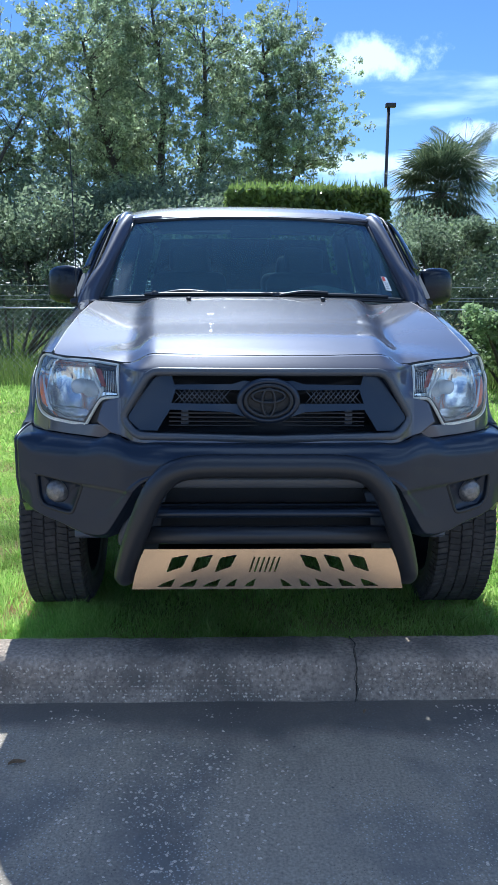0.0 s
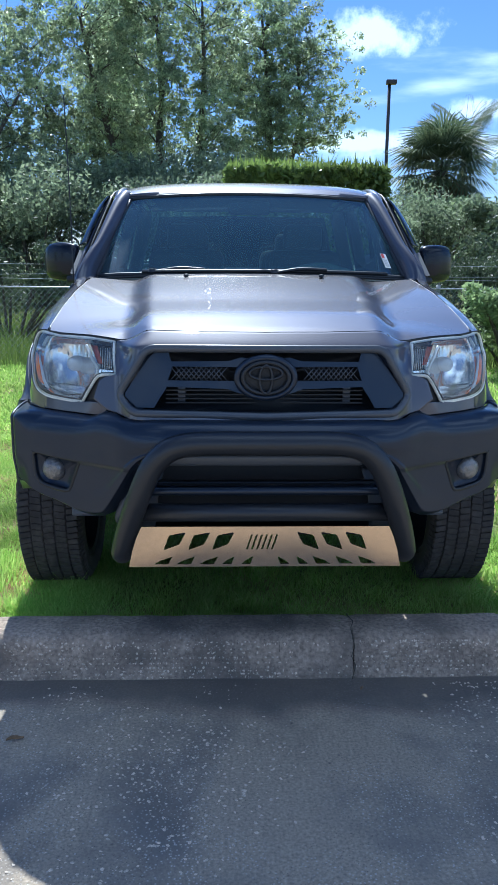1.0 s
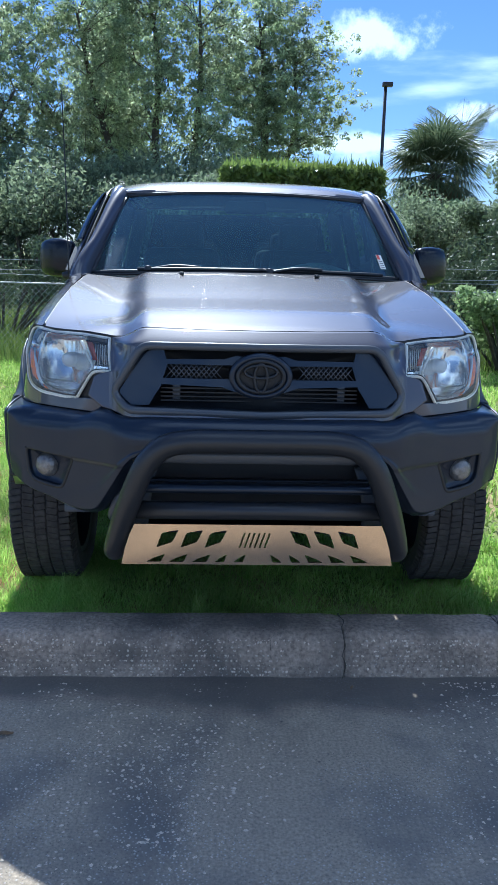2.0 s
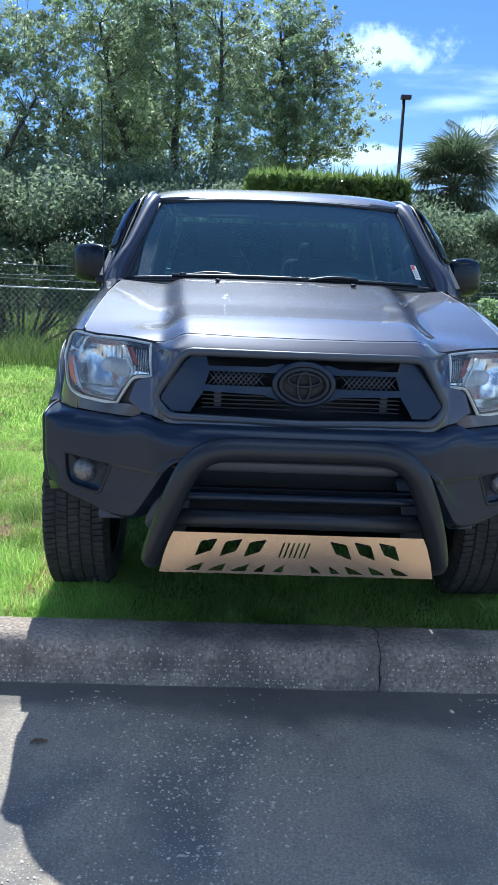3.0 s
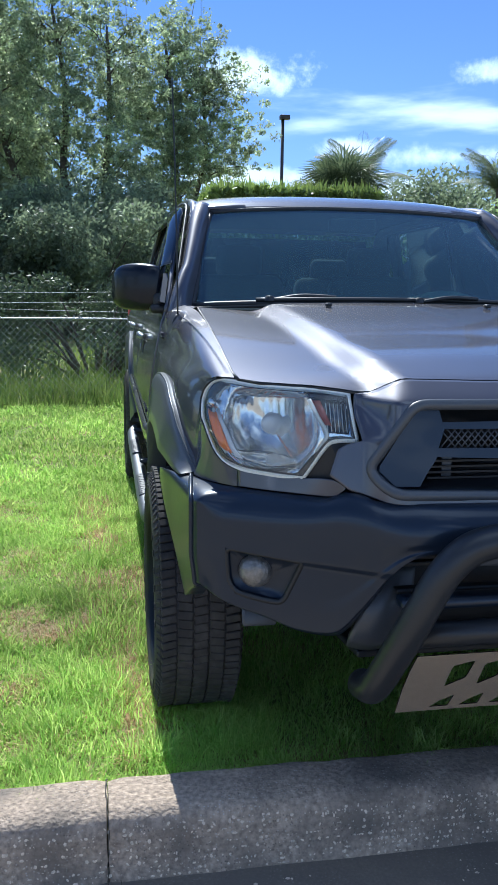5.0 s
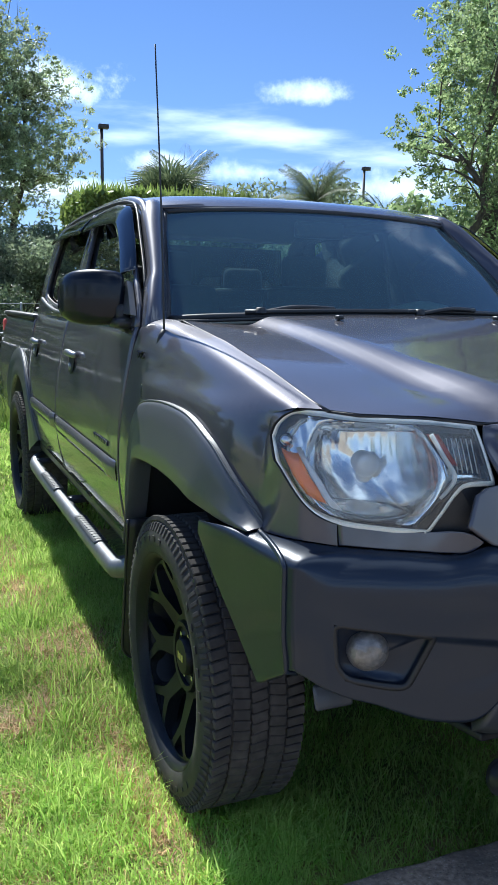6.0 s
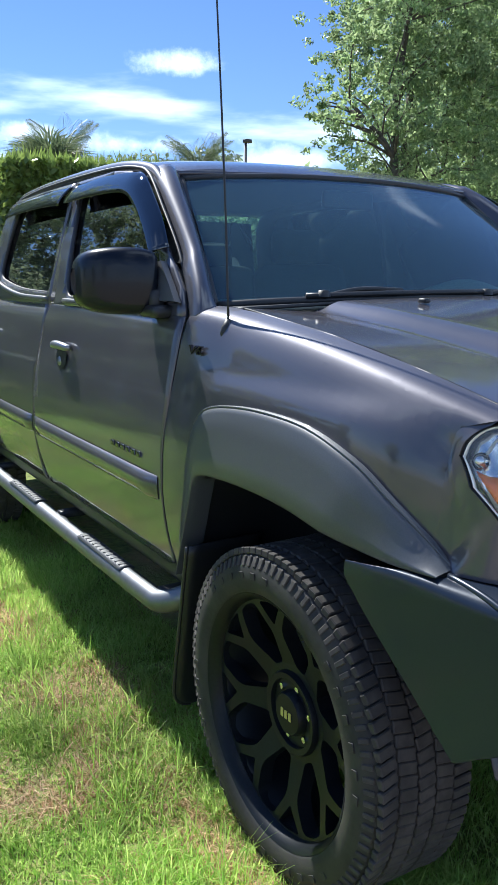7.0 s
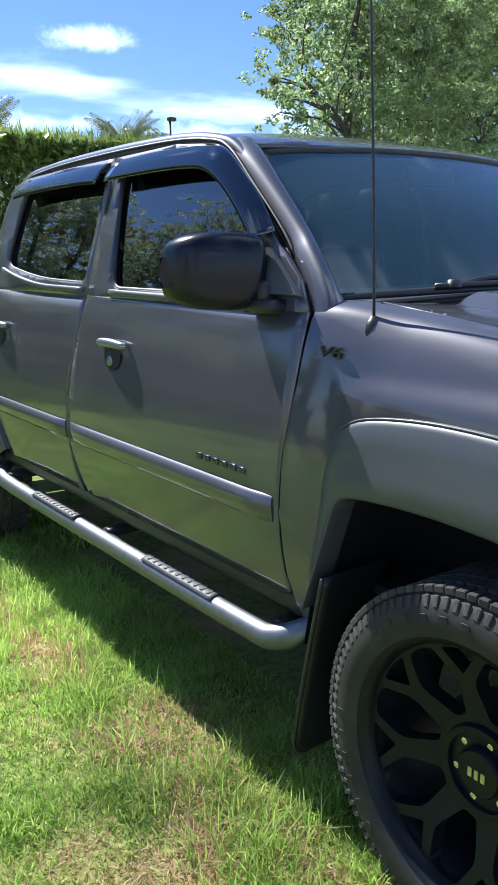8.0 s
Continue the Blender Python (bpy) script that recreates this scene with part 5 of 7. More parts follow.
# bed
for s in (-1, 1):
    arch = [(AXR + 0.47 * math.cos(a), HUB + 0.03 + 0.47 * math.sin(a)) for a in np.linspace(-0.05, math.pi + 0.05, 24)]
    bedp = [(3.672, 0.58), (3.672, 1.235), (5.16, 1.235), (5.18, 1.0), (5.17, 0.62)] + [(y, z) for y, z in arch if z > 0.55]
    bed = panel("bed_side", s, bedp, PAINT, truck, side_x, "grey metallic bed side", (), 0.06)
    part("bed_rail", box_bm((0.075, 1.49, 0.03), Matrix.Translation((s * 0.855, 4.42, 1.243)), 0.01), BLACK, truck, "black bed rail cap")
    ro = [(AXR + 0.66 * math.cos(a) * 0.98, HUB + 0.03 + 0.64 * math.sin(a)) for a in np.linspace(0.25, math.pi - 0.25, 11)]
    ri = [(AXR + 0.47 * math.cos(a), HUB + 0.03 + 0.47 * math.sin(a)) for a in np.linspace(0.15, math.pi - 0.15, 11)]
    flare("rear_flare", s, ro, ri, side_x, truck, 0.945)
    part("tail_lamp", box_bm((0.06, 0.10, 0.34), Matrix.Translation((s * 0.875, 5.15, 1.03)), 0.02), RED, truck, "red tail lamp")
part("bed_floor", box_bm((1.6, 1.5, 0.04), Matrix.Translation((0, 4.42, 0.78)), 0.01), BLACK, truck)
part("tailgate", box_bm((1.55, 0.05, 0.55), Matrix.Translation((0, 5.17, 0.95)), 0.02), PAINT, truck, "grey tailgate")
part("rear_bumper", box_bm((1.75, 0.16, 0.2), Matrix.Translation((0, 5.28, 0.60)), 0.04), SATIN, truck)

# cabin
dash = net([[(-0.74, 1.50, 1.270), (0, 1.33, 1.285), (0.74, 1.50, 1.270)], [(-0.74, 1.62, 1.285), (0, 1.50, 1.300), (0.74, 1.62, 1.285)], [(-0.74, 1.76, 1.265), (0, 1.68, 1.275), (0.74, 1.76, 1.265)], [(-0.74, 1.80, 1.10), (0, 1.74, 1.10), (0.74, 1.80, 1.10)]], 20, 30)
cluster = dash.copy()
for i in range(20):
    for j in range(30):
        x, y, z = cluster[i, j]
        cluster[i, j, 2] += 0.055 * math.exp(-((x - 0.36) / 0.17) ** 2) * smoothstep(1.45, 1.62, y) * (1 if y < 1.78 else 0.3)
part("dashboard", grid_bm(cluster), DASH, truck, "grey dashboard with instrument hood", thick=0.02)
wheel_c = Vector((0.36, 1.93, 1.10))
ringp = [tuple(wheel_c + Vector((0.185 * c, 0.07 * q, 0.17 * q))) for c, q in em]
part("steering_wheel", tube_bm(ringp + [ringp[0]], 0.016, 8, cap=False), DARKIN, truck)
for x in (-0.37, 0.37):
    for y in (2.45, 3.30):
        seat = part("seat", merge_bm(box_bm((0.50, 0.50, 0.20), Matrix.Translation((x, y - 0.12, 0.80)), 0.06), box_bm((0.48, 0.16, 0.62), Matrix.Translation((x, y + 0.20, 1.12)) @ pose(0, 0, 0, -14), 0.06)), CARPET, truck, "dark cloth seat")
        part("headrest", box_bm((0.25, 0.10, 0.17), Matrix.Translation((x, y + 0.30, 1.50 if y < 3 else 1.46)), 0.04), CARPET, seat)
part("rear_view_mirror", box_bm((0.22, 0.03, 0.065), Matrix.Translation((0.0, 1.86, 1.635)), 0.012), BLACK, truck)
part("cabin_floor", box_bm((1.6, 2.1, 0.06), Matrix.Translation((0, 2.55, 0.66)), 0.01), DARKIN, truck)
part("firewall", box_bm((1.5, 0.05, 0.7), Matrix.Translation((0, 1.42, 0.92)), 0.01), DARKIN, truck)
part("headliner", sheet_bm([(-0.6, 1.95), (0.6, 1.95), (0.6, 3.5), (-0.6, 3.5)], (), lambda x, y: (x, y, roof_z(x, y) - 0.035), frange(-0.6, 0.6, 0.1), frange(1.95, 3.5, 0.1)), DARKIN, truck)


# sticker on the glass: red and white, with bars for its print
def glass_point(u, v):
    i, j = u * 23, v * 47
    i0, j0 = int(i), int(j)
    p = ws[i0, j0] * (1 - (i - i0)) + ws[min(i0 + 1, 23), j0] * (i - i0)
    q = ws[i0, j0 + 1] * (1 - (i - i0)) + ws[min(i0 + 1, 23), j0 + 1] * (i - i0)
    return p * (1 - (j - j0)) + q * (j - j0) + np.array([0, -0.003, 0.003])


def decal(name, u0, u1, v0, v1, mat, parent, lift=0.0):
    pts = np.array([[glass_point(u, v) + np.array([0, -lift, lift]) for v in np.linspace(v0, v1, 4)] for u in np.linspace(u0, u1, 4)])
    return part(name, grid_bm(pts), mat, parent)


stick = decal("glass_sticker", 0.10, 0.26, 0.905, 0.945, WHITE, truck)
stick["label"] = "small red and white sticker on the windshield"
decal("sticker_band", 0.205, 0.255, 0.908, 0.928, RED, stick, 0.001)
for k in range(4):
    decal("sticker_line", 0.115 + 0.022 * k, 0.122 + 0.022 * k, 0.910, 0.938, FLARE, stick, 0.001)


# wheels
def tyre_bm():
    prof = [(0.282, -0.100), (0.286, -0.118), (0.298, -0.129), (0.326, -0.134), (0.352, -0.130), (0.375, -0.118), (0.385, -0.105), (0.388, -0.06), (0.388, 0.06), (0.385, 0.105), (0.375, 0.118), (0.352, 0.130), (0.326, 0.134), (0.298, 0.129), (0.286, 0.118), (0.282, 0.100)]
    return lathe_bm(prof, 72)


def tread_bms():
    """Rows of blocks round the tyre, each one raised, with sipes left between them."""
    out = []
    n = 92
    for row, (x0, x1, off) in enumerate(((-0.117, -0.073, 0.0), (-0.069, -0.025, 0.4), (-0.021, 0.021, 0.1), (0.025, 0.069, 0.6), (0.073, 0.117, 0.2))):
        for k in range(n):
            a = 2 * math.pi * (k + off) / n
            out.append(box_bm((x1 - x0, 0.0222 if row in (0, 4) else 0.0256, 0.016), pose(0, 0, 0, math.degrees(a)) @ Matrix.Translation(((x0 + x1) / 2, 0, TYRE_R - 0.0105)) @ pose(0, 0, 0, 0, (7 if row in (0,) else -7 if row == 4 else 0), 9 * (-1) ** row), 0.0025, 1))
    for side in (-1, 1):  # shoulder lugs
        for k in range(n):
            a = 2 * math.pi * (k + (0.0 if side < 0 else 0.2)) / n
            out.append(box_bm((0.006, 0.012, 0.026), pose(0, 0, 0, math.degrees(a)) @ Matrix.Translation((side * 0.1235, 0, 0.366)) @ pose(0, 0, 0, 0, side * -24, 0), 0.002, 1))
    return out


def rim_meshes():
    barrel = lathe_bm([(0.284, 0.112), (0.295, 0.120), (0.292, 0.125), (0.281, 0.118), (0.274, 0.100), (0.268, 0.085), (0.256, 0.05), (0.246, -0.02), (0.262, -0.11), (0.282, -0.116)], 72)

    def polar(r, deg):
        return (r * math.cos(radians(deg)), r * math.sin(radians(deg)))

    windows = []
    for k in range(8):
        a = 45 * k + 10
        m = a + 22.5
        windows.append(rounded([polar(0.116, m - 8.0), polar(0.116, m + 8.0), polar(0.196, m + 16.5), polar(0.262, m + 8.0), polar(0.268, m), polar(0.262, m - 8.0), polar(0.196, m - 16.5)], [0.010, 0.010, 0.020, 0.012, 0.02, 0.012, 0.020], 5))
        windows.append(rounded([polar(0.212, a), polar(0.266, a + 9.5), polar(0.269, a), polar(0.266, a - 9.5)], [0.006, 0.008, 0.02, 0.008], 4))
    disc = [polar(0.280, d) for d in range(0, 360, 5)]

    def dish(u, v):
        r = math.hypot(u, v)
        return (0.044 + 0.050 * smoothstep(0.06, 0.275, r) + 0.008 * smoothstep(0.12, 0.09, r), u, v)

    outer_face = sheet_bm(disc, windows, dish, frange(-0.28, 0.28, 0.03), frange(-0.28, 0.28, 0.03))
    r = bmesh.ops.extrude_face_region(outer_face, geom=list(outer_face.faces))
    bmesh.ops.translate(outer_face, vec=(-0.038, 0, 0), verts=[e for e in r["geom"] if isinstance(e, bmesh.types.BMVert)])
    bmesh.ops.recalc_face_normals(outer_face, faces=outer_face.faces)
    spokes = [outer_face]
    hub = lathe_bm([(0.0, 0.026), (0.098, 0.030), (0.100, 0.056), (0.095, 0.066), (0.082, 0.064), (0.078, 0.044), (0.054, 0.042), (0.053, 0.064), (0.047, 0.072), (0.0, 0.074)], 48)
    return barrel, spokes, hub


def wheel(s, y, parent):
    w = new("wheel")
    w.parent = parent
    w.matrix_basis = Matrix.Translation((s * 0.834, y, HUB)) @ pose(0, 0, 0, 0, 0, 0 if s > 0 else 180)
    w["label"] = "black alloy wheel with all-terrain tyre"
    ident = Matrix.Identity(4)

    def put(name, bm, mat, label="", smooth=True):
        ob = part(name, bm, mat, None, label, smooth)
        ob.parent = w
        ob.matrix_parent_inverse = ident
        return sharp(ob, 40)
    put("tyre", tyre_bm(), RUBBER, "all-terrain tyre")
    put("tread", merge_bm(*tread_bms()), TREAD, "worn blocky tread", False)
    barrel, spokes, hub = rim_meshes()
    put("rim", barrel, RIM, "satin black rim")
    for b in spokes:
        put("spoke_face", b, RIM, "black cast spoke face with eight forked spokes")
    put("hub", hub, RIM, "black centre cap with yellow print")
    for k in range(6):
        a = radians(60 * k + 15)
        b = lathe_bm([(0.0, 0.076), (0.008, 0.074), (0.010, 0.050)], 6)
        b.transform(Matrix.Translation((-0.016, 0.066 * math.cos(a), 0.066 * math.sin(a))))
        put("lug_nut", b, CHROME, "chrome lug nut")
    for k in range(3):
        b = box_bm((0.002, 0.009, 0.020), Matrix.Translation((0.0748, -0.016 + 0.016 * k, 0)))
        put("cap_print_bar", b, GOLD, smooth=False)
    put("brake_disc", lathe_bm([(0.06, 0.0), (0.15, 0.0), (0.15, -0.02), (0.06, -0.02)], 40), STEPBAR, "steel brake disc")
    put("brake_caliper", box_bm((0.07, 0.12, 0.06), Matrix.Translation((0.0, 0.09, 0.12)) @ pose(0, 0, 0, 35), 0.012), BLACK)
    for k in range(40):  # raised marks on the sidewall
        a = 9 * k
        if k % 10 in (0, 1, 2, 3, 4, 5):
            b = box_bm((0.003, 0.020, 0.016), pose(0, 0, 0, a) @ Matrix.Translation((0.1335, 0, 0.335)), 0.001, 1)
            put("sidewall_bar", b, RUBBER)
    return w


for s in (-1, 1):
    for y in (AXF, AXR):
        wheel(s, y, truck)


# ---- ground, road, kerb ----
ROAD_Z = -0.10
SOIL = material("grass_soil", (0.19, 0.23, 0.055), 0.95, noise_scale=30, vary=0.45, bump=0.6, bump_scale=60, second=(0.40, 0.28, 0.14), second_scale=2.3)
CONCRETE = material("kerb_concrete", (0.37, 0.29, 0.215), 0.88, noise_scale=70, vary=0.4, bump=0.9, bump_scale=80, second=(0.17, 0.14, 0.11), second_scale=5.0, random_vary=0.06)


def road_material():
    """Worn concrete paving with pale aggregate, dark stains and hairline cracks."""
    m = material("worn_paving", (0.385, 0.315, 0.225), 0.82, noise_scale=110, vary=0.30, bump=0.45, bump_scale=60, second=(0.205, 0.182, 0.152), second_scale=3.4)
    return chips(m, CHIPS)


CHIPS = ((95.0, 0.08, 0.34, (0.62, 0.57, 0.50), 4.0), (48.0, 0.05, 0.17, (0.66, 0.61, 0.54), 2.2), (120.0, 0.0, 0.28, (0.08, 0.07, 0.06), 5.0), (14.0, 0.02, 0.09, (0.10, 0.09, 0.08), 1.5))


def chips(m, rows):
    """Scatter pale and dark chips, in patches, over a surface."""
    nt = m.node_tree
    b = nt.nodes["Principled BSDF"]
    tc = nt.nodes.new("ShaderNodeTexCoord")
    was = b.inputs["Base Color"].links[0].from_socket
    for scale, lo, hi, colour, patchy in rows:
        vo, nz, mr, ml, mx, mr2 = (nt.nodes.new(k) for k in ("ShaderNodeTexVoronoi", "ShaderNodeTexNoise", "ShaderNodeMapRange", "ShaderNodeMath", "ShaderNodeMix", "ShaderNodeMapRange"))
        vo.inputs["Scale"].default_value, nz.inputs["Scale"].default_value = scale, patchy
        nz.inputs["Detail"].default_value = 5
        nt.links.new(tc.outputs["Object"], vo.inputs["Vector"])
        nt.links.new(tc.outputs["Object"], nz.inputs["Vector"])
        mr.inputs["From Min"].default_value, mr.inputs["From Max"].default_value = hi, lo
        nt.links.new(vo.outputs["Distance"], mr.inputs["Value"])
        mr2.inputs["From Min"].default_value, mr2.inputs["From Max"].default_value = 0.44, 0.58
        nt.links.new(nz.outputs["Fac"], mr2.inputs["Value"])
        ml.operation = "MULTIPLY"
        nt.links.new(mr.outputs[0], ml.inputs[0])
        nt.links.new(mr2.outputs[0], ml.inputs[1])
        mx.data_type = "RGBA"
        nt.links.new(ml.outputs[0], mx.inputs["Factor"])
        nt.links.new(was, mx.inputs["A"])
        mx.inputs["B"].default_value = (*colour, 1)
        was = mx.outputs["Result"]
    nt.links.new(was, b.inputs["Base Color"])
    return m


def weather(m):
    """A damp dirty band along the gutter with a ragged edge, and faint broom lines across the paving."""
    nt = m.node_tree
    b = nt.nodes["Principled BSDF"]
    was = b.inputs["Base Color"].links[0].from_socket
    tc, sep, nz, add, mr, mp, br, mrb, m1, m2 = (nt.nodes.new(k) for k in ("ShaderNodeTexCoord", "ShaderNodeSeparateXYZ", "ShaderNodeTexNoise", "ShaderNodeMath", "ShaderNodeMapRange", "ShaderNodeMapping", "ShaderNodeTexNoise", "ShaderNodeMapRange", "ShaderNodeMix", "ShaderNodeMix"))
    nt.links.new(tc.outputs["Object"], sep.inputs[0])
    nt.links.new(tc.outputs["Object"], nz.inputs["Vector"])
    nz.inputs["Scale"].default_value, nz.inputs["Detail"].default_value = 2.4, 6.0
    add.operation = "MULTIPLY_ADD"
    add.inputs[1].default_value = 0.55
    nt.links.new(nz.outputs["Fac"], add.inputs[0])
    nt.links.new(sep.outputs[1], add.inputs[2])
    mr.inputs["From Min"].default_value, mr.inputs["From Max"].default_value = 0.07, 0.20
    mr.inputs["To Max"].default_value = 0.80
    nt.links.new(add.outputs[0], mr.inputs["Value"])
    mp.inputs["Scale"].default_value = (110.0, 7.0, 1.0)
    nt.links.new(tc.outputs["Object"], mp.inputs["Vector"])
    nt.links.new(mp.outputs[0], br.inputs["Vector"])
    br.inputs["Scale"].default_value, br.inputs["Detail"].default_value = 1.0, 3.0
    mrb.inputs["From Min"].default_value, mrb.inputs["From Max"].default_value = 0.46, 0.70
    mrb.inputs["To Max"].default_value = 0.20
    nt.links.new(br.outputs["Fac"], mrb.inputs["Value"])
    st, mrs, m3 = (nt.nodes.new(k) for k in ("ShaderNodeTexNoise", "ShaderNodeMapRange", "ShaderNodeMix"))
    nt.links.new(tc.outputs["Object"], st.inputs["Vector"])
    st.inputs["Scale"].default_value, st.inputs["Detail"].default_value, st.inputs["Roughness"].default_value = 1.9, 9.0, 0.68
    mrs.inputs["From Min"].default_value, mrs.inputs["From Max"].default_value = 0.49, 0.66
    mrs.inputs["To Max"].default_value = 0.60
    nt.links.new(st.outputs["Fac"], mrs.inputs["Value"])
    for mx, fac, col in ((m3, mrs.outputs[0], (0.14, 0.118, 0.096)), (m1, mrb.outputs[0], (0.17, 0.15, 0.125)), (m2, mr.outputs[0], (0.115, 0.10, 0.085))):
        mx.data_type = "RGBA"
        nt.links.new(fac, mx.inputs["Factor"])
        nt.links.new(was, mx.inputs["A"])
        mx.inputs["B"].default_value = (*col, 1)
        was = mx.outputs["Result"]
    nt.links.new(was, b.inputs["Base Color"])
    return m


ROAD = weather(road_material())
chips(CONCRETE, ((95.0, 0.04, 0.26, (0.55, 0.50, 0.43), 3.0), (110.0, 0.0, 0.30, (0.07, 0.06, 0.05), 9.0)))


def soil_z(x, y):
    return 0.014 * noise.noise((x * 1.3, y * 1.3, 0.4)) + 0.02 * noise.noise((x * 0.35, y * 0.35, 2.0)) * smoothstep(1.0, 4.0, abs(x)) - 0.0


xs = np.concatenate([[-900, -300, -120, -50, -25, -14], np.linspace(-9, 9, 91), [14, 25, 50, 120, 300, 900]])
ys = np.concatenate([np.linspace(0.16, 10, 62), [12, 16, 24, 40, 80, 200, 500, 1200]])
ground = tagged(part("ground", grid_bm(np.array([[(x, y, soil_z(x, y)) for x in xs] for y in ys])), SOIL, None), "grassy verge with bare brown soil patches", "ground", kind="structure")
xs = np.concatenate([[-900, -200, -60, -20], np.linspace(-8, 8, 60), [20, 60, 200, 900]])
ys = np.concatenate([[-1200, -300, -80, -25, -10], np.linspace(-6, 0.10, 40)])
road = tagged(part("road", grid_bm(np.array([[(x, y, ROAD_Z + 0.004 * noise.noise((x * 2, y * 2, 7)) * smoothstep(9, 6, abs(x))) for x in xs] for y in ys])), ROAD, None), "worn grey concrete paving with pale aggregate", "road", kind="structure")

CRACK = material("crack_dirt", (0.09, 0.078, 0.06), 1.0, noise_scale=80, vary=0.5)
for pts, w in (([(-1.09, 0.05), (-1.07, -0.04), (-1.03, -0.13), (-1.0, -0.23), (-0.985, -0.34), (-0.968, -0.46), (-0.957, -0.57), (-0.99, -0.75), (-0.96, -0.95), (-1.02, -1.25)], 0.0019), ([(-1.03, -0.13), (-1.10, -0.17), (-1.17, -0.15), (-1.30, -0.19)], 0.0011), ([(-0.968, -0.46), (-1.05, -0.52), (-1.12, -0.61)], 0.0011), ([(0.25, -0.12), (0.5, -0.19), (0.72, -0.17), (1.1, -0.25)], 0.0012)):
    cpath = crom(pts, 50)
    rows = []
    for i, (x, y) in enumerate(cpath):
        x += 0.010 * noise.noise((x * 30, y * 30, 1))
        k = w * (0.55 + 0.7 * abs(noise.noise((x * 25, y * 25, 5))))
        rows.append([(x - k, y - k * 0.3, ROAD_Z + 0.0065), (x + k, y + k * 0.3, ROAD_Z + 0.0065)])
    part("crack", grid_bm(np.array(rows)), CRACK, road)
LEAF = material("dead_leaf", (0.22, 0.14, 0.07), 0.8, noise_scale=60, vary=0.4)
for x, y, a, k in ((-0.794, -0.338, 25, 0.62), (-0.995, -0.328, 100, 0.5), (-1.112, -0.40, 160, 0.35), (0.35, -0.05, 70, 0.35)):
    lp = np.array([[(0.045 * k * (u - 0.5) * 2, 0.016 * k * v * math.sin(math.pi * max(0.02, min(0.98, u))), 0.010 * k * v * v + 0.006 * k * math.sin(u * 5)) for v in (-1, -0.4, 0.4, 1)] for u in np.linspace(0, 1, 10)])
    lf = tagged(part("fallen_leaf", grid_bm(lp), LEAF, None, thick=0.0012), "curled dry brown leaf lying on the paving", "leaf", "fallen leaves")
    lf.matrix_basis = pose(x, y, ROAD_Z + 0.008, 0, 0, a)

kerb = thing("kerb", "weathered concrete kerb with pitted face and cracked joint", "kerb", (0, 0.16, 0), kind="structure")
KP = [(0.030, -0.16), (0.040, -0.10), (0.052, -0.06), (0.062, 0.0), (0.070, 0.022), (0.086, 0.043), (0.110, 0.054), (0.15, 0.058), (0.236, 0.055), (0.252, 0.048), (0.258, 0.03), (0.258, -0.12)]
KJ = [-9.3, -7.26, -5.22, -3.16, -1.114, 0.336, 0.93, 2.97, 5.0, 7.05, 9.1]
kp = crom(KP, 40)
for a, b in zip(KJ, KJ[1:]):
    rows = []
    n = max(8, int((b - a) / 0.03))
    for i, x in enumerate(np.linspace(a + 0.0015, b - 0.0015, n)):
        e = 0.005 if i in (0, n - 1) else 0.0
        rows.append([(x + (0.004 * noise.noise((z * 14, y * 9, a)) if i in (0, n - 1) else 0), y + (e if y < 0.15 else -e) + 0.005 * noise.noise((x * 9, y * 12, z * 12)), z - e * 0.7 + 0.004 * noise.noise((x * 11, y * 11, 3 + z))) for y, z in kp])
    bm = grid_bm(np.array(rows))
    for side in (0, -1):
        bm.faces.new([bm.verts.new(rows[side][k]) for k in range(40)][:: (1 if side else -1)])
    part("kerb_stone", bm, CONCRETE, kerb)
part("joint_filler", box_bm((18.2, 0.14, 0.12), Matrix.Translation((0, 0.19, -0.04))), SOIL, kerb)


for x0, w, seed in ((0.336, 0.0034, 3), (-1.112, 0.0020, 5), (0.93, 0.0038, 8), (0.06, 0.0010, 12)):
    rows = []
    for k, (y, z) in enumerate(kp[3:34]):
        if x0 == 0.06 and not 6 < k < 15:
            continue
        x = x0 + 0.016 * noise.noise((z * 22, y * 16, seed)) + (0.20 * (z + 0.03) if x0 == 0.06 else 0.0)
        q = w * (0.35 + 1.3 * abs(noise.noise((z * 40, y * 30, seed + 9))))
        rows.append([(x - q, y - 0.0065, z + 0.0055), (x + q, y - 0.0065, z + 0.0055)])
    part("crack", grid_bm(np.array(rows)), CRACK, kerb, thick=0.001)


def pebbles(name, label, n, rng, spot, size, mat):
    """Half-sunk angular chips scattered over a surface: spot() gives where they lie."""
    base = np.array([(1, 0, 0), (0.3, 0.9, 0), (-0.8, 0.6, 0), (-0.9, -0.5, 0), (0.4, -0.9, 0), (0.1, 0.05, 0.75)])
    tri = np.array([(0, 1, 5), (1, 2, 5), (2, 3, 5), (3, 4, 5), (4, 0, 5)])
    v, f = [], []
    for k in range(n):
        c, tilt = spot(rng)
        a, r = rng.uniform(0, 6.3), size * rng.uniform(0.30, 1.0) ** 1.8
        q = base * np.array([r, r * rng.uniform(0.5, 0.9), r * 0.8])
        q = np.stack([q[:, 0] * math.cos(a) - q[:, 1] * math.sin(a), q[:, 0] * math.sin(a) + q[:, 1] * math.cos(a), q[:, 2]], 1)
        q = np.stack([q[:, 0], q[:, 1] * math.cos(tilt) - q[:, 2] * math.sin(tilt), q[:, 1] * math.sin(tilt) + q[:, 2] * math.cos(tilt)], 1)
        v.append(q + np.array(c))
        f.append(tri + 6 * k)
    return mesh_from(name, np.vstack(v), np.vstack(f), mat, None, label, "gravel")


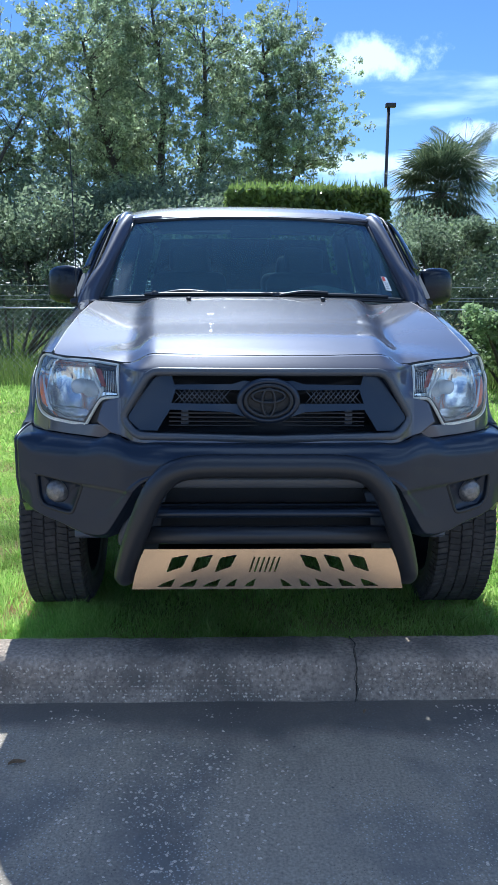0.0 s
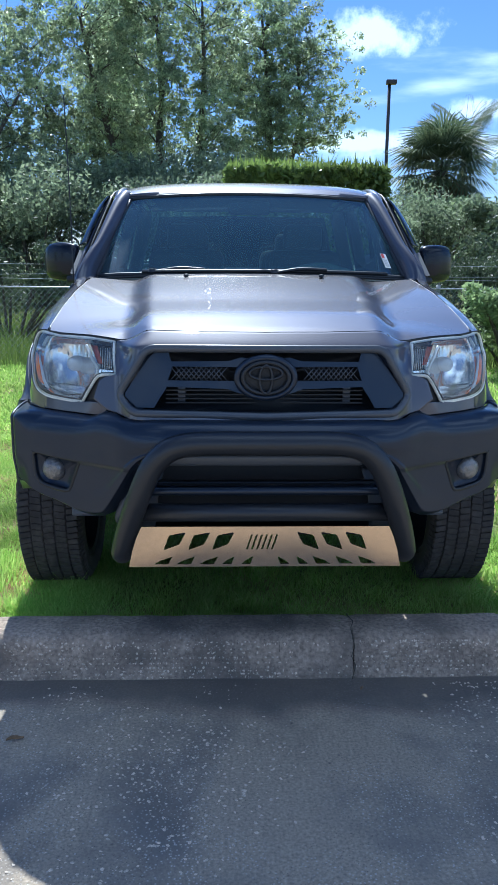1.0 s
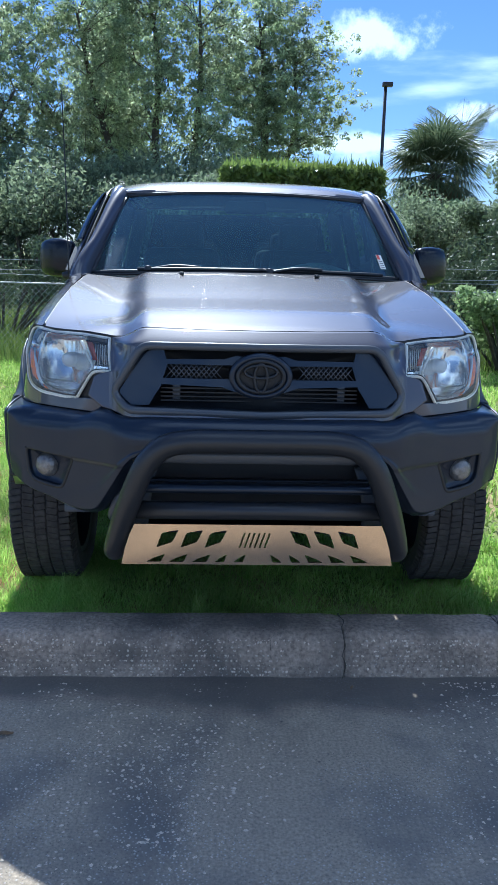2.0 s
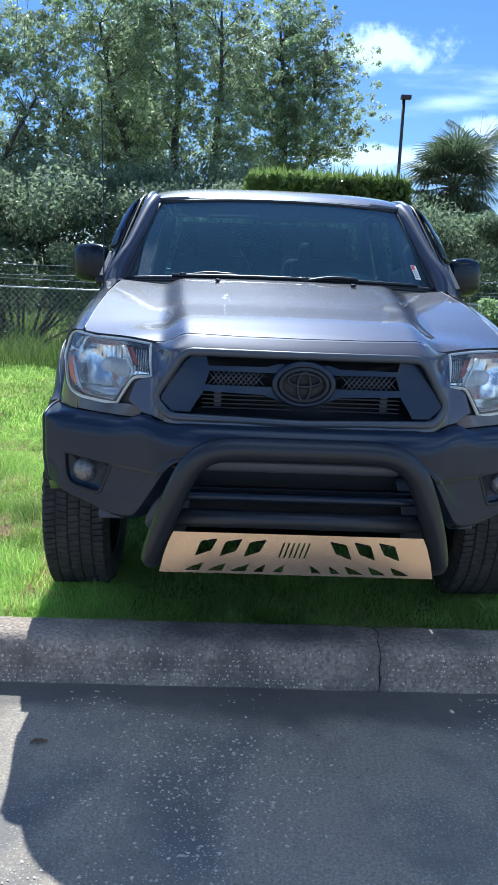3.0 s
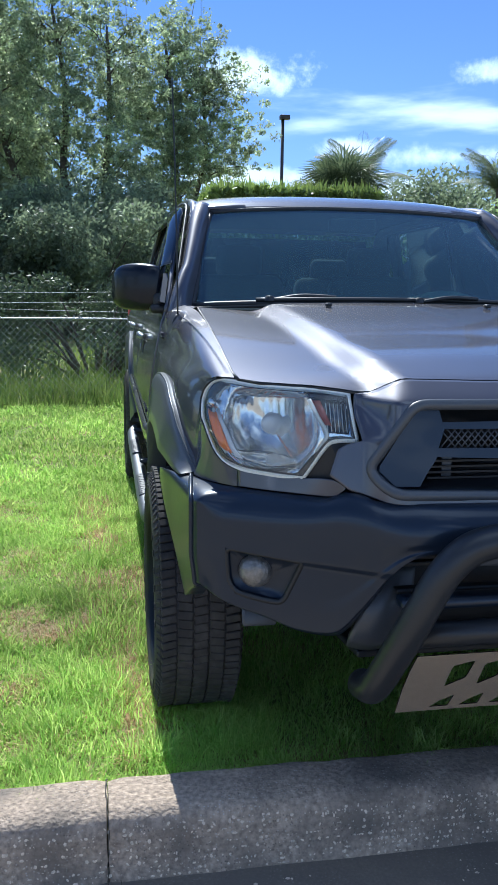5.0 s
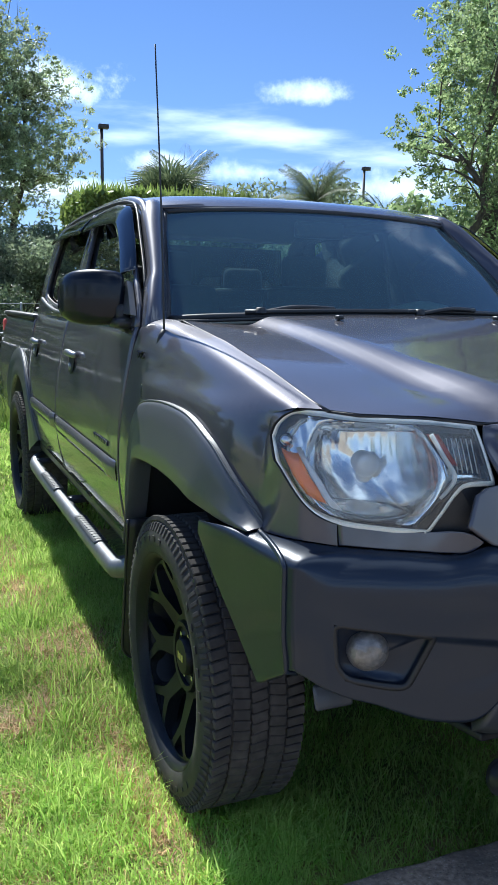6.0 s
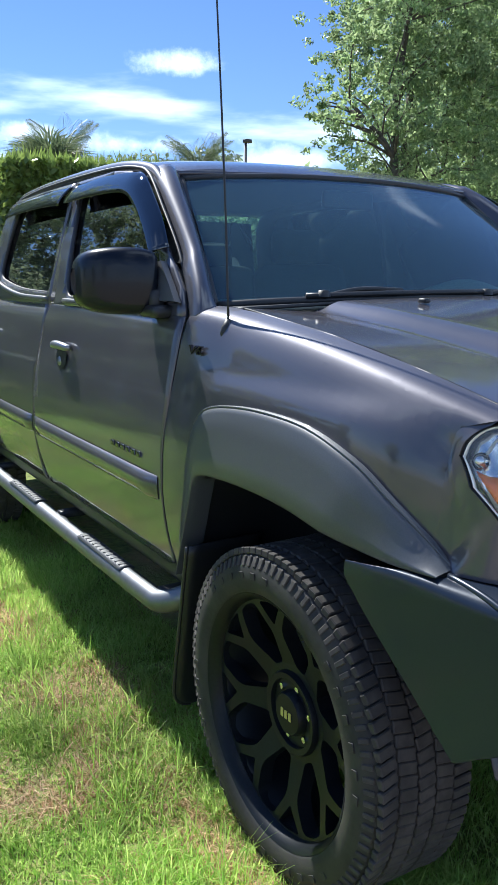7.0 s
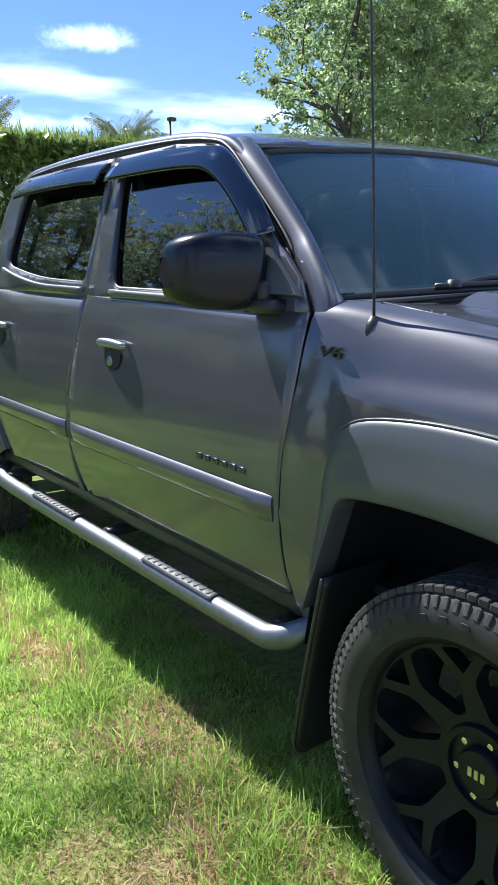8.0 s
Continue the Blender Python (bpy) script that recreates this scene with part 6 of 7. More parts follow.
# ---- grass ----
def mesh_from(name, verts, faces_tri, mat, parent=None, label="", category="", kind="stuff", quads=False):
    me = bpy.data.meshes.new(name)
    k = 4 if quads else 3
    me.vertices.add(len(verts))
    me.vertices.foreach_set("co", np.ascontiguousarray(verts, dtype=np.float32).ravel())
    me.loops.add(len(faces_tri) * k)
    me.loops.foreach_set("vertex_index", np.ascontiguousarray(faces_tri, dtype=np.int32).ravel())
    me.polygons.add(len(faces_tri))
    me.polygons.foreach_set("loop_start", np.arange(len(faces_tri), dtype=np.int32) * k)
    me.update(calc_edges=True)
    me.materials.append(mat)
    ob = new(name, me)
    if parent is not None:
        ob.parent = parent
        ob.matrix_parent_inverse = world_of(parent).inverted()
    return tagged(ob, label, category, kind=kind)


CHIP = material("pale_stone_chips", (0.66, 0.56, 0.43), 0.8, noise_scale=90, vary=0.3)


def on_road(r):
    while True:
        x, y = r.uniform(-1.7, 1.5), -1.5 * r.rand() ** 1.2
        if noise.noise((x * 1.7, y * 1.7, 4.0)) + 0.35 * noise.noise((x * 6, y * 6, 1.0)) + 0.05 + 0.55 * math.exp(-((x + 0.18) / 0.30) ** 2 - ((y + 0.62) / 0.42) ** 2) > 0.5 * r.rand():
            return (x, y, ROAD_Z + 0.001), 0.0


def on_kerb(r):
    while True:
        x, k = r.uniform(-1.8, 1.5), r.randint(3, 16)
        if 0.7 * noise.noise((x * 2.2, k * 0.2, 8.0)) + 0.45 > 0.7 * r.rand():
            y, z = kp[k]
            dy, dz = kp[k + 1] - kp[k - 1]
            return (x, y - 0.001, z + 0.001), math.atan2(dz, dy)


pebbles("stone_chips", "pale stone chips set in the worn paving", 3000, np.random.RandomState(21), on_road, 0.0075, CHIP)
pebbles("stone_chips", "pale stone chips set in the kerb face", 1700, np.random.RandomState(22), on_kerb, 0.0062, CHIP)

GRASS = leafy("lawn_grass", (0.24, 0.43, 0.055), (0.60, 0.72, 0.21), 0.6, 0.5, 0.35)
DRY = leafy("dry_grass", (0.34, 0.20, 0.11), (0.84, 0.62, 0.38), 0.4, 0.7, 0.25)
WEED = leafy("tall_weeds", (0.11, 0.18, 0.035), (0.24, 0.30, 0.08), 0.4, 0.6, 0.35)


def field(px, py, scale, seed):
    """Smooth random field by value noise, for patches."""
    r = np.random.RandomState(seed).rand(64, 64)
    u, v = np.asarray(px) * scale + 31.7, np.asarray(py) * scale + 17.3
    i, j = np.floor(u).astype(int), np.floor(v).astype(int)
    f, g = u - i, v - j
    f, g = f * f * (3 - 2 * f), g * g * (3 - 2 * g)
    at = lambda a, b: r[a % 64, b % 64]
    return (at(i, j) * (1 - f) + at(i + 1, j) * f) * (1 - g) + (at(i, j + 1) * (1 - f) + at(i + 1, j + 1) * f) * g


BARE = [(-1.0, 1.05, 0.10, 0.38), (-1.12, 1.85, 0.20, 0.26), (-1.30, 1.43, 0.17, 0.15), (-1.13, 2.5, 0.12, 0.30), (-1.0, 0.60, 0.07, 0.2), (-1.42, 1.56, 0.10, 0.10), (-1.2, 3.3, 0.14, 0.4), (-1.55, 2.1, 0.10, 0.12), (-1.5, 0.9, 0.10, 0.08), (-2.3, 2.6, 0.25, 0.2), (-1.9, 4.2, 0.3, 0.3)]


def bareness(x, y):
    b = np.zeros_like(x)
    for cx, cy, rx, ry in BARE:
        b = np.maximum(b, 1.32 - np.sqrt(((x - cx) / rx) ** 2 + ((y - cy) / ry) ** 2) * 0.8)
    return np.clip(b + (field(x, y, 5.0, 3) - 0.5) * 1.1, 0, 1)


def blades(name, rng, x0, x1, y0, y1, n, hmin, hmax, width, mat, label, category, keep=None, lean=0.6):
    x, y = rng.uniform(x0, x1, n), rng.uniform(y0, y1, n)
    if keep is not None:
        k = keep(x, y, rng)
        x, y = x[k], y[k]
    n = len(x)
    z = np.array([soil_z(a, b) for a, b in zip(x, y)]) - 0.004
    h = rng.uniform(hmin, hmax, n) * (0.40 + 0.6 * field(x, y, 2.2, 9) + 1.3 * field(x, y, 9.0, 14) ** 2)
    a = rng.uniform(0, 2 * math.pi, n)
    w = width * rng.uniform(0.6, 1.3, n)
    ln = h * lean * rng.uniform(0.1, 1.3, n)
    b = rng.uniform(0, 2 * math.pi, n)
    dx, dy = np.cos(a) * w, np.sin(a) * w
    lx, ly = np.cos(b) * ln, np.sin(b) * ln
    v = np.empty((n, 5, 3))
    for i, (sd, up, le) in enumerate(((-1, 0, 0), (1, 0, 0), (-0.8, 0.55, 0.3), (0.8, 0.55, 0.3), (0, 1, 1))):
        v[:, i, 0], v[:, i, 1], v[:, i, 2] = x + dx * sd + lx * le, y + dy * sd + ly * le, z + h * up * (1 - 0.25 * le * np.minimum(1, ln / h))
    o = (np.arange(n) * 5)[:, None]
    f = np.concatenate([o + np.array([[0, 1, 3]]), o + np.array([[0, 3, 2]]), o + np.array([[2, 3, 4]])])
    return mesh_from(name, v.reshape(-1, 3), f, mat, None, label, category)


rg = np.random.RandomState(4)
blades("grass", rg, -3.3, -0.6, 0.262, 4.4, 280000, 0.014, 0.050, 0.0021, GRASS, "short green lawn grass with thin spots", "grass", lambda x, y, r: (r.rand(len(x)) > bareness(x, y) * 0.96) & (r.rand(len(x)) < np.clip(1.2 - 0.14 * (y - 0.3) - 0.1 * np.maximum(0, -x - 2), 0.2, 1) * (0.30 + 0.55 * field(x, y, 7.0, 21) + 0.75 * field(x, y, 17.0, 27))), lean=1.1)
blades("grass", rg, -1.0, 1.3, 0.262, 1.5, 42000, 0.018, 0.065, 0.0019, GRASS, "taller green grass under the truck's nose", "grass", lambda x, y, r: r.rand(len(x)) < np.clip((1.5 - y) / 0.6, 0, 1), lean=1.0)
blades("grass", rg, -2.2, 1.6, 0.240, 0.30, 4200, 0.03, 0.085, 0.0021, GRASS, "grass hanging over the kerb", "grass", lean=1.0)
blades("grass", rg, -1.3, -0.72, 0.4, 3.8, 5200, 0.035, 0.100, 0.0019, GRASS, "uncut tufts of grass along the truck", "grass", lean=0.9)
blades("grass", rg, -7.0, -0.5, 3.5, 8.0, 66000, 0.03, 0.07, 0.0060, GRASS, "mown lawn grass", "grass", lean=1.0)
blades("grass", rg, -8.0, -3.1, 0.262, 4.4, 52000, 0.03, 0.07, 0.0055, GRASS, "mown lawn grass", "grass", lean=1.0)
blades("grass", rg, 0.8, 8.0, 0.262, 8.0, 60000, 0.03, 0.08, 0.0070, GRASS, "mown lawn grass", "grass", lean=1.0)
blades("dry_grass", rg, -3.0, -0.85, 0.29, 4.0, 170000, 0.008, 0.030, 0.0021, DRY, "dry straw-coloured grass on bare soil", "dry grass", lambda x, y, r: r.rand(len(x)) < bareness(x, y) * 0.95 + 0.12 * field(x, y, 3.0, 31), lean=2.2)
blades("tall_weeds", rg, -9.0, 7.0, 7.45, 8.9, 17000, 0.10, 0.32, 0.0060, WEED, "tall weeds along the fence", "weeds", lean=0.5)
blades("tall_weeds", rg, -14.0, 10.0, 9.0, 15.0, 16000, 0.10, 0.30, 0.012, WEED, "tall weeds behind the fence", "weeds", lean=0.5)


# ---- fence ----
GALV = material("galvanised_wire", (0.42, 0.43, 0.44), 0.45, 0.8, noise_scale=40, vary=0.15)
FY, FTOP = 7.9, 0.98
fence = thing("chain_link_fence", "galvanised chain-link fence with three barbed wires", "fence", (0, FY, 0))
for x in np.arange(-12.64, 13.0, 3.05):
    post = part("fence_post", tube_bm([(x, FY + 0.03, -0.05), (x, FY + 0.03, FTOP + 0.05)], 0.028, 10), GALV, fence)
    part("wire_arm", tube_bm([(x, FY + 0.03, FTOP + 0.04), (x, FY - 0.08, FTOP + 0.32)], 0.012, 6), GALV, post)
part("top_rail", tube_bm([(x, FY, FTOP + 0.005 * math.sin(x)) for x in np.linspace(-13.4, 13.4, 40)], 0.010, 8), GALV, fence)
wires = []
for k in range(376):
    x = -13.4 + 0.0745 * k
    for d in (1, -1):
        x1 = x + d * FTOP * 0.96
        if -13.4 <= x1 <= 13.4:
            dx = 0.0021
            wires.append([(x - dx, FY - 0.002 * d, 0.0), (x + dx, FY - 0.002 * d, 0.0), (x1 + dx, FY - 0.002 * d, FTOP + 0.03), (x1 - dx, FY - 0.002 * d, FTOP + 0.03)])
wv = np.array(wires).reshape(-1, 3)
mesh_from("chain_link", wv, np.arange(len(wv)).reshape(-1, 4), GALV, fence, quads=True)
for z, y in ((1.07, FY - 0.02), (1.15, FY - 0.04), (1.28, FY - 0.08)):
    part("barbed_wire", tube_bm([(x, y, z + 0.02 * math.sin(x * 1.03 + z * 40)) for x in np.linspace(-13.4, 13.4, 90)], 0.0035, 5), GALV, fence)


# ---- trees ----
BARK = material("grey_bark", (0.10, 0.085, 0.068), 0.95, noise_scale=14, vary=0.4, bump=0.8, bump_scale=18)
OAK = leafy("oak_leaves", (0.20, 0.26, 0.14), (0.52, 0.59, 0.35), 0.70, 0.32, 0.5)
YOUNG = leafy("bright_leaves", (0.16, 0.24, 0.10), (0.44, 0.54, 0.26), 0.66, 0.36, 0.35)
HEDGE = leafy("hedge_leaves", (0.12, 0.185, 0.04), (0.30, 0.38, 0.09), 0.52, 0.4, 0.35)
SHRUB = leafy("undergrowth_leaves", (0.13, 0.17, 0.10), (0.31, 0.37, 0.22), 0.60, 0.45, 0.5)
# darker version of the undergrowth leaves, with shade put into the colour
SHADELEAF = leafy("shade_toned_shrub_leaves", (0.05, 0.075, 0.04), (0.13, 0.17, 0.09), 0.35, 0.5, 0.5)
PALM = leafy("palm_leaves", (0.08, 0.115, 0.055), (0.20, 0.24, 0.12), 0.36, 0.5, 0.3)
SKIRT = leafy("dead_palm_leaves", (0.10, 0.085, 0.05), (0.2, 0.16, 0.09), 0.2, 0.8, 0.3)


def leaf_cloud(centres, radii, n, size, rng, flat=0.7):
    """n diamond leaves scattered through clumps: verts and quads."""
    k = rng.randint(0, len(centres), n)
    d = rng.normal(size=(n, 3))
    d /= np.linalg.norm(d, axis=1)[:, None]
    r = radii[k][:, None] * rng.rand(n, 1) ** 0.45
    c = centres[k] + d * r * np.array([1, 1, flat])
    u = rng.normal(size=(n, 3))
    u /= np.linalg.norm(u, axis=1)[:, None]
    w = np.cross(u, rng.normal(size=(n, 3)))
    w /= np.linalg.norm(w, axis=1)[:, None] + 1e-9
    s = size * rng.uniform(0.6, 1.4, (n, 1))
    v = np.stack([c - u * s, c + w * s * 0.42, c + u * s, c - w * s * 0.42], axis=1)
    return v.reshape(-1, 3), np.arange(4 * n).reshape(-1, 4)


def lobed_tree(name, label, seed, stems, lobes, clumps, leaves, size, mat, clump=(0.4, 0.75), trunk_r=0.2, bare=0):
    """A tree whose crown is a set of lobes (x, y, z, rx, ry, rz); boughs run from its stems to every clump of leaves."""
    rng = np.random.RandomState(seed)
    root = thing(name, label, "tree")
    tubes, nodes = [], []
    for bx, by, tx, ty, tz in stems:
        bend = rng.normal(scale=0.25, size=(5, 2))
        path = [(bx + (tx - bx) * f ** 1.2 + bend[k, 0] * f, by + (ty - by) * f ** 1.2 + bend[k, 1] * f, -0.1 + (tz + 0.1) * f) for k, f in enumerate((0.0, 0.25, 0.5, 0.75, 1.0))]
        line = crom(path, 15)
        tubes.append(tube_bm(line, [trunk_r, trunk_r * 0.75, trunk_r * 0.5, trunk_r * 0.22], 8, cap=False))
        nodes += [(q, trunk_r * (1 - 0.75 * k / 15)) for k, q in enumerate(line) if k > 3]
    spots, radii = [], []
    total = sum(l[3] * l[5] for l in lobes)
    for x, y, z, rx, ry, rz in lobes:
        for _ in range(max(4, int(clumps * rx * rz / total))):
            d = rng.normal(size=3)
            d *= rng.rand() ** 0.4 / np.linalg.norm(d)
            spots.append((x + d[0] * rx, y + d[1] * ry, z + d[2] * rz))
            radii.append(rng.uniform(*clump) * (1.25 - 0.4 * np.linalg.norm(d)))
    for k, c in enumerate(spots):
        c = np.array(c)
        cost = [np.linalg.norm(q - c) + 1.6 * max(0.0, q[2] - c[2] + 0.4) for q, _ in nodes]
        q, r = nodes[int(np.argmin(cost))]
        mid = (q + c) / 2 + np.array([0, 0, 0.10 * np.linalg.norm(c - q)]) + rng.normal(scale=0.06, size=3)
        r0 = min(r * 0.5, 0.012 + 0.013 * np.linalg.norm(c - q))
        tubes.append(tube_bm([q, mid, c, c + (c - mid) * 0.25], [r0, r0 * 0.7, r0 * 0.4, 0.004], 5, 7, cap=False))
        if k % 3 == 0:
            nodes.append((mid, r0 * 0.8))
    for _ in range(bare):  # leafless twigs that stand out of the crown
        c = np.array(spots[rng.randint(len(spots))])
        up = rng.normal(scale=0.35, size=3) + np.array([0, 0, 1.0])
        tubes.append(tube_bm([c, c + up * 0.6, c + up * 1.25 + rng.normal(scale=0.15, size=3)], [0.016, 0.010, 0.004], 4, 6, cap=False))
    part("trunk", merge_bm(*tubes), BARK, root, "grey trunk and limbs")
    c, rad = np.array(spots), np.array(radii)
    m = rng.randint(0, len(c), len(c) * 6)
    tuft = c[m] + rng.normal(size=(len(m), 3)) * rad[m][:, None] * 0.68
    v, f = leaf_cloud(np.vstack([c, tuft]), np.concatenate([rad * 0.60, rad[m] * rng.uniform(0.18, 0.40, len(m))]), leaves, size, rng)
    mesh_from("crown", v, f, mat, root, kind="", quads=True)
    return root


def shrub(name, label, seed, w, d, h, leaves, size, mat, category="shrub", at=(0, 0, 0)):
    rng = np.random.RandomState(seed)
    root = thing(name, label, category)
    n = 26
    c = np.stack([rng.uniform(-w, w, n), rng.uniform(-d, d, n), h * rng.rand(n) ** 0.7 * 0.85 + 0.1], axis=1)
    stems = [tube_bm([(q[0] * 0.2, q[1] * 0.2, -0.05), (q[0] * 0.6, q[1] * 0.6, q[2] * 0.6), tuple(q)], [0.03, 0.018, 0.006], 5, 6, cap=False) for q in c]
    part("woody_base", merge_bm(*stems), BARK, root)
    v, f = leaf_cloud(c, rng.uniform(0.25, 0.5, n) * min(w, h) * 0.9, leaves, size, rng)
    v[:, 2] = np.maximum(v[:, 2], 0.02)
    mesh_from("foliage", v, f, mat, root, kind="", quads=True)
    root.location = at
    return root


def place(ob, x, y, z=0.0, turn=0.0, scale=1.0):
    ob.matrix_basis = pose(x, y, z, 0, 0, turn) @ Matrix.Scale(scale, 4)
    return ob


def again(ob, x, y, z=0.0, turn=0.0, scale=1.0):
    c = copy_thing(ob, pose(x, y, z, 0, 0, turn))
    c.scale = (scale, scale, scale)
    return c


oak_a = lobed_tree("oak_tree", "tall oak with several stems and a ragged grey-green crown", 11,
                   [(-1.2, 0.3, -3.4, 0.2, 9.2), (-0.2, 0, -0.9, 0, 10.2), (0.4, 0.2, 0.9, 0.1, 9.6), (-2.2, 0.4, -5.0, -0.2, 7.6)],
                   [(-4.6, 0, 8.4, 1.5, 1.3, 1.9), (-2.7, 0.3, 9.8, 1.7, 1.5, 2.2), (-0.6, 0, 10.0, 1.6, 1.5, 2.3), (1.1, 0.3, 8.6, 1.2, 1.3, 2.0), (-3.9, -0.6, 5.6, 1.9, 1.5, 1.8), (-1.4, -0.5, 6.8, 1.9, 1.5, 2.0), (0.7, -0.3, 5.7, 1.5, 1.3, 1.8), (-2.9, -0.8, 3.3, 2.0, 1.4, 1.4), (-0.2, -0.8, 3.5, 1.8, 1.3, 1.4)],
                   340, 78000, 0.064, OAK, (0.62, 1.05), 0.20, 30)
place(oak_a, -1.7, 28.0)
oak_b = lobed_tree("oak_tree", "oak with a dense dark crown that leans over the hedge", 23,
                   [(0.1, 0, 0.2, 0, 10.4), (0.4, 0.2, 1.7, 0.1, 8.4)],
                   [(0.25, 0, 10.0, 1.2, 1.2, 1.6), (1.6, 0.1, 8.6, 1.25, 1.2, 1.4), (-0.8, 0, 8.4, 1.2, 1.2, 1.8), (0.4, -0.3, 7.0, 1.6, 1.3, 1.6), (2.15, 0, 6.7, 1.05, 1.0, 1.1), (-0.9, -0.3, 5.2, 1.4, 1.2, 1.5), (1.0, -0.3, 5.2, 1.3, 1.2, 1.0)],
                   220, 54000, 0.064, OAK, (0.58, 0.98), 0.19, 16)
place(oak_b, 1.45, 31.0)
again(oak_a, -10.4, 26.0, 0, 160, 0.80)
again(oak_a, -14.5, 28.0, 0, 60, 0.95)
again(oak_b, -4.4, 33.0, 0, 120, 1.0)
live = lobed_tree("live_tree", "leafy green tree with glossy sunlit leaves", 37,
                  [(0.0, 0, -0.1, 0, 5.6), (0.1, 0.1, 0.9, 0.4, 6.4), (-0.1, 0, -0.7, -0.2, 4.0)],
                  [(-0.25, -0.2, 4.1, 1.15, 1.2, 1.15), (0.7, 0.2, 5.9, 1.3, 1.3, 1.3), (1.3, 0, 4.3, 1.2, 1.3, 1.4), (0.1, -0.3, 2.7, 1.25, 1.2, 1.0), (1.8, 0.4, 6.9, 1.4, 1.3, 1.3), (2.2, 0.1, 2.9, 1.2, 1.2, 1.3), (3.0, 0.4, 5.4, 1.4, 1.3, 1.6)],
                  300, 88000, 0.038, YOUNG, (0.34, 0.62), 0.12, 8)
place(live, 7.05, 10.0)
again(live, 12.4, 12.2, 0, 20, 1.25)
again(live, 15.5, 16.5, 0, 190, 1.3)
sh_a = shrub("shrub", "dense grey-green undergrowth below the trees", 5, 1.9, 1.0, 2.6, 22000, 0.050, SHRUB)
place(sh_a, -8.5, 15.5, 0, 0, 1.2)
for x, y, t, k in ((-5.2, 20.0, 40, 1.35), (-1.9, 20.6, 100, 1.3), (1.2, 21.5, 170, 1.15), (-8.6, 20.5, 300, 1.5), (-13.5, 18, 220, 1.5), (4.4, 22.0, 10, 1.0), (-6.0, 24.5, 30, 1.7), (-2.4, 25.0, 110, 1.7), (1.4, 26.5, 320, 1.5), (7.0, 25.5, 320, 1.35), (10.0, 26.5, 80, 1.3), (24.4, 56.0, 60, 3.7)):
    again(sh_a, x, y, 0, t, k)
# near row: its shade is in the leaf colour
sh_n = shrub("shrub", "shrub just behind the fence, with shade put into its dark leaf colour", 15, 1.3, 0.6, 1.65, 12000, 0.036, SHADELEAF)
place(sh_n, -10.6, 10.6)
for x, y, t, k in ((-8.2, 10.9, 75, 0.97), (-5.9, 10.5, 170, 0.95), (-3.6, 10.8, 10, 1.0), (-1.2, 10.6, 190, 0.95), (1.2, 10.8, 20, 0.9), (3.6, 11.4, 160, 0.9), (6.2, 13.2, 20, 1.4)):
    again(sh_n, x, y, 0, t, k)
sh_b = shrub("shrub", "bright green shrub growing by the fence", 8, 0.75, 0.45, 1.25, 7000, 0.045, YOUNG)
place(sh_b, 3.55, 7.5, 0, 0, 0.85)
again(sh_b, 4.4, 8.4, 0, 90, 1.05)
again(sh_b, 12.6, 21.5, 0, 60, 3.4)
again(sh_b, 17.5, 33, 0, 200, 3.6)
again(sh_b, 22, 40, 0, 20, 4.6)
again(sh_b, 10, 33, 0, 20, 3.0)

# clipped hedge behind the truck
rng = np.random.RandomState(77)
hedge = thing("clipped_hedge", "clipped green hedge block with fresh shoots on top", "hedge", (0.72, 6.6, 0))
part("woody_base", merge_bm(*[tube_bm([(x, y, -0.05), (x + 0.1 * math.sin(9 * x), y, 0.9), (x - 0.1, y + 0.05, 2.0)], [0.03, 0.02, 0.008], 5, 6, cap=False) for x in np.arange(0.0, 1.5, 0.16) for y in (6.35, 6.75)]), BARK, hedge)
n = 34000
px, py, pz = rng.uniform(-0.11, 1.55, n), rng.uniform(6.02, 7.2, n), 2.20 * rng.rand(n) ** 0.6
side = rng.randint(0, 5, n)
jit = np.abs(rng.normal(scale=0.05, size=n))
py = np.where(side == 0, 6.02 + jit * 1.4, py)
pz = np.where((side == 1) | (side == 2), 2.24 - jit * 1.2 + 0.05 * field(px, py, 4, 5), pz)
px = np.where(side == 3, -0.11 + jit, np.where(side == 4, 1.55 - jit, px))
c = np.stack([px, py, pz], axis=1)
v, f = leaf_cloud(c, np.full(n, 0.035), n, 0.036, rng)
# fresh shoots that stand up from the clipped top
m = 2600
sx, sy, sh = rng.uniform(-0.08, 1.52, m), rng.uniform(6.02, 7.2, m), rng.uniform(0.04, 0.17, m) * (0.4 + field(rng.uniform(0, 9, m), rng.uniform(0, 9, m), 1.0, 8))
lx, ly = rng.normal(scale=0.02, size=m), rng.normal(scale=0.02, size=m)
tip = np.stack([np.stack([sx, sy, np.full(m, 2.18)], 1), np.stack([sx + 0.009, sy, 2.2 + sh * 0.5], 1), np.stack([sx + lx, sy + ly, 2.22 + sh], 1), np.stack([sx - 0.009, sy, 2.2 + sh * 0.5], 1)], axis=1).reshape(-1, 3)
f = np.vstack([f, np.arange(4 * m).reshape(-1, 4) + len(v)])
v = np.vstack([v, tip])
mesh_from("hedge_foliage", v, f, HEDGE, hedge, kind="", quads=True)


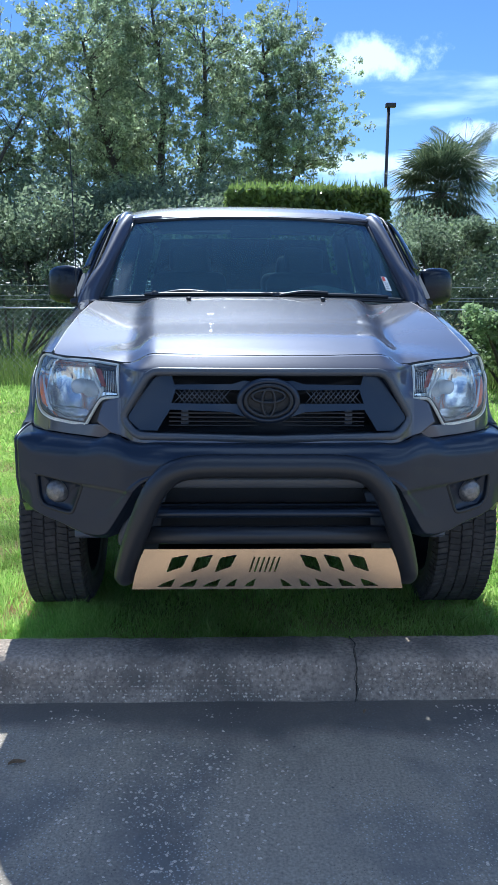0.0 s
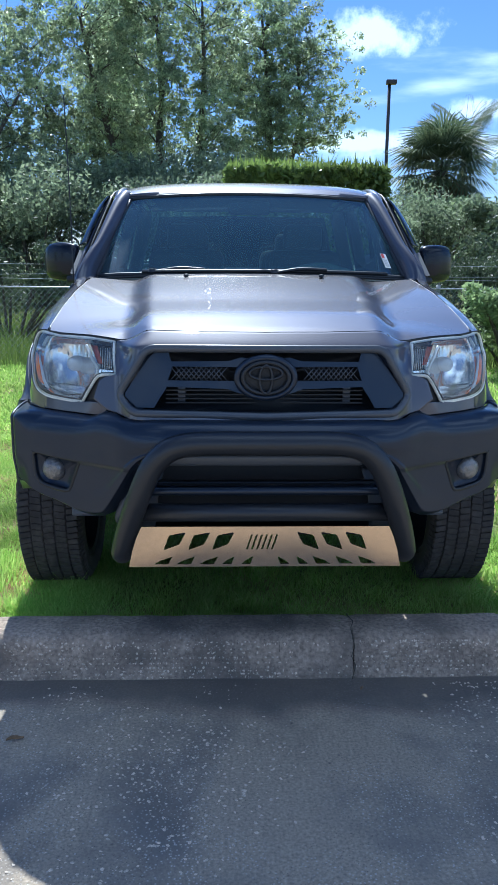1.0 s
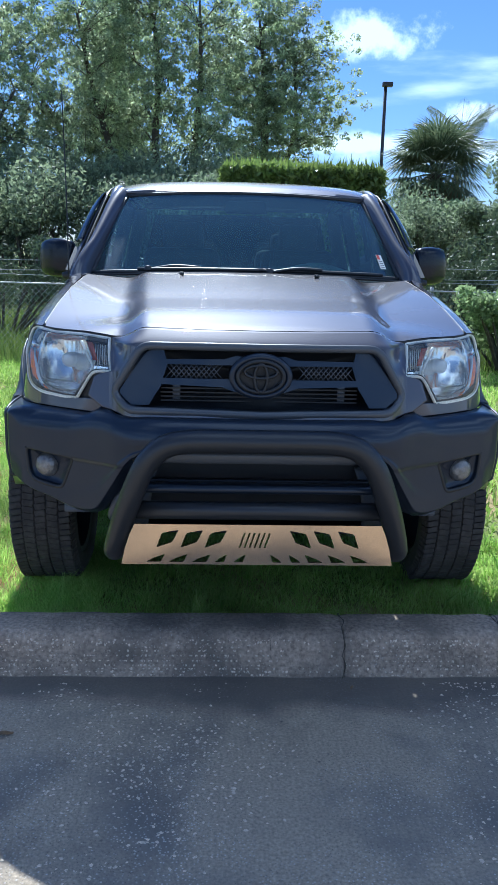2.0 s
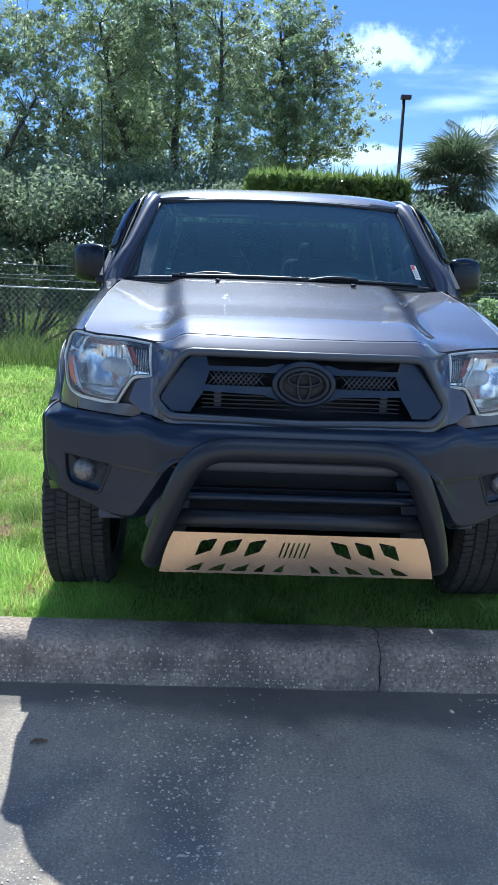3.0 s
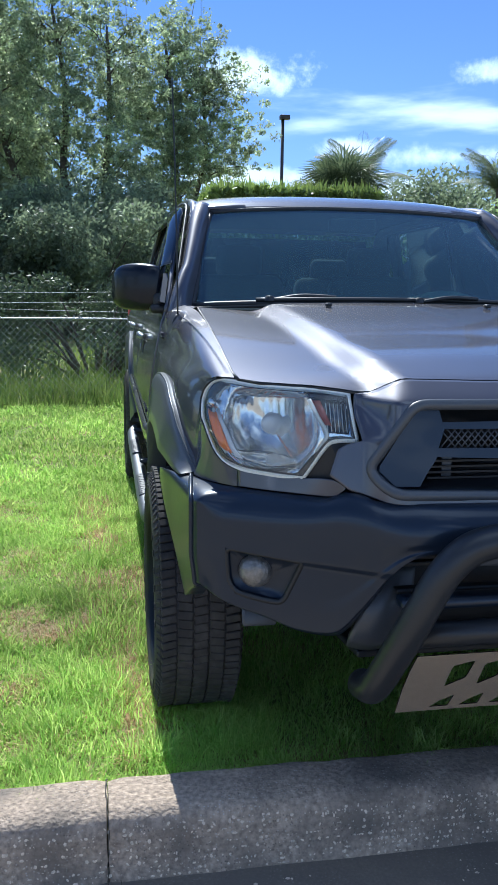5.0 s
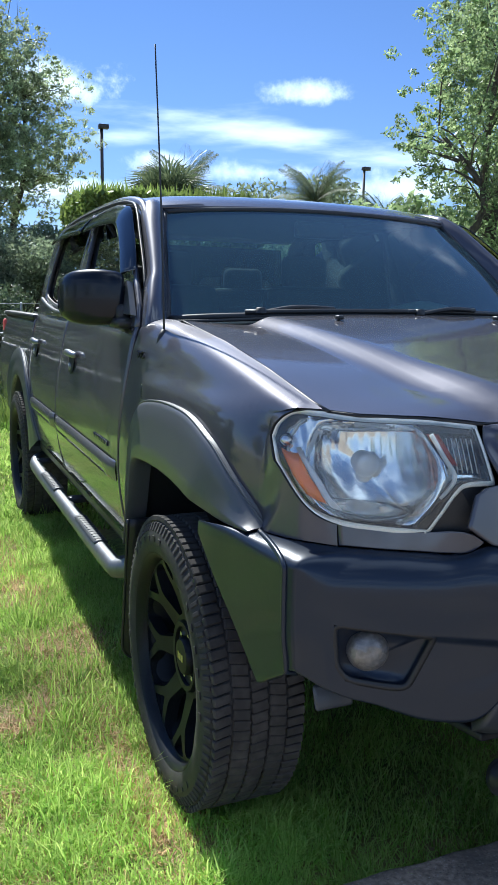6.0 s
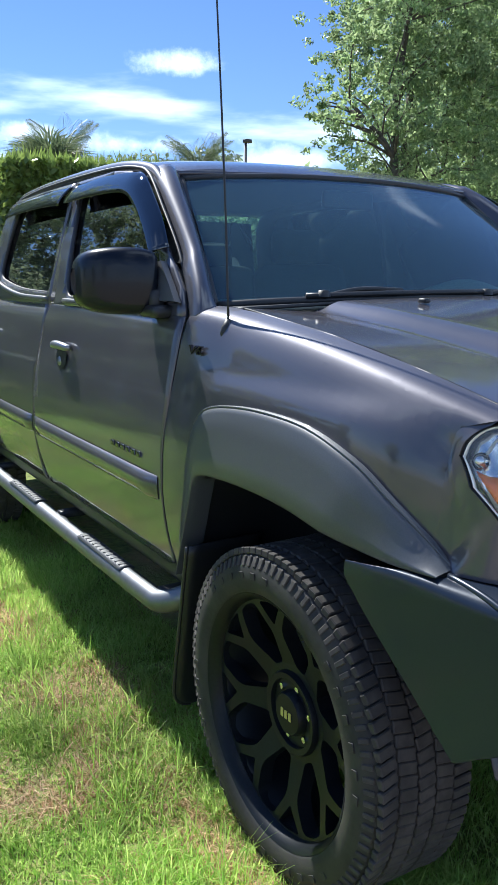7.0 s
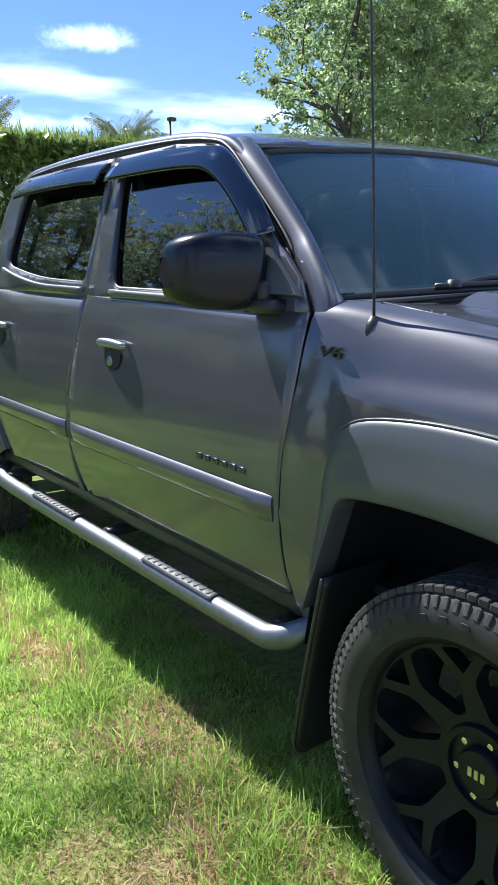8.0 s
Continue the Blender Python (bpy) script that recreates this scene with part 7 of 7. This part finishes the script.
# palms
def fan_palm(name, label, seed, height, fronds, reach, skirt=True):
    rng = np.random.RandomState(seed)
    root = thing(name, label, "palm tree")
    part("trunk", tube_bm([(0, 0, -0.1), (0.05, 0, height * 0.5), (0, 0.05, height)], [0.20, 0.17, 0.16], 12, 14), BARK, root, "rough palm trunk")
    top = Vector((0, 0.05, height))
    for k in range(fronds):
        a, el = 2.39996 * k, radians(80 - 150 * (k / fronds) + rng.uniform(-8, 8))
        d = Vector((math.cos(a) * math.cos(el), math.sin(a) * math.cos(el), math.sin(el)))
        stalk = reach * rng.uniform(0.38, 0.55)
        hub = top + d * stalk
        sd = d.cross(Vector((0, 0, 1))).normalized()
        up = sd.cross(d).normalized()
        vs, fsq = [], []
        for i, t in enumerate(np.linspace(-1.9, 1.9, 26)):
            rib = (d * math.cos(t) + sd * math.sin(t)).normalized()
            ln = reach * 0.62 * (0.75 + 0.25 * math.cos(t * 0.7)) * rng.uniform(0.9, 1.08)
            wv = (sd * math.cos(t) - d * math.sin(t)) * 0.022
            drop = Vector((0, 0, -0.75 * ln * 0.5))
            o = len(vs)
            m = hub + rib * ln * 0.55 + up * 0.03
            vs += [hub, m - wv, hub + rib * ln + drop * 0.7, m + wv]
            fsq.append((o, o + 1, o + 2, o + 3))
        ob = mesh_from("frond", np.array([tuple(q) for q in vs]), np.array(fsq), SKIRT if skirt and el < radians(-32) else PALM, root, kind="", quads=True)
        part("frond_stalk", tube_bm([tuple(top), tuple(top + d * stalk * 0.5 + Vector((0, 0, 0.03))), tuple(hub)], 0.014, 5, 5), PALM, ob)
    return root


def feather_palm(name, label, seed, height, fronds, reach):
    rng = np.random.RandomState(seed)
    root = thing(name, label, "palm tree")
    part("trunk", tube_bm([(0, 0, -0.1), (0.04, 0, height * 0.5), (0, 0, height)], [0.16, 0.13, 0.10], 10, 12), BARK, root, "slim palm trunk")
    for k in range(fronds):
        a, el = 2.39996 * k + rng.rand() * 0.4, radians(rng.uniform(58, 86) if k % 3 else rng.uniform(20, 55))
        h = Vector((math.cos(a), math.sin(a), 0))
        pts, p, e = [], Vector((0, 0, height)), el
        for _ in range(9):
            pts.append(p.copy())
            p = p + (h * math.cos(e) + Vector((0, 0, math.sin(e)))) * reach / 8
            e -= radians(8.5)
        vs, fq = [], []
        for i in range(1, 9):
            for s2 in (-1, 1):
                for j in range(7):
                    b = pts[i - 1].lerp(pts[i], j / 7)
                    sd = h.cross(Vector((0, 0, 1))) * s2
                    ln = reach * 0.22 * math.sin(math.pi * (i + j / 7) / 9.6) + 0.08
                    tip = b + sd * ln + h * ln * 0.5 + Vector((0, 0, -0.55 * ln))
                    w = h * 0.020
                    o = len(vs)
                    mdl = b.lerp(tip, 0.5) + Vector((0, 0, 0.03))
                    vs += [b, mdl - w, tip, mdl + w]
                    fq.append((o, o + 1, o + 2, o + 3))
        ob = mesh_from("frond", np.array([tuple(q) for q in vs]), np.array(fq), PALM, root, kind="", quads=True)
        part("frond_rib", tube_bm([tuple(q) for q in pts], [0.02, 0.004], 5), PALM, ob)
    return root


place(fan_palm("fan_palm", "fan palm with a full round crown and dead lower leaves", 3, 2.62, 74, 1.42), 9.7, 36.0, 0, 0, 1.95)
fp = place(feather_palm("feather_palm", "feather palm with arching fronds", 6, 7.0, 20, 3.0), 12.6, 42.8, 0, 0, 1.0)
again(fp, 22.2, 46.0, 0, 70, 1.06)
again(fp, 28.0, 47.6, 0, 190, 0.92)
place(fan_palm("fan_palm", "low fan palm beside the feather palms", 9, 3.0, 36, 1.5, False), 25.2, 45.0, 0, 0, 1.7)
# street lamps
POLE = material("dark_lamp_post", (0.045, 0.042, 0.04), 0.5, 0.3, noise_scale=20, vary=0.2)


def street_lamp(label, height):
    root = thing("street_lamp", label, "street lamp", group="parking lot lamps")
    part("post", tube_bm([(0, 0, -0.2), (0, 0, height)], [0.115, 0.10], 12), POLE, root)
    part("lamp_head", box_bm((0.62, 0.42, 0.26), Matrix.Translation((0.10, -0.10, height + 0.10)), 0.03), POLE, root, "square dark lamp head")
    return root


lamp_a = place(street_lamp("dark square-headed lamp post", 11.7), 10.16, 51.6)
again(lamp_a, 32.2, 57.5, -0.15, 10, 1.0)
again(sh_b, 16.4, 28.0, 0, 30, 3.9)
# trees across the lawn, mirrored in the side glass
again(oak_a, -16.5, 17.0, 0, 90, 0.42)
again(oak_b, -19, 8, 0, 90, 0.42)
again(oak_a, -21, 0, 0, 30, 0.44)
again(oak_b, -22, -8, 0, 10, 0.55)
